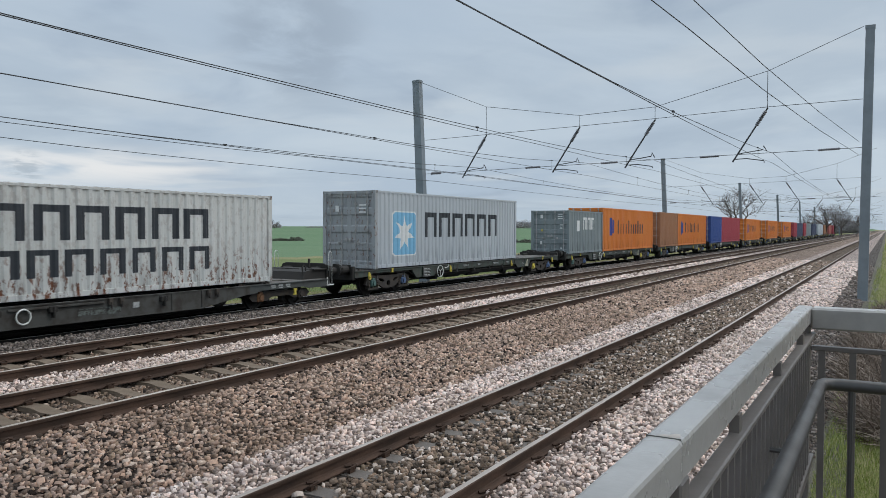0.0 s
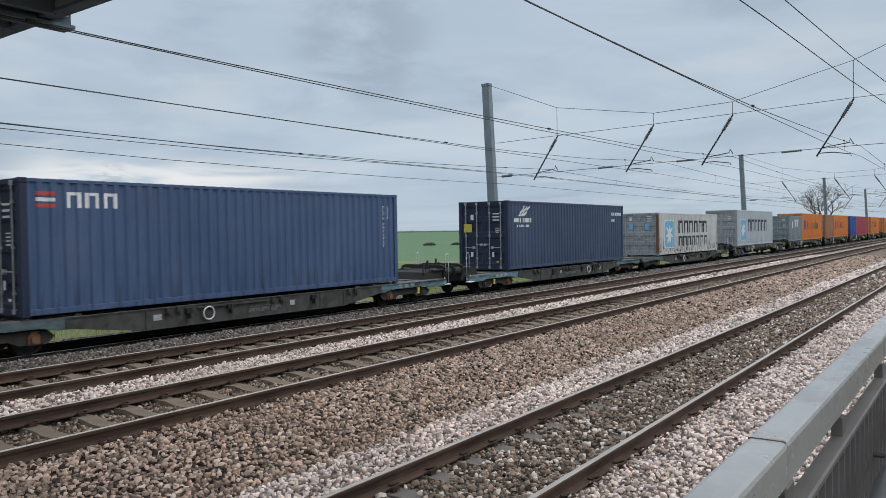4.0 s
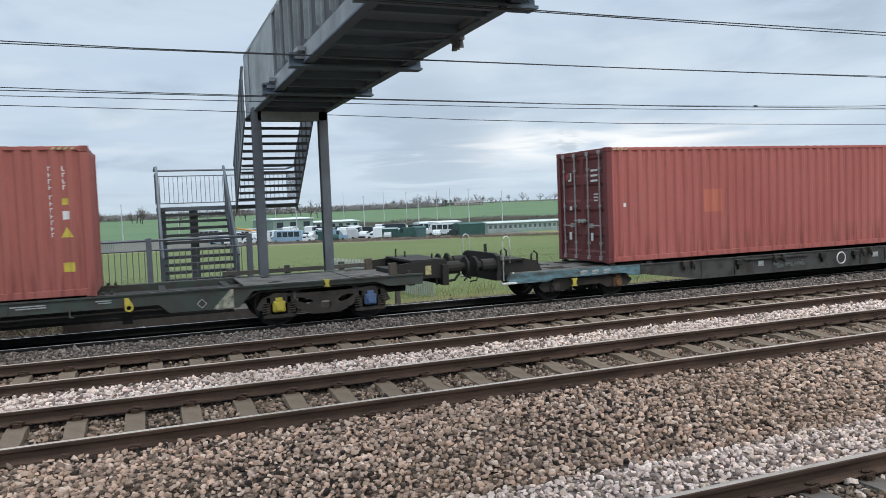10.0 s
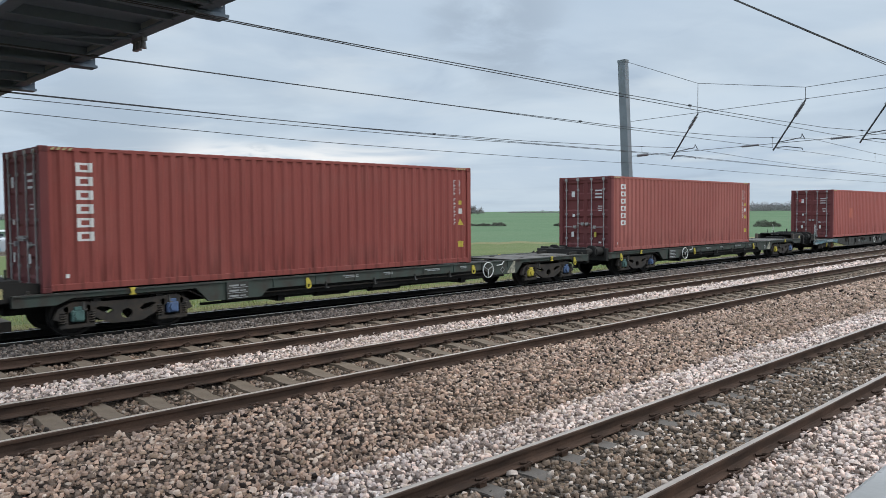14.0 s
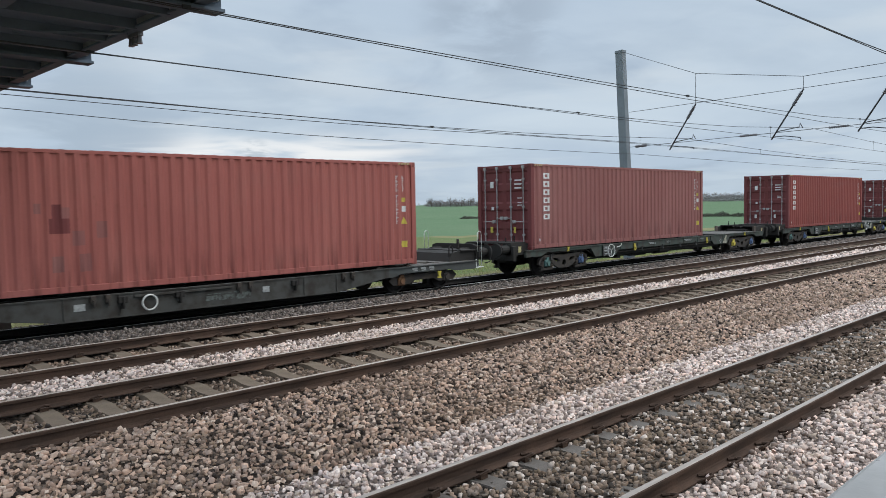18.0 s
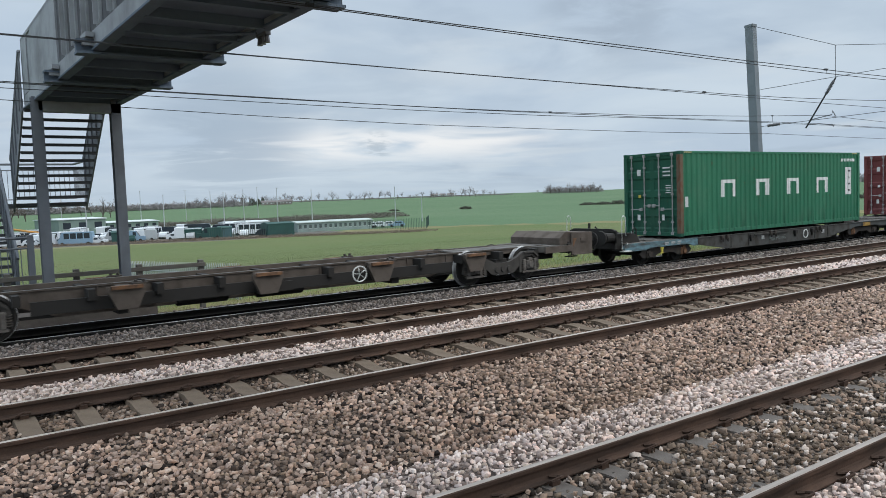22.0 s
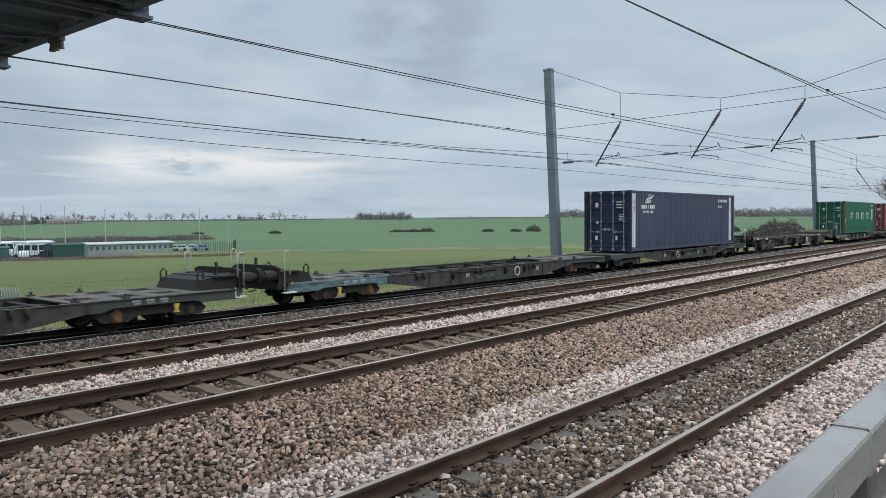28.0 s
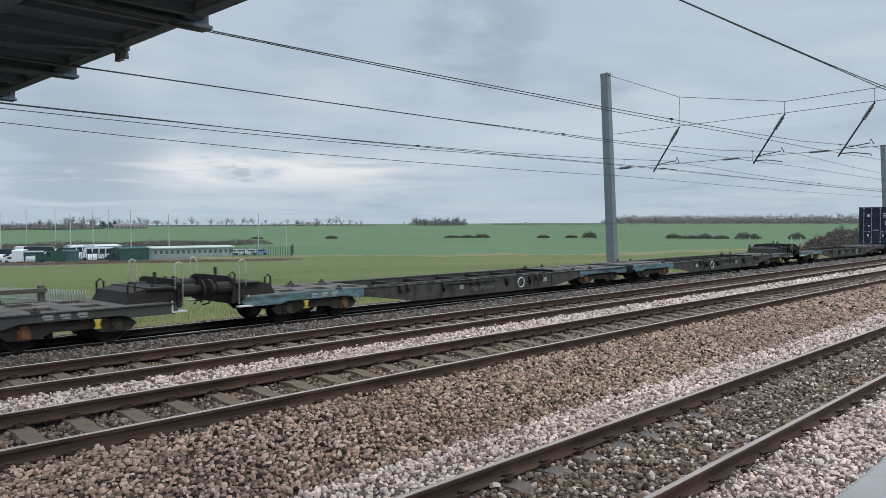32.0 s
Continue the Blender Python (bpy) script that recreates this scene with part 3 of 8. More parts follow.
def field_kind(x, y):
    """0 verge, 1 pasture, 2 crop, 3 dry margin, 4 depot yard, 5 cess soil."""
    edge = np.interp(x, [-400, 62, 103, 156, 420, 900], [139, 147, 152, 97, 45, 24])
    k = np.where(y < edge, 1, 2)
    k = np.where((np.abs(y - edge) < 5) & (y > 25), 3, k)
    k = np.where((y < 25) & (x > 60), 0, k)
    k = np.where(y < 22.5, 0, k)
    k = np.where((y < 1.5) & (y > -1.4) & (x < 4), 5, k)
    k = np.where((y < 1.5) & (y > 0.3) & (x >= 4), 5, k)
    k = np.where((x > -160) & (x < 84) & (y > edge + 4) & (y < edge + 75), 4, k)
    return k


gx = np.concatenate([np.array([-3000, -1500, -700, -350, -200, -120]), np.arange(-80, 0, 10), np.arange(0, 60, 4), np.arange(60, 240, 7), np.arange(240, 600, 30), np.array([650, 800, 1000, 1300, 1800, 2500, 3600])])
gy = np.concatenate([np.array([-2500, -800, -250, -80, -30, -12, -6, -3.5, -1.4, 0.25, 0.6, 0.9, 1.6, 5, 10, 15, 19.4, 20.9, 21.6, 22.5, 24]), np.arange(27, 60, 4), np.arange(60, 260, 6), np.arange(260, 700, 35), np.array([800, 1000, 1300, 1800, 2600, 3600])])
GX, GY = np.meshgrid(gx, gy, indexing="ij")
GZ = ground_z(GX, GY) + np.where((GY > 26), 0.16 * np.sin(GX * 0.11 + 1.3 * np.sin(GY * 0.07)) * np.sin(GY * 0.09), 0)
nv = len(gy)
idx = np.arange(len(gx) * nv).reshape(len(gx), nv)
gq = np.stack([idx[:-1, :-1], idx[1:, :-1], idx[1:, 1:], idx[:-1, 1:]], -1).reshape(-1, 4)
cx, cy = (GX[:-1, :-1] + GX[1:, 1:]) / 2, (GY[:-1, :-1] + GY[1:, 1:]) / 2
gm = quads_mesh("ground", np.stack([GX, GY, GZ], -1).reshape(-1, 3), gq, [MAT[k] for k in ("verge", "near_field", "far_field", "dirt_strip", "yard", "cess")], field_kind(cx, cy).ravel())
tagged(link("ground", gm), "green crop fields and olive pasture under an overcast sky", "ground", kind="structure")

# ---- trackbed ----
BED_Y = [0.7, 1.5, 2.1, 3.02, 3.22, 4.50, 4.70, 5.35, 5.9, 6.9, 7.80, 7.98, 9.36, 9.54, 10.2, 10.86, 11.04, 12.43, 12.61, 13.2, 14.45, 14.70, 15.1, 18.2, 19.6, 21.3]
BED_Z = [-0.66, -0.45, -0.33, -0.315, -0.335, -0.335, -0.315, -0.315, -0.33, -0.185, -0.165, -0.235, -0.235, -0.165, -0.150, -0.165, -0.235, -0.235, -0.165, -0.155, -0.165, -0.24, -0.56, -0.56, -0.60, -0.90]


def bed_z(y):
    return np.interp(y, BED_Y, BED_Z)


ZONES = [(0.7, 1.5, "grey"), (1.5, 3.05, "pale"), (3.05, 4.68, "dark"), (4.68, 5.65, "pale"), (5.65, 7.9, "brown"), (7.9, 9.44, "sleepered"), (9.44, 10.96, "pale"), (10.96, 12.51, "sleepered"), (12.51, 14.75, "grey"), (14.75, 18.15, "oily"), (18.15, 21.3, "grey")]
for y0, y1, kind in ZONES:
    ys = sorted({y0, y1, *[y for y in BED_Y if y0 < y < y1]})
    # coarse stones lie loose this far, over a bed darkened as shade between them
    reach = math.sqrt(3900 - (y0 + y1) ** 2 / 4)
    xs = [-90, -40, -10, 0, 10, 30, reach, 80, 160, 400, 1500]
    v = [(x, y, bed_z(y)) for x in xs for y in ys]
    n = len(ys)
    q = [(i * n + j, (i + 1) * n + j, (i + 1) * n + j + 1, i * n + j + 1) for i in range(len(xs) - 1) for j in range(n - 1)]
    tagged(link("trackbed", quads_mesh("trackbed", v, q, [MAT[kind + "_bed"], MAT[kind + ("_shaded_bed" if kind != "oily" else "_bed")]], [int(-10 <= xs[i] < reach) for i in range(len(xs) - 1) for j in range(n - 1)])), {"pale": "bed of fresh pale pinkish ballast between the tracks", "brown": "bed of dirty brown ballast under the tracks", "sleepered": "bed of dirty dark brown ballast between the sleepers", "dark": "bed of dark oily brown ballast between the near rails", "grey": "bed of grey ballast on the shoulder", "oily": "near-black ballast under the freight line"}[kind], "ballast", kind="structure")

TRACKS = {"near": (3.12, 4.60, -0.15), "second": (7.90, 9.44, 0.0), "third": (10.96, 12.51, 0.0), "far": (16.51, 18.01, -0.374)}
SLEEPER_STEP = 0.592
PHASE = {"near": 0.10, "second": -0.23, "third": 0.02, "far": 0.2}


def packed(y0, y1, d0, d1, step):
    """Places of stones that lie side by side: a loose honeycomb."""
    ys, xs = np.arange(y0 + step * 0.4, y1, step * 0.866), np.arange(-5.5, d1, step)
    X, Y = np.meshgrid(xs, ys)
    X = X + (np.arange(len(ys)) % 2 * 0.5 * step)[:, None]
    x, y = (X + rng.uniform(-0.34, 0.34, X.shape) * step).ravel(), (Y + rng.uniform(-0.34, 0.34, X.shape) * step).ravel()
    d = np.hypot(x, y)
    keep = (d >= d0) & (d < d1) & (np.arctan2(y, x) < math.radians(113)) & (y > y0) & (y < y1)
    n = len(x)
    for name, (ra, rb, tz) in TRACKS.items():
        keep &= (np.abs(y - ra) > 0.085) & (np.abs(y - rb) > 0.085)
        on = (y > ra - 0.02) & (y < rb + 0.02)
        ph = np.abs((x - PHASE[name] + SLEEPER_STEP / 2) % SLEEPER_STEP - SLEEPER_STEP / 2) < 0.125
        bare = 0.95 if name != "near" else np.where(y > rb - 0.36, 0.85, 0.12)
        keep &= ~(on & ph & (rng.random(n) < bare))
    return x[keep], y[keep]


def lumps(x, y, z, step, tilt, m):
    """Crushed stones: m-sided, flat-topped, each with its own outline, thickness and tilt."""
    n = len(x)
    a = (np.arange(m) * math.tau / m)[None] + rng.uniform(-2.2 / m, 2.2 / m, (n, m)) + rng.uniform(0, 6.283, (n, 1))
    size = step * 0.53 * rng.choice([0.55, 0.75, 0.9, 1.0, 1.1, 1.3], (n, 1), p=[0.12, 0.2, 0.22, 0.22, 0.16, 0.08])
    r = size * rng.uniform(0.78, 1.15, (n, m))
    long = rng.uniform(1.04, 1.45, (n, 1))
    px, py = r * np.cos(a) * long, r * np.sin(a) / long
    turn = rng.uniform(0, 6.283, (n, 1))
    px, py = px * np.cos(turn) - py * np.sin(turn), px * np.sin(turn) + py * np.cos(turn)
    h = size * rng.uniform(0.24, 0.46, (n, 1))
    inset = rng.uniform(0.58, 0.92, (n, 1)) * rng.uniform(0.80, 1.15, (n, m))
    foot = rng.uniform(0.55, 0.95, (n, 1))
    low = np.stack([px * foot, py * foot, -1.35 * h + 0 * px], -1)
    top = np.stack([px * inset + size * rng.uniform(-0.16, 0.16, (n, 1)), py * inset + size * rng.uniform(-0.16, 0.16, (n, 1)), h * rng.uniform(0.55, 1.4, (n, m))], -1)
    v = np.concatenate([low, top], 1)
    for k in (0, 1):
        t = rng.normal(0, tilt, (n, 1))
        c, q = np.cos(t), np.sin(t)
        u, w = v[..., k].copy(), v[..., 2].copy()
        v[..., k], v[..., 2] = u * c - w * q, u * q + w * c
    return v + np.stack([x, y, z], -1)[:, None, :]


def lump_faces(m):
    top = [(6, 7, 8, 9), (6, 9, 10, 11)] if m == 6 else [(4, 5, 6, 7)]
    return np.array([(k, (k + 1) % m, m + (k + 1) % m, m + k) for k in range(m)] + top)


def scatter(y0, y1, kind, rings):
    """Loose stones on their bed, with a scatter of others lying on top of them."""
    V, Q, at = [], [], 0
    for d0, d1, step, heaped, m in rings:
        x, y = packed(y0, y1, d0, d1, step)
        over = rng.random(len(x)) < heaped
        u, w = x[over] + rng.uniform(-0.02, 0.02, over.sum()), y[over]
        v = np.concatenate([lumps(x, y, bed_z(y) + 0.012 + rng.uniform(-0.016, 0.010, len(x)), step, 0.24, m), lumps(u, w, bed_z(w) + 0.034 + rng.uniform(-0.008, 0.010, len(u)), step, 0.40, m)])
        V.append(v.reshape(-1, 3))
        Q.append((lump_faces(m)[None] + at + 2 * m * np.arange(len(v))[:, None, None]).reshape(-1, 4))
        at += len(V[-1])
    label = {"pale": "loose fresh pale pinkish ballast stones beside the rails", "brown": "loose dirty brown ballast stones between the rails", "sleepered": "loose dark brown ballast stones between the sleepers", "dark": "dark oily brown ballast stones between the near rails", "grey": "loose grey ballast stones on the shoulder"}[kind]
    tagged(link("ballast", quads_mesh("ballast", np.concatenate(V), np.concatenate(Q), MAT[kind + "_stones"])), label, "ballast", kind="stuff")


RINGS = ((0, 9.5, 0.062, 0.26, 6), (9.5, 14, 0.062, 0.24, 6), (14, 21, 0.072, 0.24, 4), (21, 32, 0.098, 0.24, 4), (32, 64, 0.16, 0.22, 4))
for y0, y1, kind in ZONES:
    if kind != "oily":
        scatter(y0, y1, kind, RINGS)


def rail_mesh(polished):
    prof = [(-0.070, -0.159), (-0.070, -0.148), (-0.020, -0.132), (-0.010, -0.115), (-0.010, -0.050), (-0.034, -0.040), (-0.036, -0.012), (-0.029, -0.003), (-polished, 0.0),
            (polished, 0.0), (0.029, -0.003), (0.036, -0.012), (0.034, -0.040), (0.010, -0.050), (0.010, -0.115), (0.020, -0.132), (0.070, -0.148), (0.070, -0.159)]
    bm = bmesh.new()
    prism_x(bm, prof, -80, 1400)
    for f in bm.faces:
        if len(f.verts) == 4 and all(v.co.z > -0.0035 for v in f.verts):
            f.material_index = 1
    return bm


RAIL = mesh_of("rail", rail_mesh(0.021), [MAT["rail_side"], MAT["rail_tan"]])
BRIGHT_RAIL = mesh_of("rail", rail_mesh(0.024), [MAT["rail_side"], MAT["rail_top"]])
BLACK_RAIL = mesh_of("rail", rail_mesh(0.027), [MAT["under"], MAT["tread_steel"]])


def sleeper_mesh(mat):
    """Concrete sleeper, lower between the rails than under them."""
    bm = bmesh.new()
    secs = [(-1.25, -0.06), (-0.45, -0.045), (-0.25, -0.075), (0.25, -0.075), (0.45, -0.045), (1.25, -0.06)]
    rows = [[bm.verts.new((s * (0.105 if top else 0.14), y, (z + 0.05) if top else -0.19)) for s, top in ((-1, 0), (-1, 1), (1, 1), (1, 0))] for y, z in secs]
    for a, b in zip(rows, rows[1:]):
        for k in range(4):
            bm.faces.new((a[k], a[(k + 1) % 4], b[(k + 1) % 4], b[k]))
    bm.faces.new(rows[0])
    bm.faces.new(rows[-1][::-1])
    return mesh_of("sleeper", bm, mat)


def clip_mesh():
    """A bent spring clip on its shoulder."""
    bm = bmesh.new()
    tube(bm, [(-0.07, 0.02, 0.0), (-0.06, -0.055, 0.045), (0.0, -0.085, 0.072), (0.06, -0.055, 0.055), (0.065, 0.015, 0.035), (0.0, 0.05, 0.04)], 0.013, 5)
    box(bm, -0.045, 0.045, -0.045, 0.0, -0.01, 0.03)
    return mesh_of("clip", bm, MAT["rail_side"])


SLEEPERS = {"near": sleeper_mesh(MAT["sleeper_new"]), "second": sleeper_mesh(MAT["sleeper"])}
CLIP = clip_mesh()


def track(name):
    ya, yb, z = TRACKS[name]
    yc = (ya + yb) / 2
    t = thing("railway_track", {"near": "worn rails on concrete sleepers half buried in ballast", "second": "rusty-sided rails on brown concrete sleepers", "third": "rusty-sided rails on brown concrete sleepers", "far": "low freight track with blackened rails under the train"}[name], "railway track", pose(0, yc, z), "parallel railway tracks", "structure")
    for y in (ya, yb):
        link("rail", {"far": BLACK_RAIL, "near": BRIGHT_RAIL}.get(name, RAIL), t, pose(0, y - yc, 0))
    me = SLEEPERS["near" if name == "near" else "second"]
    k0, k1 = int(-6 / SLEEPER_STEP), int(44 / SLEEPER_STEP)
    if name == "far":
        k0, k1 = 0, 0
    for k in range(k0, k1):
        x = PHASE[name] + k * SLEEPER_STEP
        s = link("sleeper", me, t, pose(x + 0.012 * math.sin(k * 7.1), 0, -0.172, 0, 0, 0.6 * math.sin(k * 3.3)))
        if -4 < x < 22:
            for y in (ya - yc, yb - yc):
                for side in (-1, 1):
                    link("clip", CLIP, s, pose(0, y + side * 0.085, 0.012, 0, 0, 0 if side < 0 else 180))
    bm = bmesh.new()
    for k in list(range(int(-50 / SLEEPER_STEP), k0)) + list(range(k1, int(190 / SLEEPER_STEP))):
        x = PHASE[name] + k * SLEEPER_STEP
        if name == "far":
            box(bm, x - 0.11, x + 0.11, -1.25, 1.25, -0.4, -0.196)
        else:
            box(bm, x - 0.11, x + 0.11, -0.72, 0.72, -0.3, -0.178)
    tagged(part("sleepers", bm, MAT["under" if name == "far" else "sleeper"], t), kind="stuff")


for name in TRACKS:
    track(name)

# ---- overhead line ----
SPANS = [33 + 49.2 * k for k in range(0, 9)]


def mast_mesh(h, w0):
    """A tapered box mast with a capped head and a base plate."""
    bm = bmesh.new()
    secs = [(0, w0), (h - 0.12, w0 * 0.88), (h - 0.12, w0 * 0.96), (h, w0 * 0.96)]
    rows = [[bm.verts.new((sx * w * 0.8, sy * w, z)) for sx, sy in ((-1, -1), (1, -1), (1, 1), (-1, 1))] for z, w in secs]
    for a, b in zip(rows, rows[1:]):
        for k in range(4):
            bm.faces.new((a[k], a[(k + 1) % 4], b[(k + 1) % 4], b[k]))
    bm.faces.new(rows[-1])
    for z in (h * 0.27, h * 0.28 + 0.16):
        box(bm, -w0 * 0.88, w0 * 0.88, -w0 * 1.08, w0 * 1.08, z, z + 0.05)
    return mesh_of("mast", bm, MAT["mast"])


FAR_MAST, NEAR_MAST = mast_mesh(10.6, 0.225), mast_mesh(10.4, 0.175)


def mast(x, y, z, mesh, lean):
    m = thing("catenary_mast", "tall grey galvanised box mast with a capped head beside the track", "mast", pose(x, y, z, -lean, 0, 0), "masts of the overhead line")
    link("shaft", mesh, m)
    part("base_plate", boxes((-0.45, 0.45, -0.45, 0.45, -0.5, 0.03), bevel=0.03), MAT["sleeper_new"], m, "concrete base")
    return m


ARMS = [(16.82, 7.97, 6.60, 4.58), (12.07, 7.21, 6.70, 4.68), (8.67, 7.33, 6.80, 4.76), (4.19, 8.41, 6.95, 4.82)]
LOW_INS = [14.36, 10.68, 6.4, 1.96]


def ribbed(bm, a, b, r):
    """A string of ribbed insulator sheds between two points."""
    a, b = Vector(a), Vector(b)
    pts, rad = [], []
    for k in range(19):
        pts.append(a.lerp(b, k / 18))
        rad.append(r if k % 2 else r * 0.55)
    tube(bm, pts, rad, 7)


def headspan(reach):
    """reach: 1 or -1, the way the arms lean. Wires across all four tracks between a pair of masts, at x = 0, with the arms that hold the contact wires."""
    h = thing("headspan", "cross wires with insulators and slanting registration arms over four tracks", "overhead line", group="headspans of the overhead line")
    bm = bmesh.new()
    top = [(0, 20.7, 9.55), *[(0, y, za) for y, za, zb, zc in ARMS], (0, 0.85, 9.75)]
    for a, b in zip(top, top[1:]):
        tube(bm, [a, b], 0.011, 4)
    part("cross_catenary", bm, MAT["wire"], h)
    bm = tube(bmesh.new(), [(0, 20.3, 6.55), *[(0, y, zb + 0.03) for y, za, zb, zc in ARMS], (0, 0.85, 7.02)], 0.011, 4)
    part("upper_cross_wire", bm, MAT["wire"], h)
    bm = tube(bmesh.new(), [(0, 20.3, 4.84), (0, 14.4, 4.95), (0, 6.4, 5.11), (0, 0.85, 5.19)], 0.011, 4)
    part("lower_cross_wire", bm, MAT["wire"], h)
    for y in LOW_INS:
        z = np.interp(y, [1, 14.4], [5.19, 4.95])
        bm = bmesh.new()
        ribbed(bm, (0, y - 0.38, z + 0.012), (0, y + 0.38, z - 0.012), 0.055)
        part("insulator", bm, MAT["insulator"], h)
    bm = bmesh.new()
    ribbed(bm, (0, 19.35, 4.87), (0, 19.95, 4.85), 0.075)
    part("insulator", bm, MAT["insulator"], h)
    for y, za, zb, zc in ARMS:
        r = reach
        part("dropper", tube(bmesh.new(), [(0, y, za), (0, y, zb)], 0.012, 5), MAT["wire"], h)
        bm = tube(bmesh.new(), [(0, y - 0.02 * r, zb), (0, y + 1.30 * r, zc)], 0.034, 6)
        arm = part("registration_arm", bm, MAT["wire"], h)
        bm = bmesh.new()
        a, b = Vector((0, y - 0.02 * r, zb)), Vector((0, y + 1.3 * r, zc))
        ribbed(bm, a.lerp(b, 0.06), a.lerp(b, 0.32), 0.085)
        part("insulator", bm, MAT["insulator"], arm)
        bm = tube(bmesh.new(), [(0, y + 1.1 * r, zc + 0.33), (0, y + 0.15 * r, zc + 0.46), (0, y + 0.12 * r, zc + 0.62), (0, y + 0.0 * r, zc + 0.40)], 0.02, 5)
        part("catenary_clamp", bm, MAT["wire"], arm)
        bm = tube(bmesh.new(), [(0, y + 1.2 * r, zc + 0.12), (0, y + 0.75 * r, zc + 0.13), (0, y + 0.10 * r, zc + 0.02), (0, y + 0.08 * r, zc - 0.06)], 0.02, 5)
        part("steady_arm", bm, MAT["wire"], arm)
    return h


pair_of_spans = headspan(1), headspan(-1)
for k, x in enumerate(SPANS):
    if k < 2:
        pair_of_spans[k].matrix_basis = pose(x, 0, 0)
    else:
        copy_thing(pair_of_spans[k % 2], pose(x, 0, 0))
for x in [-16.2, *SPANS]:
    mast(x, 20.30, -0.98, FAR_MAST, 2.6)
    if x > 0:
        # the line bears away and climbs in the distance
        y, rise = float(np.interp(x, [33, 82, 131, 181, 230, 460], [0.74, -0.38, -1.7, -3.5, -5.4, -15])), float(np.interp(x, [33, 82, 131, 181, 230], [0, 0.2, 0.9, 1.5, 2.0]))
        mast(x, y, -0.65, NEAR_MAST if x < 100 else mast_mesh(10.4 + rise, 0.175), -0.6)

# wires along the tracks: low and flat by the footbridge, higher at the headspans
# (x, height) along the first span for the contact wire and the catenary of each track
LINE = {"near": (3.95, [(-16, 4.70), (0, 4.49), (10, 4.495), (15, 4.51), (19, 4.53), (25, 4.57), (30, 4.64), (33, 4.72)],
                 [(-16, 4.95), (0, 4.52), (8, 4.51), (12.5, 4.53), (17, 4.59), (20.7, 4.69), (26, 4.85), (31, 5.04), (33, 5.13)]),
        "second": (8.67, [(-16, 4.62), (0, 4.50), (9, 4.465), (16, 4.47), (21, 4.51), (26, 4.52), (31, 4.57), (33, 4.60)],
                   [(-16, 4.80), (0, 4.53), (6, 4.50), (13, 4.52), (18.4, 4.57), (21, 4.605), (25.3, 4.69), (31.3, 4.96), (33, 5.05)]),
        "third": (11.74, [(-16, 4.58), (0, 4.45), (9, 4.43), (18, 4.43), (24, 4.445), (30, 4.465), (33, 4.49)],
                  [(-16, 4.75), (0, 4.47), (8, 4.44), (12, 4.44), (14.5, 4.455), (18, 4.48), (20.3, 4.515), (23.5, 4.60), (26, 4.68), (31.5, 4.98), (33, 5.05)]),
        "far": (17.26, [(-16, 4.78), (0, 4.65), (5, 4.60), (8, 4.575), (14, 4.545), (21, 4.575), (27, 4.63), (33, 4.66)],
                [(-16, 5.0), (0, 4.68), (5, 4.62), (8, 4.595), (10, 4.57), (13.3, 4.56), (16, 4.58), (21, 4.64), (27, 4.81), (33, 5.04)])}


def strung(points, down):
    """The first span as given, then the same sag between the headspans that follow."""
    pts = [(-62, points[0][1]), *points]
    z = points[-1][1]
    for a in SPANS[:-1]:
        pts += [(a + 49.2 * f, z - down * 4 * f * (1 - f)) for f in (0.15, 0.3, 0.5, 0.7, 0.85, 1.0)]
    return pts


for name, (y, low, high) in LINE.items():
    con, cat = strung(low, 0.06), strung(high, 0.34)
    for kind, pts, r in (("contact_wire", con, 0.0095 if name == "far" else 0.0075), ("catenary_wire", cat, 0.0095 if name == "far" else 0.008)):
        bm = tube(bmesh.new(), [(x, y + (0.02 if kind[1] == "a" else 0), z) for x, z in pts], r, 5)
        tagged(part(kind, bm, MAT["wire"]), "weathered copper wire strung along the track" if kind[2] == "n" else "stranded steel wire strung above the contact wire", "wire", "wires of the overhead line")
    bm = bmesh.new()
    for x in np.arange(-8, 120, 12.3):
        a, b = np.interp(x, *zip(*con)), np.interp(x, *zip(*cat))
        tube(bm, [(x, y, a), (x, y, b)], 0.005, 4)
        box(bm, x - 0.05, x + 0.05, y - 0.015, y + 0.03, b - 0.018, b + 0.02)
    tagged(part("droppers", bm, MAT["wire"]), "thin hanger wires between contact wire and catenary", "wire", kind="stuff")
bm = tube(bmesh.new(), [(-62, 17.3, 4.9), (-16, 17.3, 4.66), (0, 17.3, 4.55), (4.5, 17.3, 4.51), (10, 17.3, 4.46), (13, 17.3, 4.465), (16.5, 17.3, 4.48), (21, 17.3, 4.555), (27, 17.3, 4.60), (33, 17.3, 4.62), (57, 17.3, 4.58), (82, 17.3, 4.62)], 0.0085, 5)
tagged(part("auxiliary_wire", bm, MAT["wire"]), "thin auxiliary wire between contact wire and catenary", "wire", "wires of the overhead line")
bm = tube(bmesh.new(), [(-62, 19.9, 5.3), (-16, 19.9, 4.95), (1.5, 19.9, 4.65), (5, 19.9, 4.56), (8.7, 19.9, 4.46), (13.6, 19.9, 4.38), (19, 19.9, 4.37), (24.5, 19.9, 4.38), (31, 19.9, 4.44), (33, 19.9, 4.48), (45, 19.9, 4.42), (57, 19.9, 4.40), (70, 19.9, 4.44), (82, 19.9, 4.55), (107, 19.9, 4.45), (131, 19.9, 4.6)], 0.0095, 5)
tagged(part("earth_wire", bm, MAT["wire"]), "bare earth wire carried along the far masts", "wire", "wires of the overhead line")
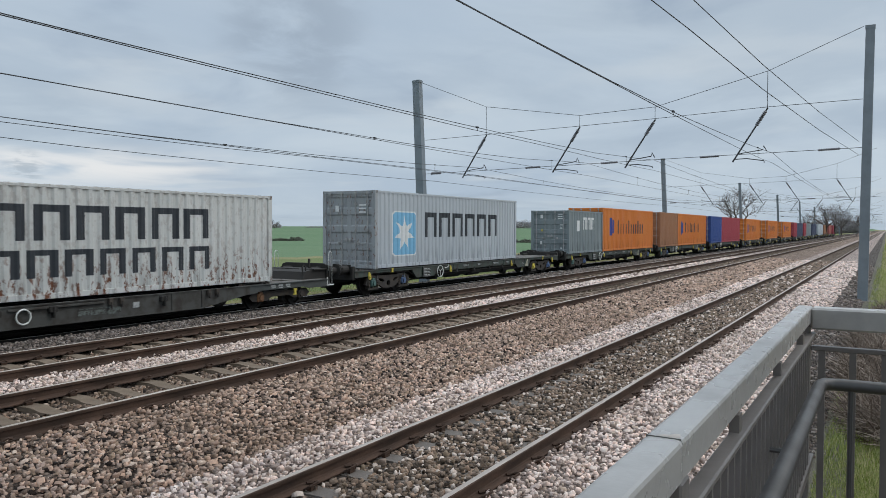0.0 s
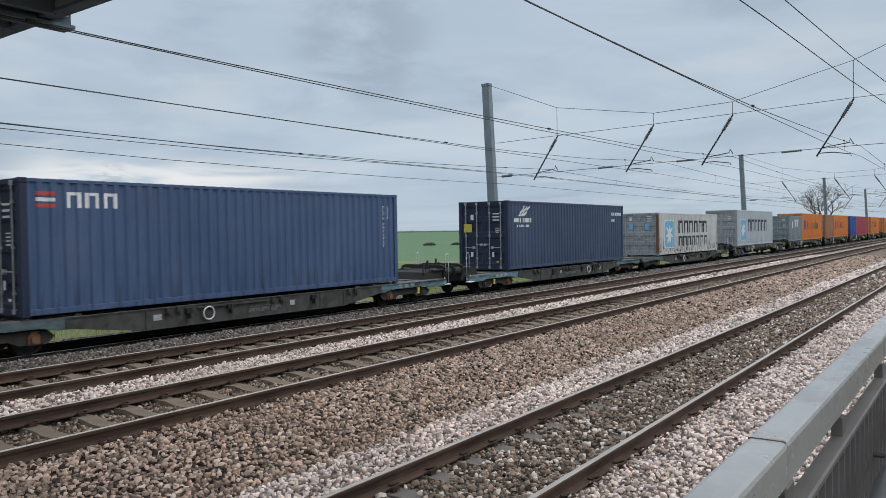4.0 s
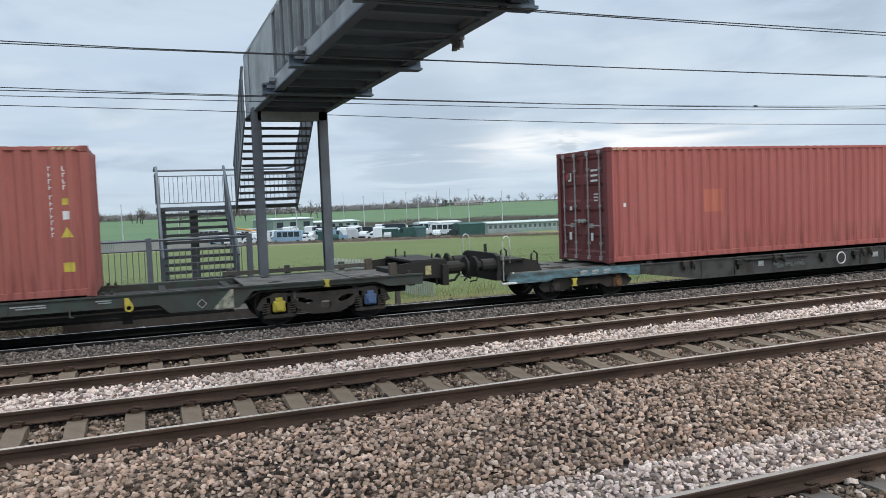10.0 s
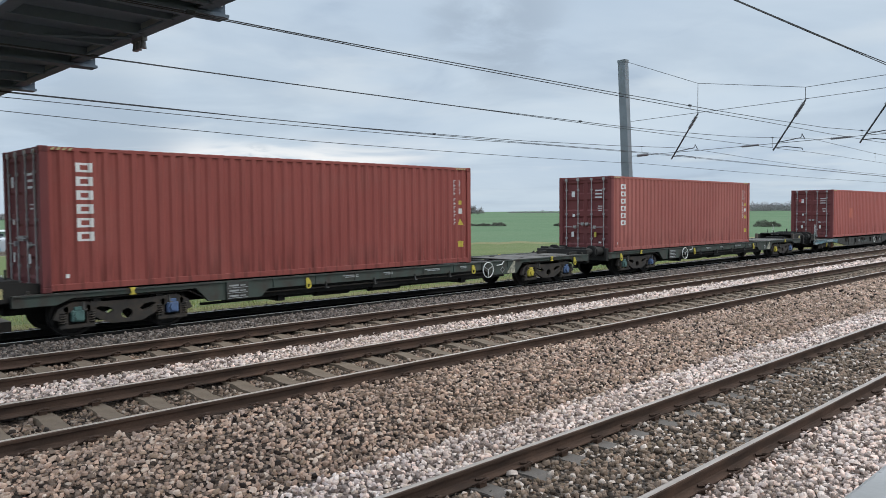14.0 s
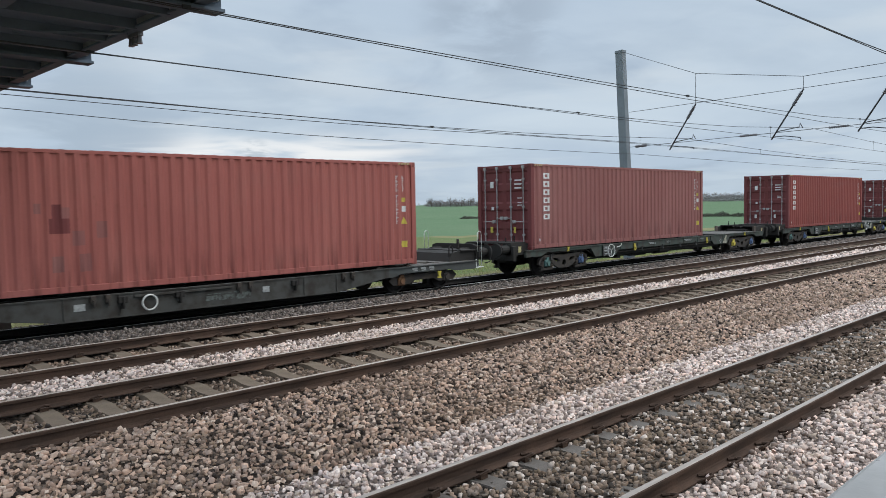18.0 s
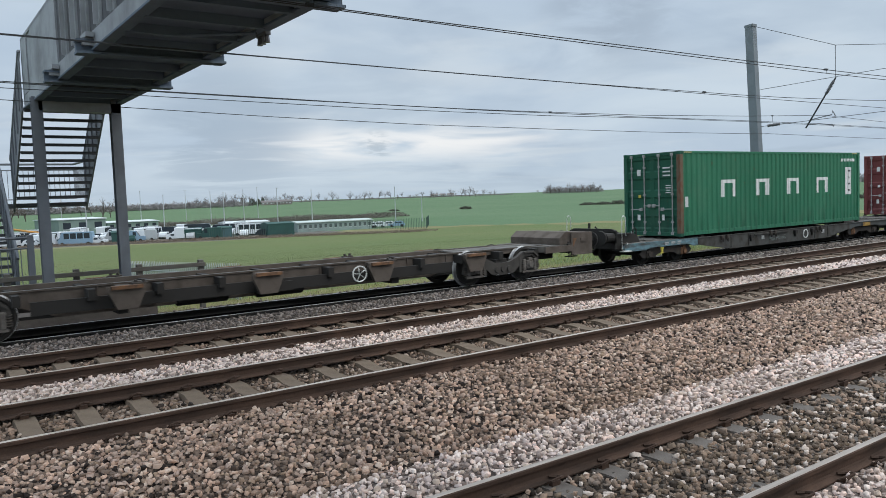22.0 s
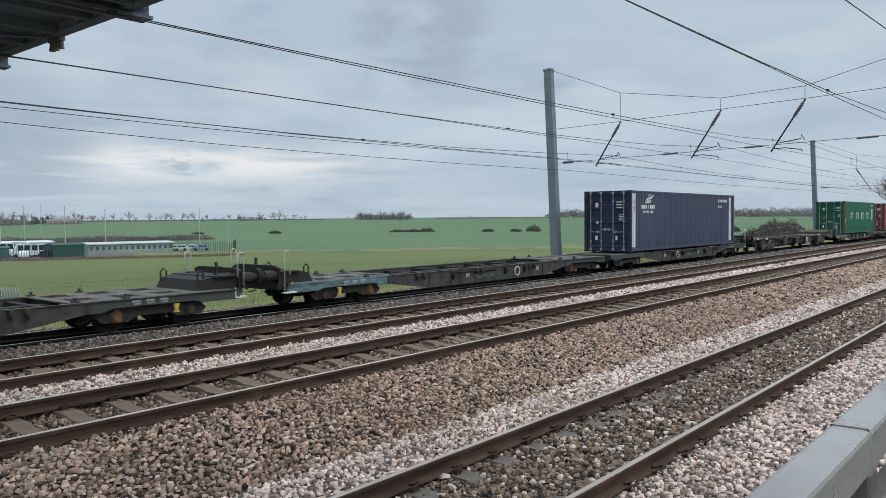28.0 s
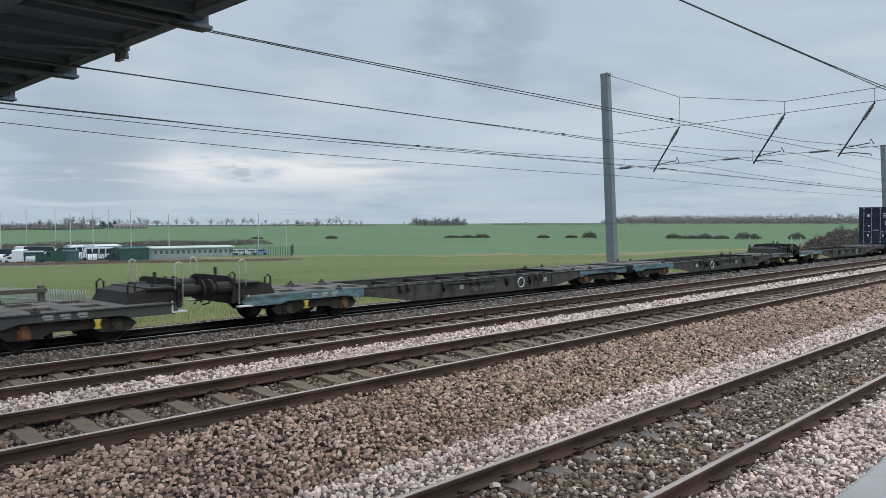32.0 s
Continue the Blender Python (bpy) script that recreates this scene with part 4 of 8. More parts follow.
for dz, y_end in ((0.0, 4.6), (0.50, 4.45)):
    bm = tube(bmesh.new(), [(33, 0.95, 4.92 + dz), (24, 1.68, 4.89 + dz), (17, 2.24, 4.97 + dz), (12, 2.63, 5.12 + dz), (8, 2.95, 5.2 + dz), (-16, y_end, 5.5 + dz)], 0.008, 5)
    tagged(part("anchor_wire", bm, MAT["wire"]), "dark wire running slantwise to its anchor on a mast", "wire", "wires of the overhead line")

# ---- footbridge over the tracks ----
BX0, BX1, BZ0, BZ1 = 2.80, 4.58, 4.72, 6.32
BY0, BY1 = -3.0, 21.5


def footbridge():
    b = thing("footbridge", "grey painted steel footbridge with ribbed parapets, spanning the tracks", "footbridge", kind="structure")
    part("deck", boxes((BX0 + 0.06, BX1 - 0.06, BY0, BY1, BZ0 + 0.04, BZ0 + 0.16)), MAT["bridge_under_shade"], b, "dark underside of the deck")
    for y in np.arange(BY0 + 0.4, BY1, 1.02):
        part("cross_beam", boxes((BX0 + 0.05, BX1 - 0.05, y - 0.05, y + 0.05, BZ0 - 0.10, BZ0 + 0.05)), MAT["bridge_under_shade"], b)
    for x, s in ((BX0, -1), (BX1, 1)):
        part("edge_girder", boxes((x - 0.06, x + 0.06, BY0, BY1, BZ0 - 0.048, BZ0 + 0.24), bevel=0.01), MAT["bridge"], b)
        part("lower_flange", boxes((x - 0.09, x + 0.09, BY0, BY1, BZ0 - 0.09, BZ0 - 0.05), bevel=0.006), MAT["bridge_under_shade"], b, "dark flange under the girder")
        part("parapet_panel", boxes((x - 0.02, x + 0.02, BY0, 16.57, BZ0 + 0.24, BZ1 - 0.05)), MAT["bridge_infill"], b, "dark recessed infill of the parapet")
        part("end_panel", boxes((x - 0.06, x + 0.06, 16.57, 19.95, BZ0 + 0.24, BZ1 - 0.02), (x - 0.03, x + 0.03, 19.95, BY1 - 0.9, BZ0 + 0.24, BZ1 - 0.02), (x - 0.06, x + 0.06, BY1 - 0.9, BY1, BZ0 + 0.24, BZ1 - 0.02)), MAT["bridge"], b, "flat plated end of the parapet")
        part("top_rail", boxes((x - 0.06, x + 0.06, BY0, BY1, BZ1 - 0.05, BZ1 + 0.04), bevel=0.012), MAT["bridge"], b)
        for k in range(1, 21):
            y = 16.60 - 0.93 * k
            part("stiffener", boxes((x + s * 0.02, x + s * 0.062, y - 0.13, y + 0.13, BZ0 + 0.24, BZ1 - 0.05), (x + s * 0.06, x + s * 0.13, y - 0.016, y + 0.016, BZ0 + 0.24, BZ1 - 0.08)), MAT["bridge"], b)
        for y in (16.58, 13.38, 8.97):
            part("bracket", boxes((x + s * 0.04, x + s * 0.24, y - 0.12, y + 0.12, BZ0 - 0.02, BZ0 + 0.10), (x + s * 0.08, x + s * 0.2, y - 0.22, y + 0.22, BZ0 + 0.10, BZ0 + 0.18)), MAT["bridge"], b)
    for y in (4.55, 8.97, 13.38, 16.58):
        part("transom", boxes((BX0 - 0.32, BX1 + 0.32, y - 0.13, y + 0.13, BZ0 - 0.15, BZ0 - 0.11), (BX0 - 0.32, BX1 + 0.32, y - 0.03, y + 0.03, BZ0 - 0.11, BZ0 + 0.06), (BX0 - 0.32, BX1 + 0.32, y - 0.13, y + 0.13, BZ0 + 0.04, BZ0 + 0.08)), MAT["bridge_under_shade"], b)
    for y in (6.4, 10.95):
        bm = boxes((BX1 + 0.02, BX1 + 0.10, y - 0.18, y + 0.18, BZ0 - 0.14, BZ0 - 0.05))
        for dy in (-0.13, 0.02, 0.14):
            tube(bm, [(BX1 + 0.06, y + dy, BZ0 - 0.1), (BX1 + 0.06, y + dy, BZ0 - 0.25)], [0.028, 0.045], 7)
        part("wire_support", bm, MAT["insulator"], b)
        part("brace", tube(bmesh.new(), [(BX0 + 0.5, y + 0.9, BZ0 - 0.08), (BX1 - 0.05, y, BZ0 - 0.1)], 0.025, 6), MAT["bridge_under_shade"], b)
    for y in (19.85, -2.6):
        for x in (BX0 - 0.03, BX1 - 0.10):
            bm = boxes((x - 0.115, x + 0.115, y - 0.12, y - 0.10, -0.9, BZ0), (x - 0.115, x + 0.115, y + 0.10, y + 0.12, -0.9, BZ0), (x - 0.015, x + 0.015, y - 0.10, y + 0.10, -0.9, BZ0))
            part("leg", bm, MAT["shaded_paint"], b)
        part("head_beam", boxes((BX0, BX1, y - 0.12, y + 0.12, BZ0 - 0.32, BZ0 - 0.10)), MAT["bridge"], b)
    return b


footbridge()


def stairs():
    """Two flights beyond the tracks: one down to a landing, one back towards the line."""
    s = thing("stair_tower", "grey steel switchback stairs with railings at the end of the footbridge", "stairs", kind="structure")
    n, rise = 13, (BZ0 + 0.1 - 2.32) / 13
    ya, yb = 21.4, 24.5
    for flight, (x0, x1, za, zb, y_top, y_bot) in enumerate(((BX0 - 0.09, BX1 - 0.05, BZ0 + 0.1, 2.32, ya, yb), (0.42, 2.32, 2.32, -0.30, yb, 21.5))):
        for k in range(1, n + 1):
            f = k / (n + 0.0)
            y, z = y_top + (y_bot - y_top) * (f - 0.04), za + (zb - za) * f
            part("step", boxes((x0, x1, y - 0.14, y + 0.14, z - 0.035, z), (x0, x1, y - 0.14, y - 0.12, z - 0.08, z - 0.03), bevel=0.004), MAT["shaded_tread"], s)
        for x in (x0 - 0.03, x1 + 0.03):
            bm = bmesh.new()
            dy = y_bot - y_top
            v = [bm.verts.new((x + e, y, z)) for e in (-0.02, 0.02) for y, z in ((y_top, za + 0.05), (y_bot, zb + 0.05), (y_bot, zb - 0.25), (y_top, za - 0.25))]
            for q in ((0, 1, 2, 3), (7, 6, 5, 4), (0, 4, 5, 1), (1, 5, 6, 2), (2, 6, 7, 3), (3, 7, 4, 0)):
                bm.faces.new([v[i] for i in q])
            part("stringer", bm, MAT["shaded_paint"], s)
            part("stair_rail", tube(bmesh.new(), [(x, y_top, za + 1.22), (x, y_bot, zb + 1.22)], 0.04, 6), MAT["shaded_paint"], s)
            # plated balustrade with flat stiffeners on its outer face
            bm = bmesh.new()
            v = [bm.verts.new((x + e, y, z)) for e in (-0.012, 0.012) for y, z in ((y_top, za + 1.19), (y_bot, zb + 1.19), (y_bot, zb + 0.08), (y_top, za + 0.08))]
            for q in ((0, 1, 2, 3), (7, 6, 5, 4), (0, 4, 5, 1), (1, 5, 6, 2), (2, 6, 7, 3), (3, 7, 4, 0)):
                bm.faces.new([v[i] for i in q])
            part("balustrade_plate", bm, MAT["shaded_paint"], s)
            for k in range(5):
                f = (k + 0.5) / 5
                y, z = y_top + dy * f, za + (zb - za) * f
                part("stiffener", boxes((x - 0.045, x + 0.045, y - 0.02, y + 0.02, z + 0.02, z + 1.15)), MAT["shaded_paint"], s)
    part("landing", boxes((0.35, BX1 + 0.03, yb - 0.05, yb + 1.7, 2.20, 2.32)), MAT["shaded_paint"], s)
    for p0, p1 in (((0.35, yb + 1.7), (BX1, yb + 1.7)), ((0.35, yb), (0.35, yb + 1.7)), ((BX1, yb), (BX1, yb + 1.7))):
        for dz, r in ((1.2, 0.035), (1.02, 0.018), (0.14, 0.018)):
            part("landing_rail", tube(bmesh.new(), [(*p0, 2.32 + dz), (*p1, 2.32 + dz)], r, 6), MAT["shaded_paint"], s)
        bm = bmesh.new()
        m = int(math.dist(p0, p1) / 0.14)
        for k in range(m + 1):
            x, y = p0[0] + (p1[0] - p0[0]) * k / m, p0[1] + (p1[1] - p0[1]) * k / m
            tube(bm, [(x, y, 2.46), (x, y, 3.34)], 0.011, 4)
        tagged(part("balusters", bm, MAT["shaded_paint"], s), kind="stuff")
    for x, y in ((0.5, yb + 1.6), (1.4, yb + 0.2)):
        part("post", boxes((x - 0.12, x + 0.12, y - 0.12, y + 0.12, -1.0, 2.2)), MAT["shaded_paint"], s)
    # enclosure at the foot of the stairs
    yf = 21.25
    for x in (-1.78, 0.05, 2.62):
        part("post", boxes((x - 0.07, x + 0.07, yf - 0.05, yf + 0.05, -0.9, 1.50)), MAT["shaded_paint"], s)
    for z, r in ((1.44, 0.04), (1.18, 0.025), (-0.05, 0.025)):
        part("fence_rail", tube(bmesh.new(), [(-1.78, yf, z), (2.62, yf, z)], r, 6), MAT["shaded_paint"], s)
        part("fence_rail", tube(bmesh.new(), [(-1.78, yf, z), (-1.78, yf + 3.2, z)], r, 6), MAT["shaded_paint"], s)
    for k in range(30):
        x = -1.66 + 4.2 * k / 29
        part("baluster", tube(bmesh.new(), [(x, yf, -0.05), (x, yf, 1.18)], 0.014, 4), MAT["shaded_paint"], s)
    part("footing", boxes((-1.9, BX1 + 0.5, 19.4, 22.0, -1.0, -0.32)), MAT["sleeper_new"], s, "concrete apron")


stairs()

# ---- the landing on which the viewer stands, with its guard rail ----
FLOOR_Z, TOP_Z, GX1 = 0.47, 1.568, 5.72


def guard():
    g = thing("guard_rail", "dark grey steel guard rail with a broad flat worn top", "guard rail", kind="structure")
    yo, yi = 0.498, 0.404
    # broad flat top rail in two lengths that meet at a worn joint
    for x0, x1, dz in ((-1.6, 1.9735, -0.002), (1.9755, GX1, 0.0)):
        za, zb, r = TOP_Z - 0.112 + dz, TOP_Z + dz, 0.012
        section = [(yi + r, za), (yo - r, za), (yo, za + r), (yo, zb - r), (yo - 0.3 * r, zb - 0.3 * r), (yo - r, zb), (yi + r, zb), (yi + 0.3 * r, zb - 0.3 * r), (yi, zb - r), (yi, za + r)]
        bm = prism_x(bmesh.new(), section, x0, x1)
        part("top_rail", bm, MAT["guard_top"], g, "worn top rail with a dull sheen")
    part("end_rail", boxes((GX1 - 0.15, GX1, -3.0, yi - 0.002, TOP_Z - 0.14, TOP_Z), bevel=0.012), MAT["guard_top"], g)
    part("joint_weld", boxes((1.9738, 1.9752, yi + 0.004, yo - 0.004, TOP_Z - 0.012, TOP_Z + 0.0005)), MAT["timber"], g, "worn weld at the joint")
    patch = bmesh.new()
    rim = [(1.980, yi + 0.012), (1.992, yi + 0.010), (2.018, yi + 0.016), (2.020, yi + 0.027), (2.004, yi + 0.036), (1.998, yi + 0.052), (1.984, yi + 0.066), (1.980, yi + 0.060)]
    patch.faces.new([patch.verts.new((x, y, TOP_Z + 0.0006)) for x, y in rim])
    part("bare_patch", patch, MAT["rail_tan"], g, "patch worn to bare rusty metal")
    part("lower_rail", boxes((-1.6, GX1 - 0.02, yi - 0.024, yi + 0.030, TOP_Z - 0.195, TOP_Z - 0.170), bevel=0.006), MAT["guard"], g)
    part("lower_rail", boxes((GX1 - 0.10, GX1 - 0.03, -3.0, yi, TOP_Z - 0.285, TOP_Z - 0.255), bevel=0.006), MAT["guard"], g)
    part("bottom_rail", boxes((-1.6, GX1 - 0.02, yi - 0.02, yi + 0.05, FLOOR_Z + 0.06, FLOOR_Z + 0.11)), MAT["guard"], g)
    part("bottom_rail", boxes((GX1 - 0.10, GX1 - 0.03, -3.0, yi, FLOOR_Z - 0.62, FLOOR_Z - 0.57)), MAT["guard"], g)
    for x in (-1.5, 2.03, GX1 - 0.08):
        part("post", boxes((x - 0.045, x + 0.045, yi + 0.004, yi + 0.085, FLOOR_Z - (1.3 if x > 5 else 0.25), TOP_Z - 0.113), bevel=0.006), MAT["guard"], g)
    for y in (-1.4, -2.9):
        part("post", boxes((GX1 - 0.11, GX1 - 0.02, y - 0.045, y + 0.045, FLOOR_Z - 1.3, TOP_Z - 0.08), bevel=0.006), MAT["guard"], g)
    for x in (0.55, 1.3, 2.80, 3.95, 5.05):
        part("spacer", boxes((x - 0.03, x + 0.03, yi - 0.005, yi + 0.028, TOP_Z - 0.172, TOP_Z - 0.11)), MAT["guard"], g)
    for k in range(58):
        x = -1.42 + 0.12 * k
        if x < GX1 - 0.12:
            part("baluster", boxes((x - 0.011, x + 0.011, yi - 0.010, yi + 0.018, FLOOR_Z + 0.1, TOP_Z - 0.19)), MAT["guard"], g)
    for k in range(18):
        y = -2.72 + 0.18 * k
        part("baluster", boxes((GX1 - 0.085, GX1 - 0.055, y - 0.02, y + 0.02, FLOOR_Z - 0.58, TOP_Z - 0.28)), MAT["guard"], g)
    # round handrail inside, lower down, bent at the corner
    zr = 1.225
    bm = tube(bmesh.new(), [(-1.5, 0.288, zr), (4.70, 0.288, zr), (4.765, 0.27, zr), (4.785, 0.20, zr), (4.79, 0.0, zr), (4.84, -2.9, zr)], 0.034, 12)
    part("handrail", bm, MAT["handrail"], g, "round steel handrail", smooth=True)
    for x in (0.4, 2.0, 3.6):
        part("handrail_bracket", tube(bmesh.new(), [(x, 0.298, zr - 0.02), (x, 0.30, zr - 0.09), (x, yi, zr - 0.09)], 0.012, 6), MAT["handrail"], g)
    for y in (0.14, -0.6, -1.25):
        part("handrail_post", tube(bmesh.new(), [(4.78, y, -0.7), (4.78, y, zr)], 0.014, 8), MAT["handrail"], g)
    return g


guard()
bm = boxes((-3.0, 3.3, -3.0, 0.42, FLOOR_Z - 0.22, FLOOR_Z), bevel=0.01)
tagged(part("landing_slab", bm, MAT["tread"]), "grey steel landing of the near stairs", "landing", kind="structure")
for k, (x, y) in enumerate(((-2.6, 0.2), (3.1, 0.2), (-2.6, -2.7), (3.1, -2.7))):
    tagged(part("landing_post", boxes((x - 0.1, x + 0.1, y - 0.1, y + 0.1, -1.0, FLOOR_Z - 0.2)), MAT["bridge"]), "grey steel post under the landing", "post", kind="structure")

# ---- the container train ----
TRAIN_Y, RAIL_Z, DECK, LOW_DECK = 17.26, -0.374, 0.95, 0.83


def run(t):
    """How far the train has gone, slowing gently."""
    brake = min(1.0, max(0.0, (t - 24.4) / 2.2))
    return 9.932 * t - 0.01929 * t * t - 3.15e-5 * t ** 3 - 0.022 * max(0.0, t - 26) ** 2 - 0.4 * brake * brake * (3 - 2 * brake)


MOVERS = []
CW, CM = 2.438, {}


def corrugated(x0, x1, lo, hi, depth, pitch, flat=0.36):
    """Points (x, d) of a trapezoid profile along x."""
    n = max(1, round((x1 - x0) / pitch))
    p = (x1 - x0) / n
    pts = []
    for k in range(n):
        a = x0 + k * p
        pts += [(a, lo), (a + flat * p, lo), (a + 0.5 * p, hi), (a + (0.5 + flat) * p, hi)]
    return pts + [(x1, lo)]


def side_mesh(L, H):
    bm = bmesh.new()
    pts = corrugated(-L / 2 + 0.10, L / 2 - 0.10, 0.010, 0.046, 0, 0.285, 0.31)
    a = [bm.verts.new((x, d, 0.15)) for x, d in pts]
    b = [bm.verts.new((x, d, H - 0.07)) for x, d in pts]
    c = [bm.verts.new((x, 0.075, 0.15)) for x, d in (pts[0], pts[-1])]
    e = [bm.verts.new((x, 0.075, H - 0.07)) for x, d in (pts[0], pts[-1])]
    for k in range(len(pts) - 1):
        bm.faces.new((a[k], a[k + 1], b[k + 1], b[k]))
    bm.faces.new((c[0], a[0], b[0], e[0]))
    bm.faces.new((a[-1], c[1], e[1], b[-1]))
    bm.faces.new((c[1], c[0], e[0], e[1]))
    me = bpy.data.meshes.new("side_wall")
    bm.to_mesh(me)
    bm.free()
    me.materials.append(None)
    return me


def roof_mesh(L):
    bm = bmesh.new()
    pts = corrugated(-L / 2 + 0.12, L / 2 - 0.12, -0.004, 0.022, 0, 0.30)
    w = CW / 2 - 0.03
    a = [bm.verts.new((x, -w, d)) for x, d in pts]
    b = [bm.verts.new((x, w, d)) for x, d in pts]
    for k in range(len(pts) - 1):
        bm.faces.new((a[k], a[k + 1], b[k + 1], b[k]))
    box(bm, -L / 2 + 0.1, L / 2 - 0.1, -w, w, -0.06, -0.01)
    return mesh_of("roof", bm, [None])


def door_mesh(H):
    """One leaf: a frame with three shallow recesses; its hinge edge at y = 0."""
    bm = bmesh.new()
    w, z0, z1 = CW / 2 - 0.085, 0.16, H - 0.12
    prof = []
    n = 4
    hgt = (z1 - z0) / n
    for k in range(n):
        a = z0 + k * hgt
        prof += [(a, 0.0), (a + 0.10, 0.0), (a + 0.16, 0.035), (a + hgt - 0.16, 0.035), (a + hgt - 0.10, 0.0)]
    prof.append((z1, 0.0))
    cols = [(0.0, 0), (0.07, 0), (0.10, 1), (w - 0.10, 1), (w - 0.07, 0), (w - 0.004, 0)]
    grid = [[bm.verts.new((d * on, y, z)) for z, d in prof] for y, on in cols]
    for u, v in zip(grid, grid[1:]):
        for k in range(len(prof) - 1):
            bm.faces.new((u[k], v[k], v[k + 1], u[k + 1]))
    box(bm, 0.04, 0.08, 0, w - 0.004, z0, z1)
    return mesh_of("door", bm, [None])


def rod_mesh(H):
    bm = tube(bmesh.new(), [(-0.03, 0, 0.10), (-0.03, 0, H - 0.06)], 0.020, 7)
    for z in (0.12, H - 0.10):
        box(bm, -0.06, 0.0, -0.05, 0.05, z - 0.05, z + 0.05)
    for z in (0.5, H * 0.5, H - 0.5):
        box(bm, -0.045, 0.0, -0.045, 0.045, z - 0.03, z + 0.03)
    return mesh_of("locking_bar", bm, [None])


def handle_mesh():
    bm = tube(bmesh.new(), [(-0.06, -0.02, 0), (-0.06, 0.45, -0.01)], 0.014, 6)
    box(bm, -0.07, 0.0, 0.36, 0.46, -0.06, 0.05)
    return mesh_of("handle", bm, [None])


def container_set(L, H):
    if (L, H) in CM:
        return CM[L, H]
    m = {"side": side_mesh(L, H), "roof": roof_mesh(L), "door": door_mesh(H), "rod": rod_mesh(H), "handle": handle_mesh()}

    def mb(name, *d, bevel=0.006):
        m[name] = mesh_of(name, boxes(*d, bevel=bevel), [None])
    w = CW / 2
    mb("post", (-0.08, 0.08, -0.08, 0.08, 0.118, H - 0.118))
    mb("casting", (-0.089, 0.089, -0.081, 0.081, 0, 0.118), bevel=0.012)
    mb("bottom_rail", (-L / 2 + 0.16, L / 2 - 0.16, -0.03, 0.05, 0.03, 0.16))
    mb("top_rail", (-L / 2 + 0.16, L / 2 - 0.16, -0.02, 0.05, H - 0.085, H - 0.012))
    mb("sill", (-0.06, 0.06, -w + 0.16, w - 0.16, 0.02, 0.155))
    mb("header", (-0.06, 0.06, -w + 0.16, w - 0.16, H - 0.125, H - 0.01))
    bm = bmesh.new()
    pts = corrugated(-w + 0.09, w - 0.09, 0.0, 0.04, 0, 0.26)
    a = [bm.verts.new((-d, x, 0.15)) for x, d in pts]
    b = [bm.verts.new((-d, x, H - 0.1)) for x, d in pts]
    for k in range(len(pts) - 1):
        bm.faces.new((a[k], a[k + 1], b[k + 1], b[k]))
    m["front"] = mesh_of("front_wall", bm, [None])
    m["floor"] = mesh_of("floor", boxes((-L / 2 + 0.1, L / 2 - 0.1, -w + 0.06, w - 0.06, 0.04, 0.15)), [None])
    CM[L, H] = m
    return m


def dress(ob, mat):
    ob.material_slots[0].link = "OBJECT"
    ob.material_slots[0].material = mat
    return ob


DECALS = {}


def fold(L):
    """The fold lines of a side wall of that length: where they are and how deep the wall lies there."""
    pts = corrugated(-L / 2 + 0.10, L / 2 - 0.10, 0.010, 0.046, 0, 0.285, 0.31)
    return [q[0] for q in pts], [q[1] for q in pts]


def painted(outline, L, lift=0.003):
    """A coat of paint of an outline of (x, z) points on the near wall, following its folds."""
    xs, ds = fold(L)
    bm = bmesh.new()
    bm.faces.new([bm.verts.new((x, 0, z)) for x, z in outline])
    lo, hi = min(q[0] for q in outline), max(q[0] for q in outline)
    for x in xs:
        if lo < x < hi:
            bmesh.ops.bisect_plane(bm, geom=[*bm.verts, *bm.edges, *bm.faces], plane_co=(x, 0, 0), plane_no=(1, 0, 0))
    for v in bm.verts:
        v.co.y = -CW / 2 + float(np.interp(v.co.x, xs, ds)) - lift
    return bm


def decal(c, name, x0, x1, z0, z1, mat, parent=None, label="", side="near", z_tri=False, lift=0.003):
    """A painted mark: on the near wall a coat that follows the folds, on the doors a thin plate."""
    L = c["length"]
    if side == "near":
        outline = [(x0, z0), (x1, z0), ((x0 + x1) / 2, z1)] if z_tri else [(x0, z0), (x1, z0), (x1, z1), (x0, z1)]
        return part(name, painted(outline, L, lift), mat, c, label)
    key = (round(x1 - x0, 3), round(z1 - z0, 3))
    if key not in DECALS:
        w, h = x1 - x0, z1 - z0
        DECALS[key] = mesh_of(name, box(bmesh.new(), -0.004, 0.004, -w / 2, w / 2, -h / 2, h / 2), [None])
    return dress(link(name, DECALS[key], c, pose(-L / 2 - 0.004, (x0 + x1) / 2, (z0 + z1) / 2), label), mat)


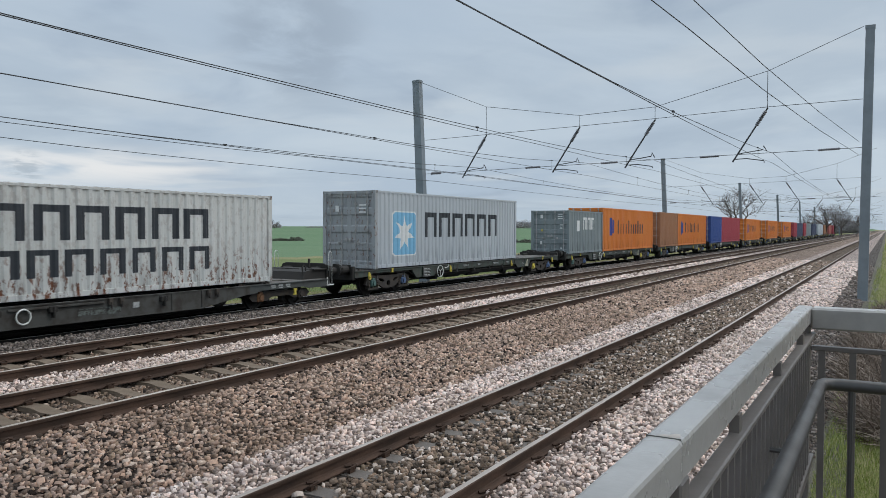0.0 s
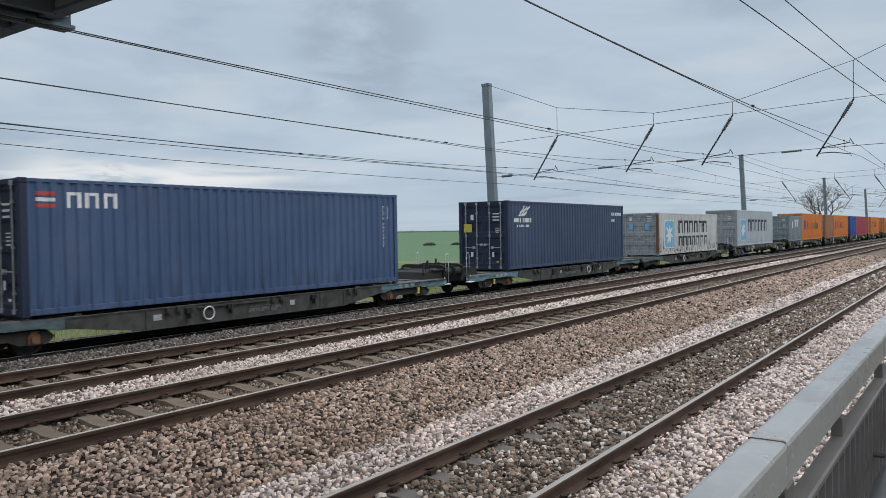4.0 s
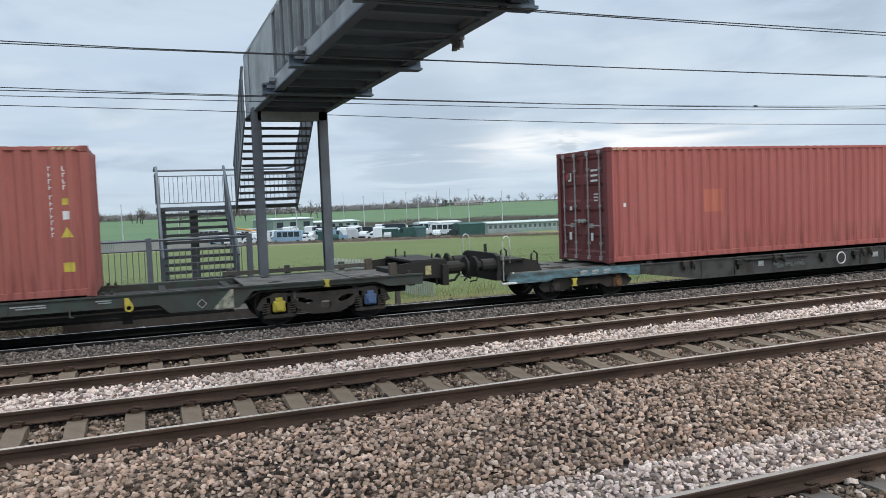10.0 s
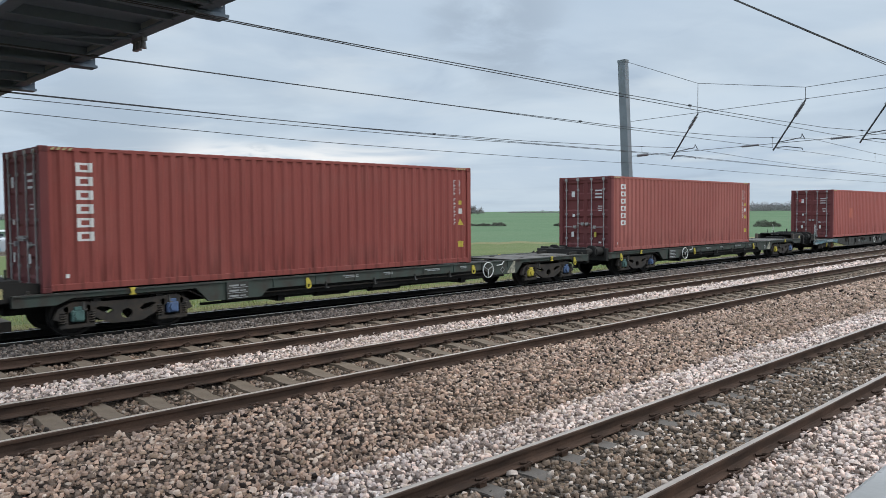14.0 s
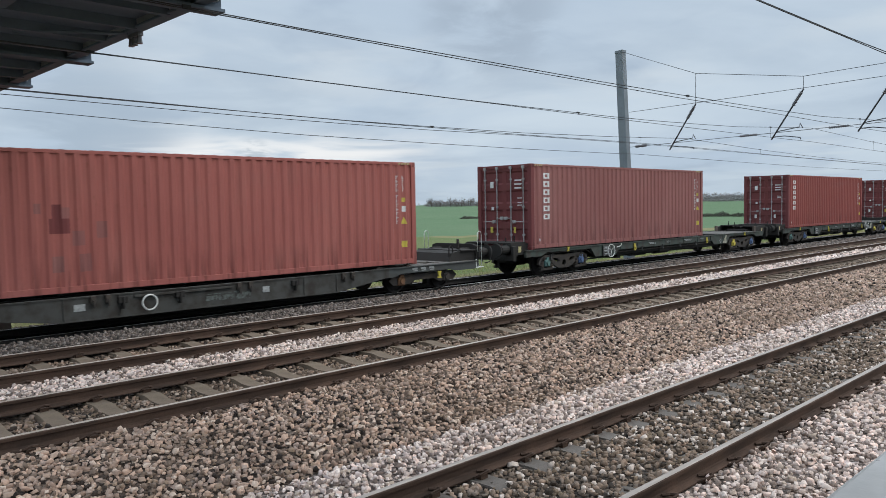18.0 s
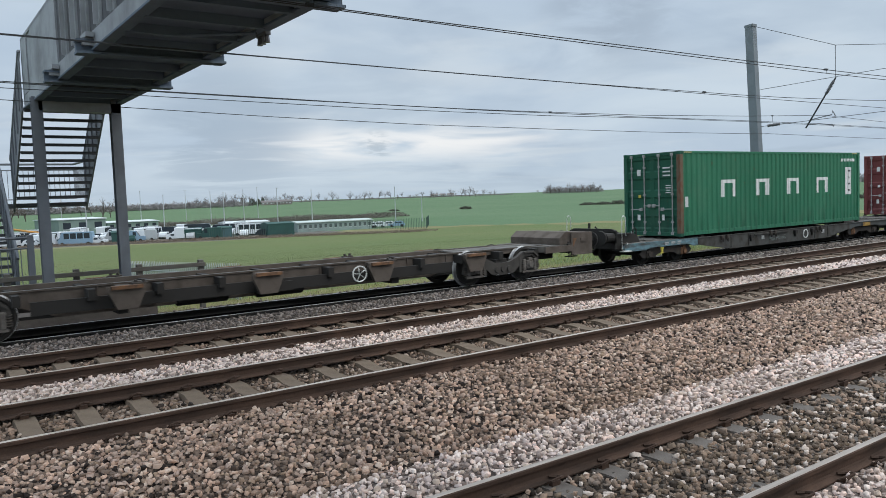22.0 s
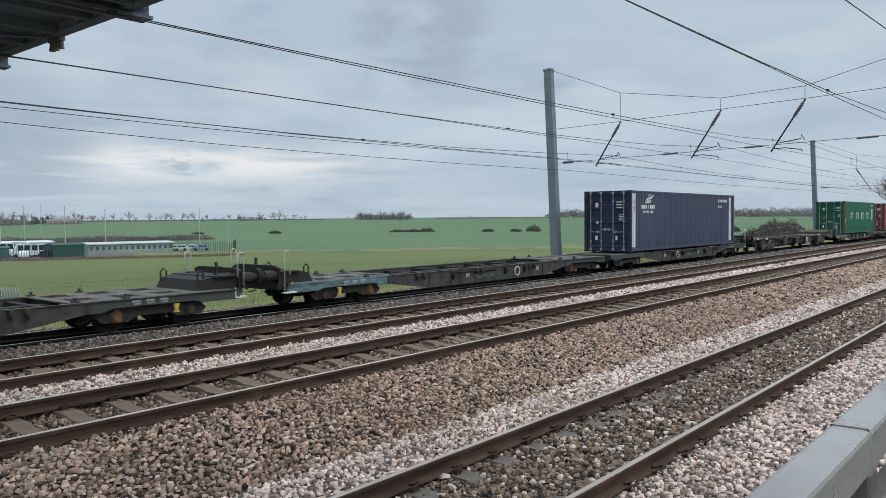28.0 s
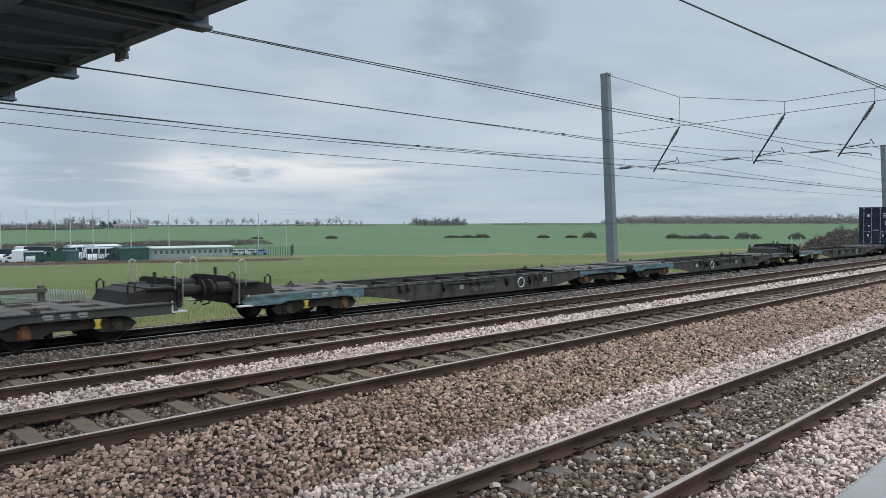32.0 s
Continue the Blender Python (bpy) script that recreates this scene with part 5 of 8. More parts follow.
def container(u, feet, paint, label, group="containers on the train", H=2.896, doors=None, low=False, post=None):
    """A container whose rear, with its doors, stands u metres along the train. The doors face the train's tail."""
    L = {20: 6.058, 40: 12.192, 45: 13.716}[feet]
    m = container_set(L, H)
    c = thing("shipping_container", label, "container", group=group)
    c["length"] = L
    w = CW / 2
    doors = doors or paint
    for sy in (-1, 1):
        dress(link("side_wall", m["side"], c, pose(0, sy * w, 0, 0, 0, 0 if sy < 0 else 180)), paint)
        dress(link("bottom_rail", m["bottom_rail"], c, pose(0, sy * (w - 0.035), 0, 0, 0, 0 if sy < 0 else 180)), paint)
        dress(link("top_rail", m["top_rail"], c, pose(0, sy * (w - 0.03), 0, 0, 0, 0 if sy < 0 else 180)), paint)
        for sx in (-1, 1):
            dress(link("corner_post", m["post"], c, pose(sx * (L / 2 - 0.085), sy * (w - 0.083), 0)), (post if post and sy < 0 else doors) if sx < 0 else paint)
            for z in (0, H - 0.118):
                dress(link("corner_casting", m["casting"], c, pose(sx * (L / 2 - 0.09), sy * (w - 0.081), z)), doors if sx < 0 else paint)
    dress(link("roof", m["roof"], c, pose(0, 0, H - 0.028)), paint)
    dress(link("floor", m["floor"], c), MAT["under"])
    dress(link("front_wall", m["front"], c, pose(L / 2 - 0.06, 0, 0, 0, 0, 180)), paint)
    for sx, mat in ((-1, doors), (1, paint)):
        dress(link("door_sill" if sx < 0 else "front_sill", m["sill"], c, pose(sx * (L / 2 - 0.08), 0, 0)), mat)
        dress(link("door_header" if sx < 0 else "front_header", m["header"], c, pose(sx * (L / 2 - 0.08), 0, 0)), mat)
    for sy in (-1, 1):
        d = dress(link("door", m["door"], c, pose(-L / 2 + 0.045, sy * (w - 0.085), 0) @ Matrix.Diagonal((1, -sy, 1, 1))), doors)
        for k, off in enumerate((0.27, 0.82)):
            dress(link("locking_bar", m["rod"], d, pose(0, off, 0)), MAT["rod"])
            dress(link("handle", m["handle"], d, pose(0, off, 0.95 + 0.12 * k)), MAT["rod"])
    if H > 2.7 and paint in (*RED.values(), ORANGE, GREEN):
        for sx in (-1, 1):
            for k in range(4):
                bm = prism_y(bmesh.new(), [(0, 0), (0.06, 0), (0.10, 0.05), (0.04, 0.05)], -0.002, 0.002)
                part("hazard_dash", bm, MAT["worn_yellow"], c, "", pose(sx * (L / 2 - 0.43) - 0.22 + 0.11 * k, -w + 0.006, H - 0.075))
    MOVERS.append((c, u + L / 2, LOW_DECK if low else DECK, 0))
    return c


def upright_pair(c, name, x, z, w, h, mat, bar):
    """One mark of a painted word: two upright bars under a cross bar."""
    b = bar * 0.82
    decal(c, name, x, x + b, z, z + h, mat)
    decal(c, name, x + w - b, x + w, z, z + h, mat)
    decal(c, name, x + b, x + w - b, z + h * 0.80, z + h, mat)


def code_marks(c, mat=None, warn=True):
    """The columns of small characters and the warning labels at the front end of the near wall."""
    mat = mat or MAT["mark_white"]
    L = c["length"]
    x = L / 2 - 0.72
    for k in range(11):
        z = 2.42 - k * 0.118 - (0.07 if k > 3 else 0)
        decal(c, "code_mark", x, x + 0.018, z, z + 0.085, mat)
        decal(c, "code_mark", x + 0.018, x + 0.05, z + (0.035 if k % 2 else 0.066), z + (0.053 if k % 2 else 0.085), mat)
    for k in range(4):
        z = 2.42 - k * 0.118
        decal(c, "code_mark", x + 0.24, x + 0.258, z, z + 0.085, mat)
        decal(c, "code_mark", x + 0.258, x + 0.29, z + (0.066 if k % 2 else 0.0), z + (0.085 if k % 2 else 0.018), mat)
    if warn:
        decal(c, "height_label", x + 0.21, x + 0.32, 1.78, 1.90, MAT["yellow"])
        decal(c, "data_label", x + 0.21, x + 0.33, 1.50, 1.66, MAT["mark_white"])
        decal(c, "warning_triangle", x + 0.16, x + 0.38, 1.16, 1.36, MAT["yellow"], z_tri=True)
        decal(c, "notice_label", x + 0.17, x + 0.37, 0.50, 0.68, MAT["yellow"])


def door_marks(c, mat=None, plates=True, seed=0):
    r = random.Random(seed)
    mat = mat or MAT["mark_white"]
    for k in range(3):
        decal(c, "door_mark", -0.80, -0.50, 2.33 - k * 0.13, 2.38 - k * 0.13, mat, side="door")
    decal(c, "door_mark", 0.45, 0.60, 2.12, 2.34, mat, side="door")
    if plates:
        for y, z, w, h in ((-0.72, 1.75, 0.20, 0.03), (-0.72, 1.67, 0.20, 0.03), (-0.72, 1.59, 0.16, 0.03), (-0.72, 1.51, 0.20, 0.03), (0.5, 1.4, 0.11, 0.11), (-0.50, 0.66, 0.10, 0.2), (0.55, 0.66, 0.12, 0.2), (-0.72, 0.36, 0.12, 0.06)):
            if r.random() < 0.8:
                decal(c, "door_label", y - w / 2, y + w / 2, z - h / 2, z + h / 2, MAT["yellow"] if r.random() < 0.15 else MAT["mark_white"], side="door")


def upright_word(c, n, x, top, w, h, gap, mat):
    """A word painted downwards, as plain blocks."""
    for k in range(n):
        z = top - (k + 1) * h - k * gap
        t = w * 0.20
        for a, b, e, f in ((0.10, 0.10 + 0.2, 0.06, 0.94), (0.70, 0.90, 0.06, 0.94)):
            decal(c, "word_mark", x + w * a, x + w * b, z + h * e, z + h * f, mat)
        for e, f in ((0.06, 0.28), (0.72, 0.94)):
            decal(c, "word_mark", x + w * 0.10 + t, x + w * 0.70, z + h * e, z + h * f, mat)


RED = {k: container_paint(f"red_container_paint_{k}", a, b, 0.3, 0.45) for k, a, b in (
    ("plain", (0.335, 0.100, 0.083), (0.40, 0.135, 0.112)), ("deep", (0.405, 0.112, 0.093), (0.455, 0.140, 0.118)),
    ("bright", (0.255, 0.061, 0.050), (0.30, 0.078, 0.064)), ("patch", (0.53, 0.155, 0.105), (0.57, 0.18, 0.125)), ("dull", (0.265, 0.096, 0.086), (0.315, 0.132, 0.118)), ("pink", (0.34, 0.100, 0.083), (0.40, 0.130, 0.107)))}
# Rear ends, doors included, get a darker colour than the side walls.
RED_DOOR = container_paint("dark_red_door_end", (0.172, 0.047, 0.048), (0.18, 0.046, 0.043), 0.3, 0.5)
ORANGE = container_paint("faded_orange_paint", (0.55, 0.175, 0.105), (0.62, 0.235, 0.15), 0.2, 0.3)
DULL_RED = container_paint("dull_red_door_end", (0.23, 0.085, 0.07), (0.28, 0.105, 0.088), 0.3, 0.5)
LINER_ORANGE = container_paint("bright_orange_paint", (0.62, 0.17, 0.030), (0.66, 0.22, 0.05), 0.15, 0.3)
TAN = container_paint("tan_orange_paint", (0.33, 0.15, 0.075), (0.38, 0.19, 0.10), 0.3, 0.3)
NAVY = container_paint("navy_paint", (0.042, 0.064, 0.118), (0.062, 0.088, 0.15), 0.2, 0.4)
NAVY_DARK = container_paint("dark_navy_door_end", (0.018, 0.026, 0.055), (0.028, 0.036, 0.07), 0.2, 0.4)
BLUE = container_paint("blue_container_paint", (0.050, 0.085, 0.17), (0.075, 0.115, 0.21), 0.2, 0.4)
SLATE = container_paint("slate_violet_paint", (0.058, 0.070, 0.118), (0.082, 0.094, 0.146), 0.2, 0.4)
CREAM = container_paint("rusty_cream_paint", (0.52, 0.525, 0.50), (0.62, 0.62, 0.59), 1.0, 0.34, 0.52, True)
DULL_RUST = container_paint("dull_rusted_post", (0.125, 0.078, 0.048), (0.20, 0.145, 0.10), 0.8, 0.5, 0.5)
PALE_GREY = container_paint("pale_grey_paint", (0.42, 0.45, 0.475), (0.49, 0.52, 0.54), 0.15, 0.25)
DOOR_GREY = container_paint("grey_door_paint", (0.30, 0.315, 0.32), (0.38, 0.39, 0.39), 0.85, 0.5, 0.57)
SEA_GREY = container_paint("sea_grey_paint", (0.20, 0.235, 0.24), (0.26, 0.29, 0.29), 0.4, 0.4)
GREEN = container_paint("green_container_paint", (0.022, 0.145, 0.075), (0.038, 0.19, 0.105), 0.35, 0.4)
GREEN_DOOR = container_paint("dark_green_door_end", (0.012, 0.085, 0.052), (0.022, 0.12, 0.07), 0.35, 0.4)
DEEP_BLUE = container_paint("deep_blue_paint", (0.035, 0.075, 0.25), (0.05, 0.10, 0.30), 0.2, 0.3)
CRIMSON = container_paint("crimson_paint", (0.36, 0.050, 0.065), (0.40, 0.07, 0.085), 0.2, 0.3)

# wagons ---------------------------------------------------------------


def wheelset(parent, x, r, way):
    """Two flanged wheels on their axle, one rigid piece."""
    key = ("wheel", r)
    if key not in CM:
        bm = disc_y(bmesh.new(), 0, -0.98, 0.98, 0, 0.075, 12)
        prof = [(0.05, 0.07), (0.12, 0.06), (r * 0.5, 0.01), (r - 0.07, 0.0), (r - 0.06, 0.055), (r, 0.05), (r + 0.004, -0.05), (r + 0.03, -0.06), (r + 0.028, -0.085), (r - 0.06, -0.085), (r - 0.08, -0.03), (0.1, -0.03)]
        seg = 26
        for s in (-1, 1):
            rows = [[bm.verts.new((q * math.cos(2 * math.pi * k / seg), s * (0.755 + y), q * math.sin(2 * math.pi * k / seg))) for k in range(seg)] for q, y in prof]
            for j, (a, b) in enumerate(zip(rows, rows[1:])):
                for k in range(seg):
                    f = bm.faces.new((a[k], a[(k + 1) % seg], b[(k + 1) % seg], b[k]))
                    f.material_index = 1 if j in (5, 6) else 0
            # two balance holes' worth of cast marks, so that the turning shows
            for a in (0.4, 2.5, 4.6):
                box(bm, r * 0.55 * math.cos(a) - 0.03, r * 0.55 * math.cos(a) + 0.03, s * 0.755 - 0.01, s * 0.755 + s * 0.05 if s > 0 else s * 0.755 + 0.05, r * 0.55 * math.sin(a) - 0.03, r * 0.55 * math.sin(a) + 0.03)
        CM[key] = mesh_of("wheelset", bm, [MAT["wheel"], MAT["tread_steel"] if r > 0.465 else MAT["wheel"]])
    SPINNERS.append((link("wheelset", CM[key], parent, pose(x, 0, 0)), x, r, way))


SPINNERS = []
BOGIE = {}


def bogie(wagon, x, kind, caps, way=1):
    """kind: small (low frames almost hidden), open (pierced pressed frames), cast (heavy frames, wheels showing)."""
    r = {"small": 0.365, "open": 0.46, "cast": 0.47}[kind]
    wb = {"small": 1.8, "open": 2.0, "cast": 2.0}[kind]
    if kind not in BOGIE:
        m = {}
        bm = bmesh.new()
        if kind == "small":
            prism_y(bm, [(-1.35, 0.02), (-1.2, 0.16), (1.2, 0.16), (1.35, 0.02), (1.2, -0.12), (0.6, -0.12), (0.4, -0.02), (-0.4, -0.02), (-0.6, -0.12), (-1.2, -0.12)], -0.05, 0.05)
        elif kind == "open":
            # arched top chord, falling struts to a low centre, and end pedestals leave the frame pierced
            bm.free()
            eye = [[(s * x, z) for x, z in ((0.24, 0.03), (0.34, 0.11), (0.50, 0.14), (0.58, 0.11), (0.48, 0.03), (0.32, -0.03))] for s in (-1, 1)]
            bm = plate_y([(-1.32, -0.06), (-1.24, 0.14), (-0.98, 0.27), (-0.4, 0.23), (0.4, 0.23), (0.98, 0.27), (1.24, 0.14), (1.32, -0.06), (1.2, -0.10), (1.10, 0.04), (0.9, 0.10), (0.70, 0.04), (0.55, -0.10), (0.28, -0.24), (-0.28, -0.24), (-0.55, -0.10), (-0.70, 0.04), (-0.9, 0.10), (-1.10, 0.04), (-1.2, -0.10)],
                         [*eye, [(0.11 * math.cos(a * 0.628), -0.06 + 0.11 * math.sin(a * 0.628)) for a in range(10)]], -0.05, 0.05)
            for s in (-1, 1):
                box(bm, s * 0.9 - 0.30, s * 0.9 + 0.30, -0.06, 0.06, -0.26, -0.19)
                box(bm, s * 0.9 - 0.23, s * 0.9 - 0.16, -0.05, 0.05, -0.2, 0.18)
                box(bm, s * 0.9 + 0.16, s * 0.9 + 0.23, -0.05, 0.05, -0.2, 0.18)
            bmesh.ops.scale(bm, vec=(1.11, 1, 1), verts=bm.verts)
        else:
            # heavy casting: high over the axles, dropping to a spring nest between them
            top = [(0.0, 0.10), (0.28, 0.12), (0.52, 0.22), (0.76, 0.36), (1.14, 0.36), (1.31, 0.22), (1.37, -0.12)]
            low = [(1.25, -0.12), (1.20, 0.16), (1.08, 0.23), (0.80, 0.22), (0.66, 0.02), (0.40, -0.20), (0.0, -0.24)]
            half = top + low
            prism_y(bm, half + [(-q, z) for q, z in half[::-1][1:-1]], -0.06, 0.06)
            for e in (-1, 1):
                prism_y(bm, [(e * 0.76, 0.36), (e * 1.14, 0.36), (e * 1.31, 0.22), (e * 1.28, 0.18), (e * 1.12, 0.31), (e * 0.78, 0.31)][::e], -0.11, -0.05)
                box(bm, min(e * 0.60, e * 0.70), max(e * 0.60, e * 0.70), -0.07, 0.07, -0.22, 0.24)
            for d in (-0.22, 0.0, 0.22):
                disc_y(bm, d, -0.10, 0.04, -0.07, 0.085, 10)
        m["frame"] = mesh_of("side_frame", bm, MAT["cast_bogie" if kind == "cast" else "bogie"])
        bm = bmesh.new()
        box(bm, -0.13, 0.13, -0.10, 0.06, -0.14, 0.10, 0.025)
        disc_y(bm, 0, -0.14, -0.09, -0.01, 0.085, 12)
        if kind == "cast":
            for e in (-1, 1):
                box(bm, e * 0.20 - 0.055, e * 0.20 + 0.055, -0.09, 0.03, -0.20, 0.14, 0.02)
            box(bm, -0.29, 0.29, -0.08, 0.03, -0.24, -0.19)
        box(bm, -0.07, 0.07, -0.10, 0.02, 0.10, 0.17)
        m["axlebox"] = mesh_of("axlebox", bm, [None])
        bm = bmesh.new()
        for z in (-0.12, -0.07, -0.02, 0.03, 0.08):
            tube(bm, [(0.075 * math.cos(a), 0.075 * math.sin(a), z + 0.05 * a / 6.283) for a in np.linspace(0, 6.283, 9)], 0.014, 4)
        m["spring"] = mesh_of("spring", bm, MAT["bogie"])
        m["bolster"] = mesh_of("bolster", boxes((-0.2, 0.2, -1.0, 0.35 + 0.65, 0.02, 0.2), (-0.9, 0.9, -0.15, 0.15, 0.0, 0.12)), MAT["under"])
        m["brake"] = mesh_of("brake_beam", boxes((-0.03, 0.03, -0.7, 0.7, -0.05, 0.05), (-0.06, 0.06, -0.85, -0.66, -0.18, 0.16), (-0.06, 0.06, 0.66, 0.85, -0.18, 0.16)), MAT["under"])
        BOGIE[kind] = m
    m = BOGIE[kind]
    b = link("bogie", m["bolster"], wagon, pose(x, 0, r))
    yo = {"small": 1.0, "open": 1.03, "cast": 1.0}[kind]
    for s in (-1, 1):
        link("side_frame", m["frame"], b, pose(0, s * yo, 0, 0, 0, 0 if s < 0 else 180))
        for k, e in enumerate((-1, 1)):
            dress(link("axlebox", m["axlebox"], b, pose(e * wb / 2, s * (yo + (0.0 if kind == "cast" else 0.0)), 0, 0, 0, 0 if s < 0 else 180)), caps[k])
            if kind != "small":
                for d in (-0.28, 0.28):
                    link("spring", m["spring"], b, pose(e * wb / 2 + d, s * (yo + 0.01), -0.06))
    for e in (-1, 1):
        wheelset(b, e * wb / 2, r, way)
        link("brake_beam", m["brake"], b, pose(e * wb / 2 - e * 0.55, 0, 0))
    return b


WM = {}


def shared(key, make, mats, smooth=False):
    if key not in WM:
        WM[key] = mesh_of(key, make(), mats, smooth)
    return WM[key]


def buffers(w, x, s, z=0.99, plated=True):
    """Buffers, coupling and hoses at a wagon end that faces s."""
    def make():
        bm = tube(bmesh.new(), [(0, 0, 0), (0.36, 0, 0)], 0.150, 12)
        tube(bm, [(0.36, 0, 0), (0.50, 0, 0)], 0.105, 12)
        tube(bm, [(0.50, 0, 0), (0.545, 0, 0)], [0.235, 0.225], 14)
        box(bm, -0.04, 0.0, -0.18, 0.18, -0.18, 0.18)
        return bm
    for y in (-0.87, 0.87):
        link("buffer", shared("buffer", make, MAT["under"]), w, pose(x, y, z, 0, 0, 0 if s > 0 else 180))

    def hook():
        bm = boxes((0, 0.30, -0.04, 0.04, -0.06, 0.06))
        tube(bm, [(0.28, 0, 0.0), (0.36, 0, -0.10), (0.34, 0, -0.30), (0.24, 0, -0.36)], 0.028, 6)
        for y in (-0.32, 0.30):
            tube(bm, [(0, y, -0.05), (0.15, y, -0.18), (0.22, y, -0.38), (0.34, y * 0.6, -0.42)], 0.022, 6)
        return bm
    link("coupling", shared("coupling", hook, MAT["under"]), w, pose(x, 0, z - 0.02, 0, 0, 0 if s > 0 else 180))


def handrail_loop(w, x, y, s=1):
    def make():
        return tube(bmesh.new(), [(0.09, 0, -0.32), (0.09, 0, 0.62), (0.07, 0, 0.70), (0.0, 0, 0.74), (-0.07, 0, 0.70), (-0.09, 0, 0.62), (-0.09, 0, 0.10)], 0.012, 6)
    link("handrail", shared("wagon_handrail", make, MAT["white_steel"], True), w, pose(x, y, 0.93), "white handrail loop")

    def foot():
        return boxes((-0.2, 0.16, -0.02, 0.16, -0.02, 0.01), (-0.2, -0.17, -0.01, 0.0, 0.0, 0.25))
    link("step", shared("loop_step", foot, MAT["white_steel"]), w, pose(x + 0.02, y, 0.56))


def low_wagon(centre, facing, load="empty"):
    """Half of a low twin container wagon; facing: the side (1 ahead, -1 behind) on which its buffers are. Own x runs to the buffers."""
    w = thing("flat_wagon", ("empty low" if load == "empty" else "loaded low") + " grey twin container wagon with worn pale blue sills", "wagon", group="wagons of the train")

    def centre_sill():
        bm = bmesh.new()
        prism_y(bm, [(-5.2, 0.75), (5.2, 0.75), (5.2, 0.52), (3.5, 0.27), (-3.4, 0.27), (-5.2, 0.52)], -0.05, 0.05)
        for x in (-3.3, -2.2, 2.4, 3.4):
            box(bm, x - 0.015, x + 0.015, -0.075, 0.02, 0.30, 0.74)
        box(bm, -3.4, 3.5, -0.07, 0.07, 0.262, 0.285)
        box(bm, -5.2, 5.2, -0.07, 0.07, 0.735, 0.757)
        box(bm, -1.9, 0.4, -0.11, 0.0, 0.66, 0.70)
        return bm

    def end_sill(cut=0.0):
        bm = bmesh.new()
        prism_y(bm, [(4.9, 0.76), (8.85 - cut, 0.76), (8.93 - cut, 0.62), (8.85 - cut, 0.52), (7.9, 0.52), (7.65, 0.58), (5.7, 0.58), (5.4, 0.50), (4.9, 0.50)], -0.05, 0.05)
        box(bm, 4.9, 8.85 - cut, -0.085, 0.03, 0.742, 0.765)
        return bm

    def plate(cut=0.0):
        # a pierced end deck: margins and cross strips with openings between them
        x0, x1 = 4.75, 8.75 - cut
        bm = boxes((x0, x1, -1.15, -0.82, 0.745, 0.770), (x0, x1, 0.82, 1.15, 0.745, 0.770), (x0, x1, -0.36, 0.36, 0.745, 0.770))
        n = 4
        w = (x1 - x0) / n
        for k in range(n + 1):
            x = x0 + k * w
            a, b = max(x0, x - 0.24), min(x1, x + 0.24)
            for s in (-1, 1):
                box(bm, a, b, min(s * 0.36, s * 0.82), max(s * 0.36, s * 0.82), 0.745, 0.770)
        for k in range(n):
            x = x0 + (k + 0.5) * w
            for s in (-1, 1):
                box(bm, x - w / 2 + 0.22, x + w / 2 - 0.22, s * 0.59 - 0.26, s * 0.59 - 0.23, 0.768, 0.784)
                box(bm, x - w / 2 + 0.22, x + w / 2 - 0.22, s * 0.59 + 0.23, s * 0.59 + 0.26, 0.768, 0.784)
        return bm

    def cross():
        bm = boxes((-5, 5, -0.16, 0.16, 0.4, 0.68))
        for x in (-4.4, -2.9, -1.5, 0, 1.5, 2.9, 4.4):
            box(bm, x - 0.07, x + 0.07, -1.15, 1.15, 0.52, 0.70)
        return bm
    for s in (-1, 1):
        link("side_sill", shared("low_sill", centre_sill, MAT["frame_grey"]), w, pose(0, s * 1.18, 0, 0, 0, 0 if s < 0 else 180))
        for e in (0, 180):
            link("end_sill", shared(f"low_end_sill{e}", lambda: end_sill(0.40 if e else 0.0), MAT["frame_blue"]), w, pose(0, s * 1.16, 0, 0, 0, e), "worn pale blue sill")
        link("handwheel", shared("brake_ring", lambda: ring_y(bmesh.new(), 0, 0, 0, 0.160, 0.019), MAT["white_steel"], True), w, pose(-1.58, s * 1.30, 0.52), "white brake handwheel")
        for x, wd in ((-3.0, 0.11), (1.3, 0.09)):
            link("data_plate", shared(f"plate{wd}", lambda: boxes((-wd, wd, -0.006, 0.006, -0.07, 0.07)), MAT["worn_mark"]), w, pose(x, s * 1.236, 0.54))
        link("faded_panel", shared("faded_panel", lambda: boxes((-0.62, 0.10, -0.004, 0.004, -0.06, 0.05), (0.14, 0.52, -0.004, 0.004, -0.08, 0.08), (-0.62, 0.3, -0.004, 0.004, 0.08, 0.10)), MAT["faded_mark"]), w, pose(0.35, s * 1.236, 0.46), "faded painted data panel")
        for x in (-2.15, -0.9, 2.1):
            link("lever_box", shared("lever_box", lambda: boxes((-0.10, 0.10, -0.06, 0.06, -0.04, 0.10), (-0.02, 0.02, -0.09, 0.02, -0.16, 0.1), bevel=0.01), MAT["under"]), w, pose(x, s * 1.27, 0.60))
        link("jacking_bracket", shared("jack_point", lambda: prism_y(bmesh.new(), [(-0.11, 0.14), (0.11, 0.14), (0.06, 0.02), (0.06, -0.06), (0.12, -0.12), (-0.12, -0.12), (-0.06, -0.06), (-0.06, 0.02)], -0.02, 0.02), MAT["yellow"]), w, pose(7.15, s * 1.24, 0.45) @ Matrix.Diagonal((0.68, 1, 0.75, 1)), "yellow lifting bracket")
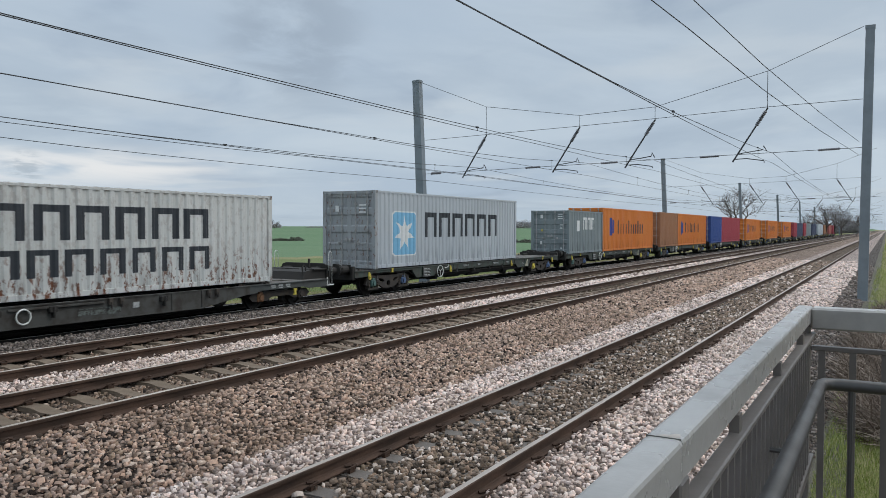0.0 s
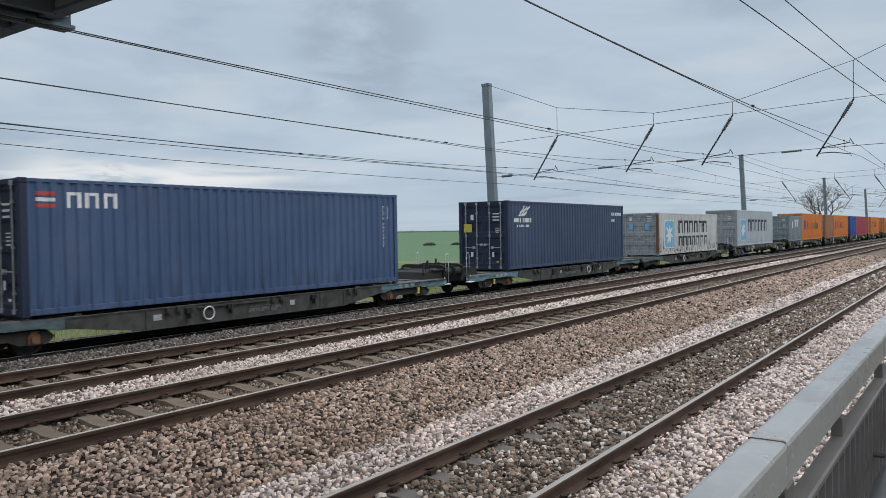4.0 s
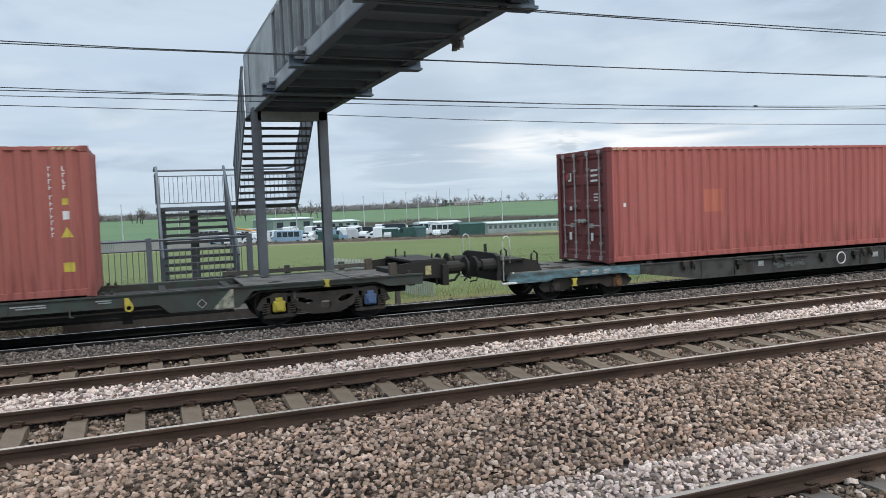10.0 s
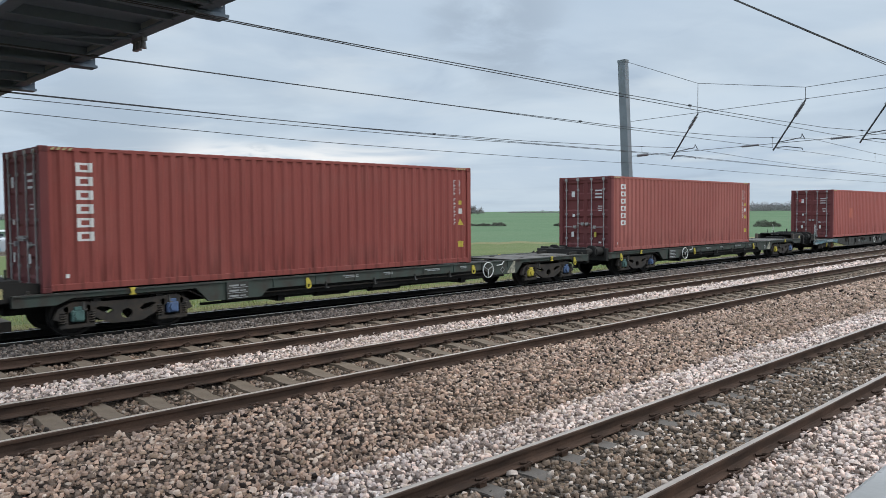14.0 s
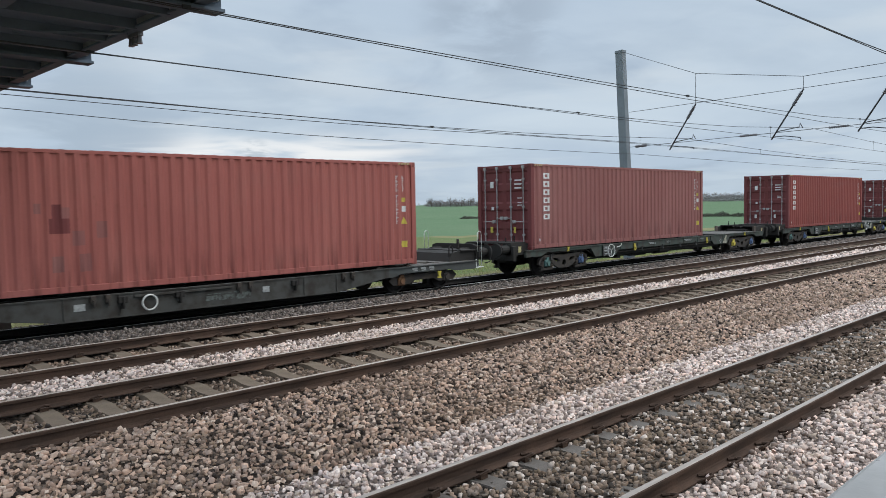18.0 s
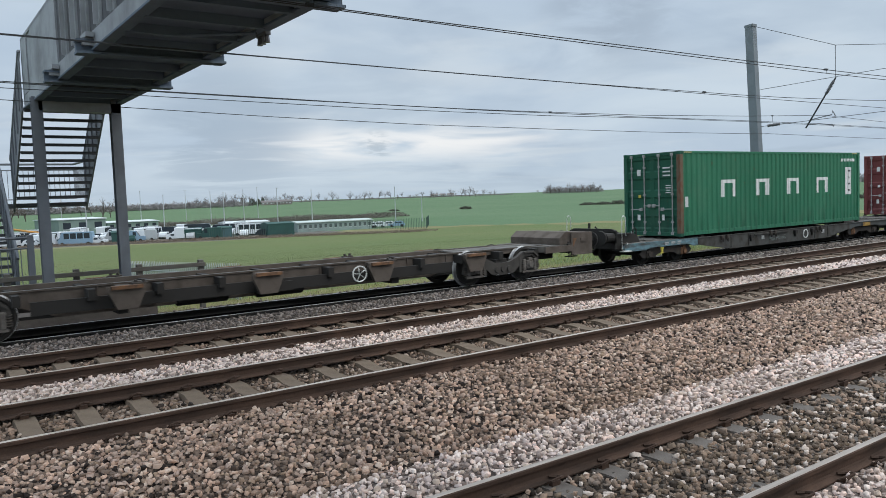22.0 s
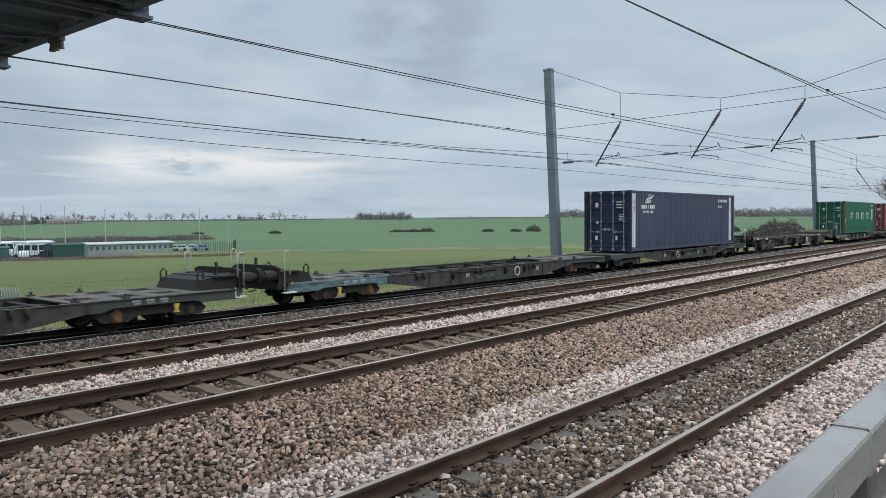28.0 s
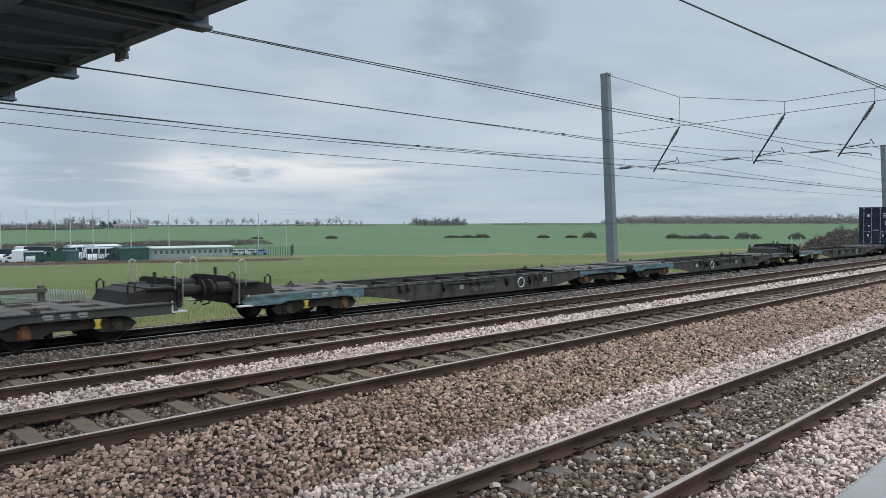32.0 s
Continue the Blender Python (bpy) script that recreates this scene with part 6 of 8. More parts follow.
        for x in (-6.0, -4.9, 4.9, 6.0):
            link("twistlock", shared("twistlock", lambda: boxes((-0.08, 0.08, -0.06, 0.06, 0, 0.05), (-0.03, 0.03, -0.03, 0.03, 0.05, 0.11), bevel=0.008), MAT["bogie"]), w, pose(x, s * 1.12, 0.762))
        for j in range(3):
            link("number_mark", shared("number_mark", lambda: boxes((-0.10, 0.10, -0.004, 0.004, -0.028, 0.028), (-0.07, 0.10, -0.004, 0.004, -0.075, -0.045)), MAT["worn_mark"]), w, pose(6.2 + 0.33 * j + (0.25 if j > 2 else 0), s * 1.214, 0.69))
        if load == "labelled":
            link("number_plate", shared("yellow_plate", lambda: boxes((-0.32, 0.32, -0.006, 0.006, -0.075, 0.075)), MAT["amber"]), w, pose(-6.7, s * 1.214, 0.65), "amber plate with dark bars")
            for j in range(3):
                link("plate_mark", shared("plate_mark", lambda: boxes((-0.03, 0.03, -0.003, 0.003, -0.04, 0.04)), MAT["mark_black"]), w, pose(-6.45 + 0.1 * j, s * 1.222, 0.65))
    for e in (0, 180):
        link("end_deck", shared(f"low_deck{e}", lambda: plate(0.40 if e else 0.0), MAT["deck_grey"]), w, pose(0, 0, 0, 0, 0, e))
    for s in (-1, 1):
        link("sill_edge", shared("low_sill_edge", lambda: boxes((-5.15, 5.15, -0.076, -0.010, 0.758, 0.766)), MAT["worn_edge"]), w, pose(0, s * 1.18, 0, 0, 0, 0 if s < 0 else 180), "worn pale upper edge")
        for x in (-2.75, -2.45, 0.55, 0.85, 3.6, 3.9):
            link("lock_bracket", shared("lock_bracket", lambda: boxes((-0.05, 0.05, -0.09, 0.0, -0.13, 0.03), (-0.02, 0.02, -0.12, -0.06, -0.20, -0.05), bevel=0.008), MAT["bogie"]), w, pose(x, s * 1.235, 0.73, 0, 0, 0 if s < 0 else 180))
    link("cross_frame", shared("low_cross", cross, MAT["under"]), w)

    def headstock():
        bm = bmesh.new()
        prism_x(bm, [(-1.0, 0.62), (1.0, 0.62), (1.0, 1.20), (0.8, 1.26), (-0.8, 1.26), (-1.0, 1.20)], 9.02, 9.12)
        box(bm, 8.3, 9.1, -0.9, 0.9, 0.60, 0.95)
        prism_y(bm, [(7.85, 0.76), (8.0, 1.02), (8.3, 1.08), (9.05, 1.04), (9.05, 0.7), (7.85, 0.7)], -0.92, 0.92)
        for y in (-0.85, 0.85):
            tube(bm, [(7.95, y, 0.9), (7.95, y, 1.18), (8.03, y, 1.25), (8.11, y, 1.18), (8.11, y, 1.0)], 0.025, 6)
        box(bm, 8.35, 9.1, -1.0, 1.0, 1.06, 1.10)
        for y in (-0.62, 0.62):
            tube(bm, [(8.6, y, 1.0), (9.1, y, 1.0)], 0.15, 10)
        box(bm, 8.7, 8.76, -0.5, -0.44, 1.1, 1.42)
        return bm
    link("headstock", shared("low_headstock", headstock, MAT["under"]), w, None, "raised black end frame")
    buffers(w, 9.12, 1)
    handrail_loop(w, 8.95, -1.2)
    handrail_loop(w, 8.95, 1.2)

    def drawbar():
        return boxes((-9.0, -8.2, -0.12, 0.12, 0.50, 0.68), (-8.46, -8.38, -1.1, 1.1, 0.50, 0.74))
    link("drawbar", shared("low_drawbar", drawbar, MAT["under"]), w)
    bogie(w, 6.7, "small", (MAT["orange_part"], MAT["bogie"]), facing)
    bogie(w, -6.7, "small", (MAT["bogie"], MAT["orange_part"]), facing)
    MOVERS.append((w, centre, 0, 0 if facing > 0 else 180))
    return w


def long_wagon(centre, style, label, wheel=-3.75, outer=()):
    """A sixty-foot container wagon on two bogies; style: green or brown; outer: the green ends (1, -1) with a raised end frame."""
    w = thing("flat_wagon", label, "wagon", group="wagons of the train")
    mat = MAT["frame_green"] if style == "green" else MAT["frame_brown"]

    def sill():
        bm = bmesh.new()
        prism_y(bm, [(-9.5, 0.93), (9.5, 0.93), (9.5, 0.70), (8.7, 0.70), (8.4, 0.82), (5.75, 0.82), (5.45, 0.50), (4.1, 0.50), (3.9, 0.68), (-3.9, 0.68), (-4.1, 0.50), (-5.45, 0.50), (-5.75, 0.82), (-8.4, 0.82), (-8.7, 0.70), (-9.5, 0.70)] if style == "green" else
                [(-9.8, 0.90), (-5.9, 0.90), (-5.5, 0.94), (5.5, 0.94), (5.9, 0.90), (9.8, 0.90), (9.8, 0.78), (5.6, 0.78), (4.5, 0.36), (-4.5, 0.36), (-5.6, 0.78), (-9.8, 0.78)], -0.05, 0.05)
        for x in np.arange(-5.0, 5.1, 1.25):
            box(bm, x - 0.015, x + 0.015, -0.075, 0.02, 0.70, 0.9)
        box(bm, -9.5, 9.5, -0.085, 0.03, 0.905, 0.934)
        return bm

    def cross():
        bm = boxes((-9.4, 9.4, -0.22, 0.22, 0.46, 0.86))
        for x in np.arange(-9.2, 9.3, 1.32):
            box(bm, x - 0.07, x + 0.07, -1.05, 1.05, 0.66, 0.88)
        box(bm, -5.0, 5.0, -0.95, -0.88, 0.46, 0.72)
        return bm

    def spoked(r, n):
        bm = ring_y(bmesh.new(), 0, 0, 0, r, 0.017)
        for k in range(n):
            a = 0.52 + k * math.tau / n
            tube(bm, [(0, 0, 0), (0.97 * r * math.cos(a), 0, 0.97 * r * math.sin(a))], 0.009, 5)
        return bm

    def deck():
        if style == "brown":
            bm = boxes((5.6, 7.7, -0.52, 0.52, 0.895, 0.92), (8.4, 9.78, -1.12, 1.12, 0.895, 0.92))
            # the plate flares from the spine to the full width of the end
            ends = [(7.7, -0.52), (8.4, -1.12), (8.4, 1.12), (7.7, 0.52)]
            under, over = ([bm.verts.new((x, y, z)) for x, y in ends] for z in (0.74, 0.92))
            bm.faces.new(under[::-1])
            bm.faces.new(over)
            for k in range(4):
                bm.faces.new((under[k], under[(k + 1) % 4], over[(k + 1) % 4], over[k]))
            return bm
        return boxes((5.6, 9.5, -1.1, 1.1, 0.895, 0.92), (7.9, 8.6, -0.9, 0.9, 0.92, 0.935))
    ys = 1.12 if style == "green" else 0.62
    for x, y in ((-1.6, -0.55), (1.9, 0.45), (0.2, -0.6)):
        link("air_reservoir", shared("air_reservoir", lambda: tube(bmesh.new(), [(-0.62, 0, 0), (-0.55, 0, 0), (0.55, 0, 0), (0.62, 0, 0)], [0.10, 0.2, 0.2, 0.10], 12), MAT["under"]), w, pose(x, y, 0.5))
    link("brake_rigging", shared("brake_rigging", lambda: boxes((-5.4, 5.4, -0.66, -0.60, 0.36, 0.42), (-5.2, 5.2, 0.60, 0.66, 0.36, 0.42), (-3.4, -3.2, -0.8, 0.8, 0.30, 0.62), (3.2, 3.4, -0.8, 0.8, 0.30, 0.62), (-0.5, 0.4, -1.0, -0.7, 0.44, 0.66)), MAT["under"]), w)
    for s in (-1, 1):
        link("side_sill", shared(f"{style}_sill", sill, mat), w, pose(0, s * ys, 0, 0, 0, 0 if s < 0 else 180))
        link("handwheel", shared(f"{style}_ring", lambda: spoked(0.235, 3) if style == "green" else spoked(0.185, 5), MAT["white_steel"], True), w, pose(wheel, s * 1.27, 0.68), "white spoked brake handwheel")
        for x in (-9.2, -3.1, -2.95, 2.9, 3.05, 9.2) if centre < 60 else ():
            link("twistlock", shared("twistlock", lambda: boxes((-0.08, 0.08, -0.06, 0.06, 0, 0.05), (-0.03, 0.03, -0.03, 0.03, 0.05, 0.11), bevel=0.008), MAT["bogie"]), w, pose(x, s * 1.12, 0.90))
        if style == "green":
            for x in [q for q in (-8.65, -2.75, 3.35, 8.65) if (1 if q > 0 else -1) not in outer or abs(q) < 8]:
                link("lashing_bracket", shared("lash", lambda: plate_y([(-0.075, 0.13), (0.0, 0.13), (0.075, -0.02), (0.08, -0.09), (0.045, -0.14), (-0.02, -0.15), (-0.07, -0.11), (-0.075, -0.03)], [[(0.045 * math.cos(a * 0.785), -0.07 + 0.045 * math.sin(a * 0.785)) for a in range(8)]], -0.015, 0.015), MAT["yellow"]), w, pose(x, s * 1.2, 0.74), "yellow lashing bracket")
            link("data_panel", shared("data_panel", lambda: boxes((-0.28, 0.28, -0.008, 0.008, -0.2, 0.2)), MAT["frame_grey"]), w, pose(-4.75, s * 1.22, 0.70))
            for k in range(3):
                link("panel_mark", shared("panel_mark", lambda: boxes((-0.26, 0.26, -0.004, 0.004, -0.006, 0.006), (-0.22, 0.02, -0.004, 0.004, 0.03, 0.07), (0.06, 0.2, -0.004, 0.004, 0.035, 0.06)), MAT["worn_mark"]), w, pose(-4.75, s * 1.235, 0.77 - 0.12 * k))
            link("chevron", shared("chevron", lambda: prism_y(bmesh.new(), [(-0.22, -0.19), (0.14, 0.19), (0.2, 0.19), (0.2, -0.19)], -0.006, 0.006), MAT["chevron_paint"]), w, pose(5.15, s * 1.185, 0.70), "worn cream triangle")
            link("sign_mark", shared("diamond_mark", lambda: plate_y([(0, 0.10), (0.10, 0), (0, -0.10), (-0.10, 0)], [[(0, 0.08), (0.08, 0), (0, -0.08), (-0.08, 0)]], -0.005, 0.005), MAT["worn_mark"]), w, pose(4.72, s * 1.185, 0.64), "small diamond outline")
            for x in (-8.2, -6.4, -2.2, -0.6, 0.9, 2.3, 6.6) if centre < 60 else ():
                link("pipe_bracket", shared("pipe_bracket", lambda: boxes((-0.012, 0.012, -0.05, 0.0, -0.18, 0.0), (-0.012, 0.07, -0.05, -0.03, -0.18, -0.155)), MAT["worn_edge"]), w, pose(x, s * 1.17, 0.74))
            for x, q in ((-1.4, 0.26), (-0.1, 0.16), (1.6, 0.30), (2.9, 0.14)) if centre < 60 else ():
                link("side_mark", shared(f"side_mark{q}", lambda: boxes((-q, q, -0.004, 0.004, -0.012, 0.012), (-q * 0.7, q, -0.004, 0.004, -0.052, -0.03)), MAT["worn_mark"]), w, pose(x, s * 1.185, 0.84))
            link("brake_lever", shared("brake_lever", lambda: tube(bmesh.new(), [(-0.16, 0, -0.05), (0.10, 0, -0.02), (0.17, 0, 0.07)], 0.018, 6), MAT["white_steel"]), w, pose(wheel + 0.62, s * 1.22, 0.84), "cream brake lever")
            link("brake_pipe", shared("brake_pipe", lambda: tube(bmesh.new(), [(-8.6, 0, 0.06), (-5.9, 0, 0.06), (-5.5, 0, -0.14), (5.5, 0, -0.14), (5.9, 0, 0.06), (8.6, 0, 0.06)], 0.022, 6), MAT["bogie"]), w, pose(0, s * 1.06, 0.72))
            for x in (-7.2, 7.3):
                link("jacking_bracket", shared("jack_point", lambda: prism_y(bmesh.new(), [(-0.11, 0.14), (0.11, 0.14), (0.06, 0.02), (0.06, -0.06), (0.12, -0.12), (-0.12, -0.12), (-0.06, -0.06), (-0.06, 0.02)], -0.02, 0.02), MAT["yellow"]), w, pose(x, s * 1.2, 0.87) @ Matrix.Diagonal((0.6, 1, 0.6, 1)), "yellow lifting bracket")
        else:
            for x in (-3.3, -0.3, 2.65, 5.6):
                link("outrigger", shared("outrigger", lambda: prism_y(boxes((-0.14, 0.14, -0.62, 0.0, 0.02, 0.12), bevel=0.01), [(-0.20, -0.34), (0.20, -0.34), (0.36, 0.02), (0.36, 0.13), (-0.36, 0.13), (-0.36, 0.02)], -0.64, -0.54), MAT["frame_brown"]), w, pose(x, s * 0.60, 0.78, 0, 0, 0 if s < 0 else 180))
                link("corner_shoe", shared("corner_shoe", lambda: boxes((-0.30, 0.30, -0.05, 0.05, -0.03, 0.04)), MAT["orange_part"]), w, pose(x, s * 1.26, 0.88), "rusty orange shoe")
        link("sill_edge", shared("long_sill_edge", lambda: boxes((-9.45, 9.45, -0.088, -0.030, 0.935, 0.942)), MAT["worn_edge"]), w, pose(0, s * ys, 0, 0, 0, 0 if s < 0 else 180), "worn pale upper edge")
    link("cross_frame", shared(f"{style}_cross", cross, MAT["under"]), w)
    for e in (0, 180):
        link("deck_plate", shared(f"{style}_deck", deck, MAT["deck_grey"]), w, pose(0, 0, 0, 0, 0, e))
    for s in (-1, 1):
        more = 0.34 if style == "brown" else 0.55 if s in outer else 0.0
        link("headstock", shared("long_headstock", lambda: boxes((9.45, 9.6, -1.15, 1.15, 0.62, 1.10), (8.9, 9.45, -0.75, -0.65, 0.7, 1.02), (8.9, 9.45, 0.65, 0.75, 0.7, 1.02), bevel=0.01), MAT["under"]), w, pose(s * more, 0, 0, 0, 0, 0 if s > 0 else 180))
        buffers(w, s * (9.6 + more), s)
        for y in (-1.1, 1.1):
            if style == "brown" and y < 0:
                link("step", shared("wagon_step", lambda: boxes((-0.2, 0.16, -0.02, 0.16, -0.02, 0.01), (-0.2, -0.17, -0.01, 0.0, 0.0, 0.25)), MAT["under"]), w, pose(s * 9.4, y, 0.56))
        if s in outer:
            def end_frame():
                bm = bmesh.new()
                for y in (-1.0, 1.0):
                    prism_y(bm, [(8.75, 0.90), (8.95, 1.14), (9.6, 1.20), (10.13, 1.20), (10.13, 0.78), (9.5, 0.80), (8.75, 0.86)], y - 0.03, y + 0.03)
                box(bm, 9.3, 10.12, -0.98, 0.98, 1.17, 1.22)
                box(bm, 8.9, 9.6, -0.5, 0.5, 0.80, 1.02)
                for x, y, h in ((9.45, 0.6, 1.42), (9.6, 0.35, 1.36), (9.95, -0.6, 1.33)):
                    tube(bm, [(x, y, 1.2), (x, y, h)], 0.022, 5)
                tube(bm, [(9.9, -0.95, 0.80), (9.92, -0.97, 0.62)], 0.03, 5)
                tube(bm, [(9.95, -0.5, 0.85), (10.2, -0.5, 0.62), (10.55, -0.5, 0.66), (10.7, -0.45, 0.8)], 0.032, 6)
                return bm
            turn = pose(0, 0, 0, 0, 0, 0 if s > 0 else 180)
            link("end_frame", shared("green_end_frame", end_frame, MAT["under"]), w, turn, "raised black end frame")
            link("end_post", shared("green_end_post", lambda: boxes((8.76, 8.94, -1.05, -0.95, 0.90, 1.20), (8.76, 8.94, 0.95, 1.05, 0.90, 1.20), bevel=0.01), MAT["frame_brown"]), w, turn, "rusty brown end post")
            link("end_plate", shared("green_end_plate", lambda: boxes((9.62, 9.76, -1.04, -1.03, 0.88, 1.08), (9.62, 9.76, 1.03, 1.04, 0.88, 1.08)), MAT["worn_yellow"]), w, turn, "small cream data plate")
            link("end_mark", shared("green_end_mark", lambda: boxes((9.28, 9.38, -1.04, -1.03, 0.84, 0.92), (9.45, 9.54, -1.04, -1.03, 0.84, 0.92)), MAT["worn_mark"]), w, turn)
        if style == "brown" and s > 0:
            link("end_box", shared("end_box", lambda: prism_y(bmesh.new(), [(8.85, 0.93), (10.05, 0.93), (10.05, 1.26), (9.10, 1.30), (8.85, 1.12)], -1.10, 1.10), MAT["frame_brown"]), w, pose(0, 0, 0.0, 0, 0, 0 if s > 0 else 180))
            for y in (-1, 1):
                link("end_plate", shared("end_plate", lambda: boxes((9.25, 10.12, -0.03, 0.03, 0.60, 1.26), (9.29, 10.08, -0.05, 0.03, 0.60, 0.64), (8.2, 9.25, -0.03, 0.03, 0.72, 0.90), (9.62, 9.84, -0.05, 0.0, 0.98, 1.10)), MAT["frame_brown"]), w, pose(0, y * 1.165, 0, 0, 0, 0) if s > 0 else pose(0, y * 1.165, 0, 0, 0, 180))
            link("end_mark", shared("end_mark", lambda: prism_y(prism_y(bmesh.new(), [(9.3, 0.84), (9.46, 1.10), (9.3, 1.10)], -1.206, -1.198), [(9.3, 0.84), (9.46, 1.10), (9.3, 1.10)], 1.198, 1.206), MAT["orange_part"]), w, pose(0, 0, 0.0, 0, 0, 0 if s > 0 else 180), "rusty orange end mark")
    if style == "green":
        bogie(w, 7.28, "open", (MAT["yellow"], MAT["blue_part"]))
        bogie(w, -7.28, "open", (MAT["green_part"], MAT["blue_part"]))
    else:
        bogie(w, 6.68, "cast", (MAT["cast_box"], MAT["cast_box"]))
        bogie(w, -6.68, "cast", (MAT["cast_box"], MAT["cast_box"]))
    MOVERS.append((w, centre, 0, 0))
    return w


GREEN_W = "dull green sixty-foot flat wagon with pierced bogie frames and yellow brackets"
for c, f, load in ((11.15, 1, "full"), (-6.48, -1, "full"), (-25.75, 1, "full"), (-43.4, -1, "full"), (-62.85, 1, "full"), (-80.55, -1, "full"), (-163.9, 1, "labelled"), (-181.4, -1, "labelled"),
                   (-222.5, 1, "full"), (-240.25, -1, "empty"), (-259.6, 1, "empty"), (-277.3, -1, "empty"), (-296.8, 1, "empty"), (-314.4, -1, "empty")):
    low_wagon(c, f, load)
for c in (31.0, 51.4, 72.0, 92.8, 113.6, 134.4, 155.2, 176, 196.8, 217.6, 238.4, 259.2, 280, 300.8, -101.1, -121.45, -143.1):
    long_wagon(c, "green", GREEN_W, {-121.45: 3.95, -143.1: -4.55}.get(c, -3.75), {-101.1: (1,), -121.45: (-1,), -143.1: (1, -1)}.get(c, ()))
long_wagon(-201.9, "brown", "empty brown skeletal wagon with heavy cast bogies and bright wheel rims", 2.0)

# far end of the train, as it is when the clip begins
for u, feet, paint, label in ((63.0, 20, TAN, "tan twenty-foot container"), (69.1, 40, LINER_ORANGE, "bright orange forty-foot container with a blue emblem"), (83.7, 20, DEEP_BLUE, "deep blue twenty-foot container"), (89.8, 40, CRIMSON, "crimson forty-foot container"),
                              (107.2, 40, LINER_ORANGE, "bright orange forty-foot container with a blue emblem"), (128.2, 40, LINER_ORANGE, "bright orange forty-foot container with a blue emblem"), (149.0, 40, LINER_ORANGE, "bright orange forty-foot container with a blue emblem"),
                              (167.0, 20, CRIMSON, "crimson twenty-foot container"), (173.2, 40, SLATE, "slate blue forty-foot container"), (188.0, 20, CRIMSON, "crimson twenty-foot container"), (194.2, 40, SEA_GREY, "sea grey forty-foot container"), (211.2, 40, SLATE, "slate blue forty-foot container"),
                              (229.5, 20, PALE_GREY, "pale grey twenty-foot container"), (235.8, 40, PALE_GREY, "pale grey forty-foot container"), (253.0, 40, TAN, "tan forty-foot container"), (274.0, 40, RED["pink"], "faded red forty-foot container"), (294.5, 40, CRIMSON, "crimson forty-foot container")):
    c = container(u, feet, paint, "weathered " + label.split(" with")[0] + " on a flat wagon")
    if paint == LINER_ORANGE:
        decal(c, "emblem", -4.9, -4.45, 1.0, 2.2, MAT["mark_deep_blue"])
        decal(c, "emblem", -4.4, -4.05, 1.15, 2.05, MAT["mark_deep_blue"])
        for k in range(10):
            decal(c, "word_mark", -3.2 + 0.62 * k, -2.98 + 0.62 * k, 1.2, 1.95 if k % 3 else 2.1, MAT["mark_black"])

c = container(42.2, 20, SEA_GREY, "sea grey twenty-foot container with faded pale lettering", doors=SEA_GREY, H=2.591)
for k in range(3):
    upright_pair(c, "word_mark", -0.6 + 0.75 * k, 1.45, 0.55, 0.75, MAT["mark_white"], 0.17)
decal(c, "emblem", -1.75, -1.25, 1.35, 2.0, MAT["mark_white"])
door_marks(c, seed=1)
c = container(48.4, 40, LINER_ORANGE, "bright orange forty-foot container with blue emblem and dark lettering")
decal(c, "emblem", -4.7, -4.25, 1.05, 2.25, MAT["mark_deep_blue"])
decal(c, "emblem", -4.2, -3.75, 1.2, 2.1, MAT["mark_deep_blue"])
for k in range(11):
    decal(c, "word_mark", -2.9 + 0.60 * k, -2.68 + 0.60 * k, 1.15, 1.85 if k % 4 else 2.1, MAT["mark_black"])

c = container(22.66, 40, PALE_GREY, "pale grey container with a light blue star square and dark lettering", doors=DOOR_GREY)


def star(c, x, z, r, s):
    h = s / 2 * 1.04
    for grow, lift, mat in ((0.045, 0.002, MAT["mark_white"]), (0.0, 0.004, MAT["mark_blue"])):
        a, b, cut = s / 2 + grow, h + grow, 0.10
        part("emblem_square", painted([(x + px, z + pz) for px, pz in ((-a + cut, -b), (a - cut, -b), (a, -b + cut), (a, b - cut), (a - cut, b), (-a + cut, b), (-a, b - cut), (-a, -b + cut))], c["length"], lift), mat, c)
    rays = [(x + (r if k % 2 == 0 else r * 0.42) * math.sin(math.pi * k / 7), z + (r if k % 2 == 0 else r * 0.42) * math.cos(math.pi * k / 7)) for k in range(14)]
    part("emblem", painted(rays, c["length"], 0.006), MAT["mark_white"], c)


star(c, -4.12, 1.30, 0.72, 1.56)
for k in range(6):
    upright_pair(c, "word_mark", -2.6 + 1.13 * k, 1.15, 0.88, 1.0, MAT["mark_black"], 0.27)
door_marks(c, plates=False, seed=2)
c = container(5.12, 40, CREAM, "rust-streaked cream container with a blue star square and dark lettering", doors=DOOR_GREY, low=True, H=2.591, post=DULL_RUST)
star(c, -4.12, 1.27, 0.72, 1.56)
for k in range(6):
    upright_pair(c, "word_mark", -2.38 + 1.03 * k, 1.33, 0.86, 0.80, MAT["mark_black"], 0.27)
for k in range(7):
    upright_pair(c, "word_mark", -2.38 + 0.885 * k, 0.50, 0.72, 0.62, MAT["mark_black"], 0.23)
for y in (-0.5, 0.5):
    decal(c, "door_emblem", y - 0.12, y + 0.12, 1.58, 1.92, MAT["mark_blue"], side="door")
door_marks(c, plates=False, seed=3)


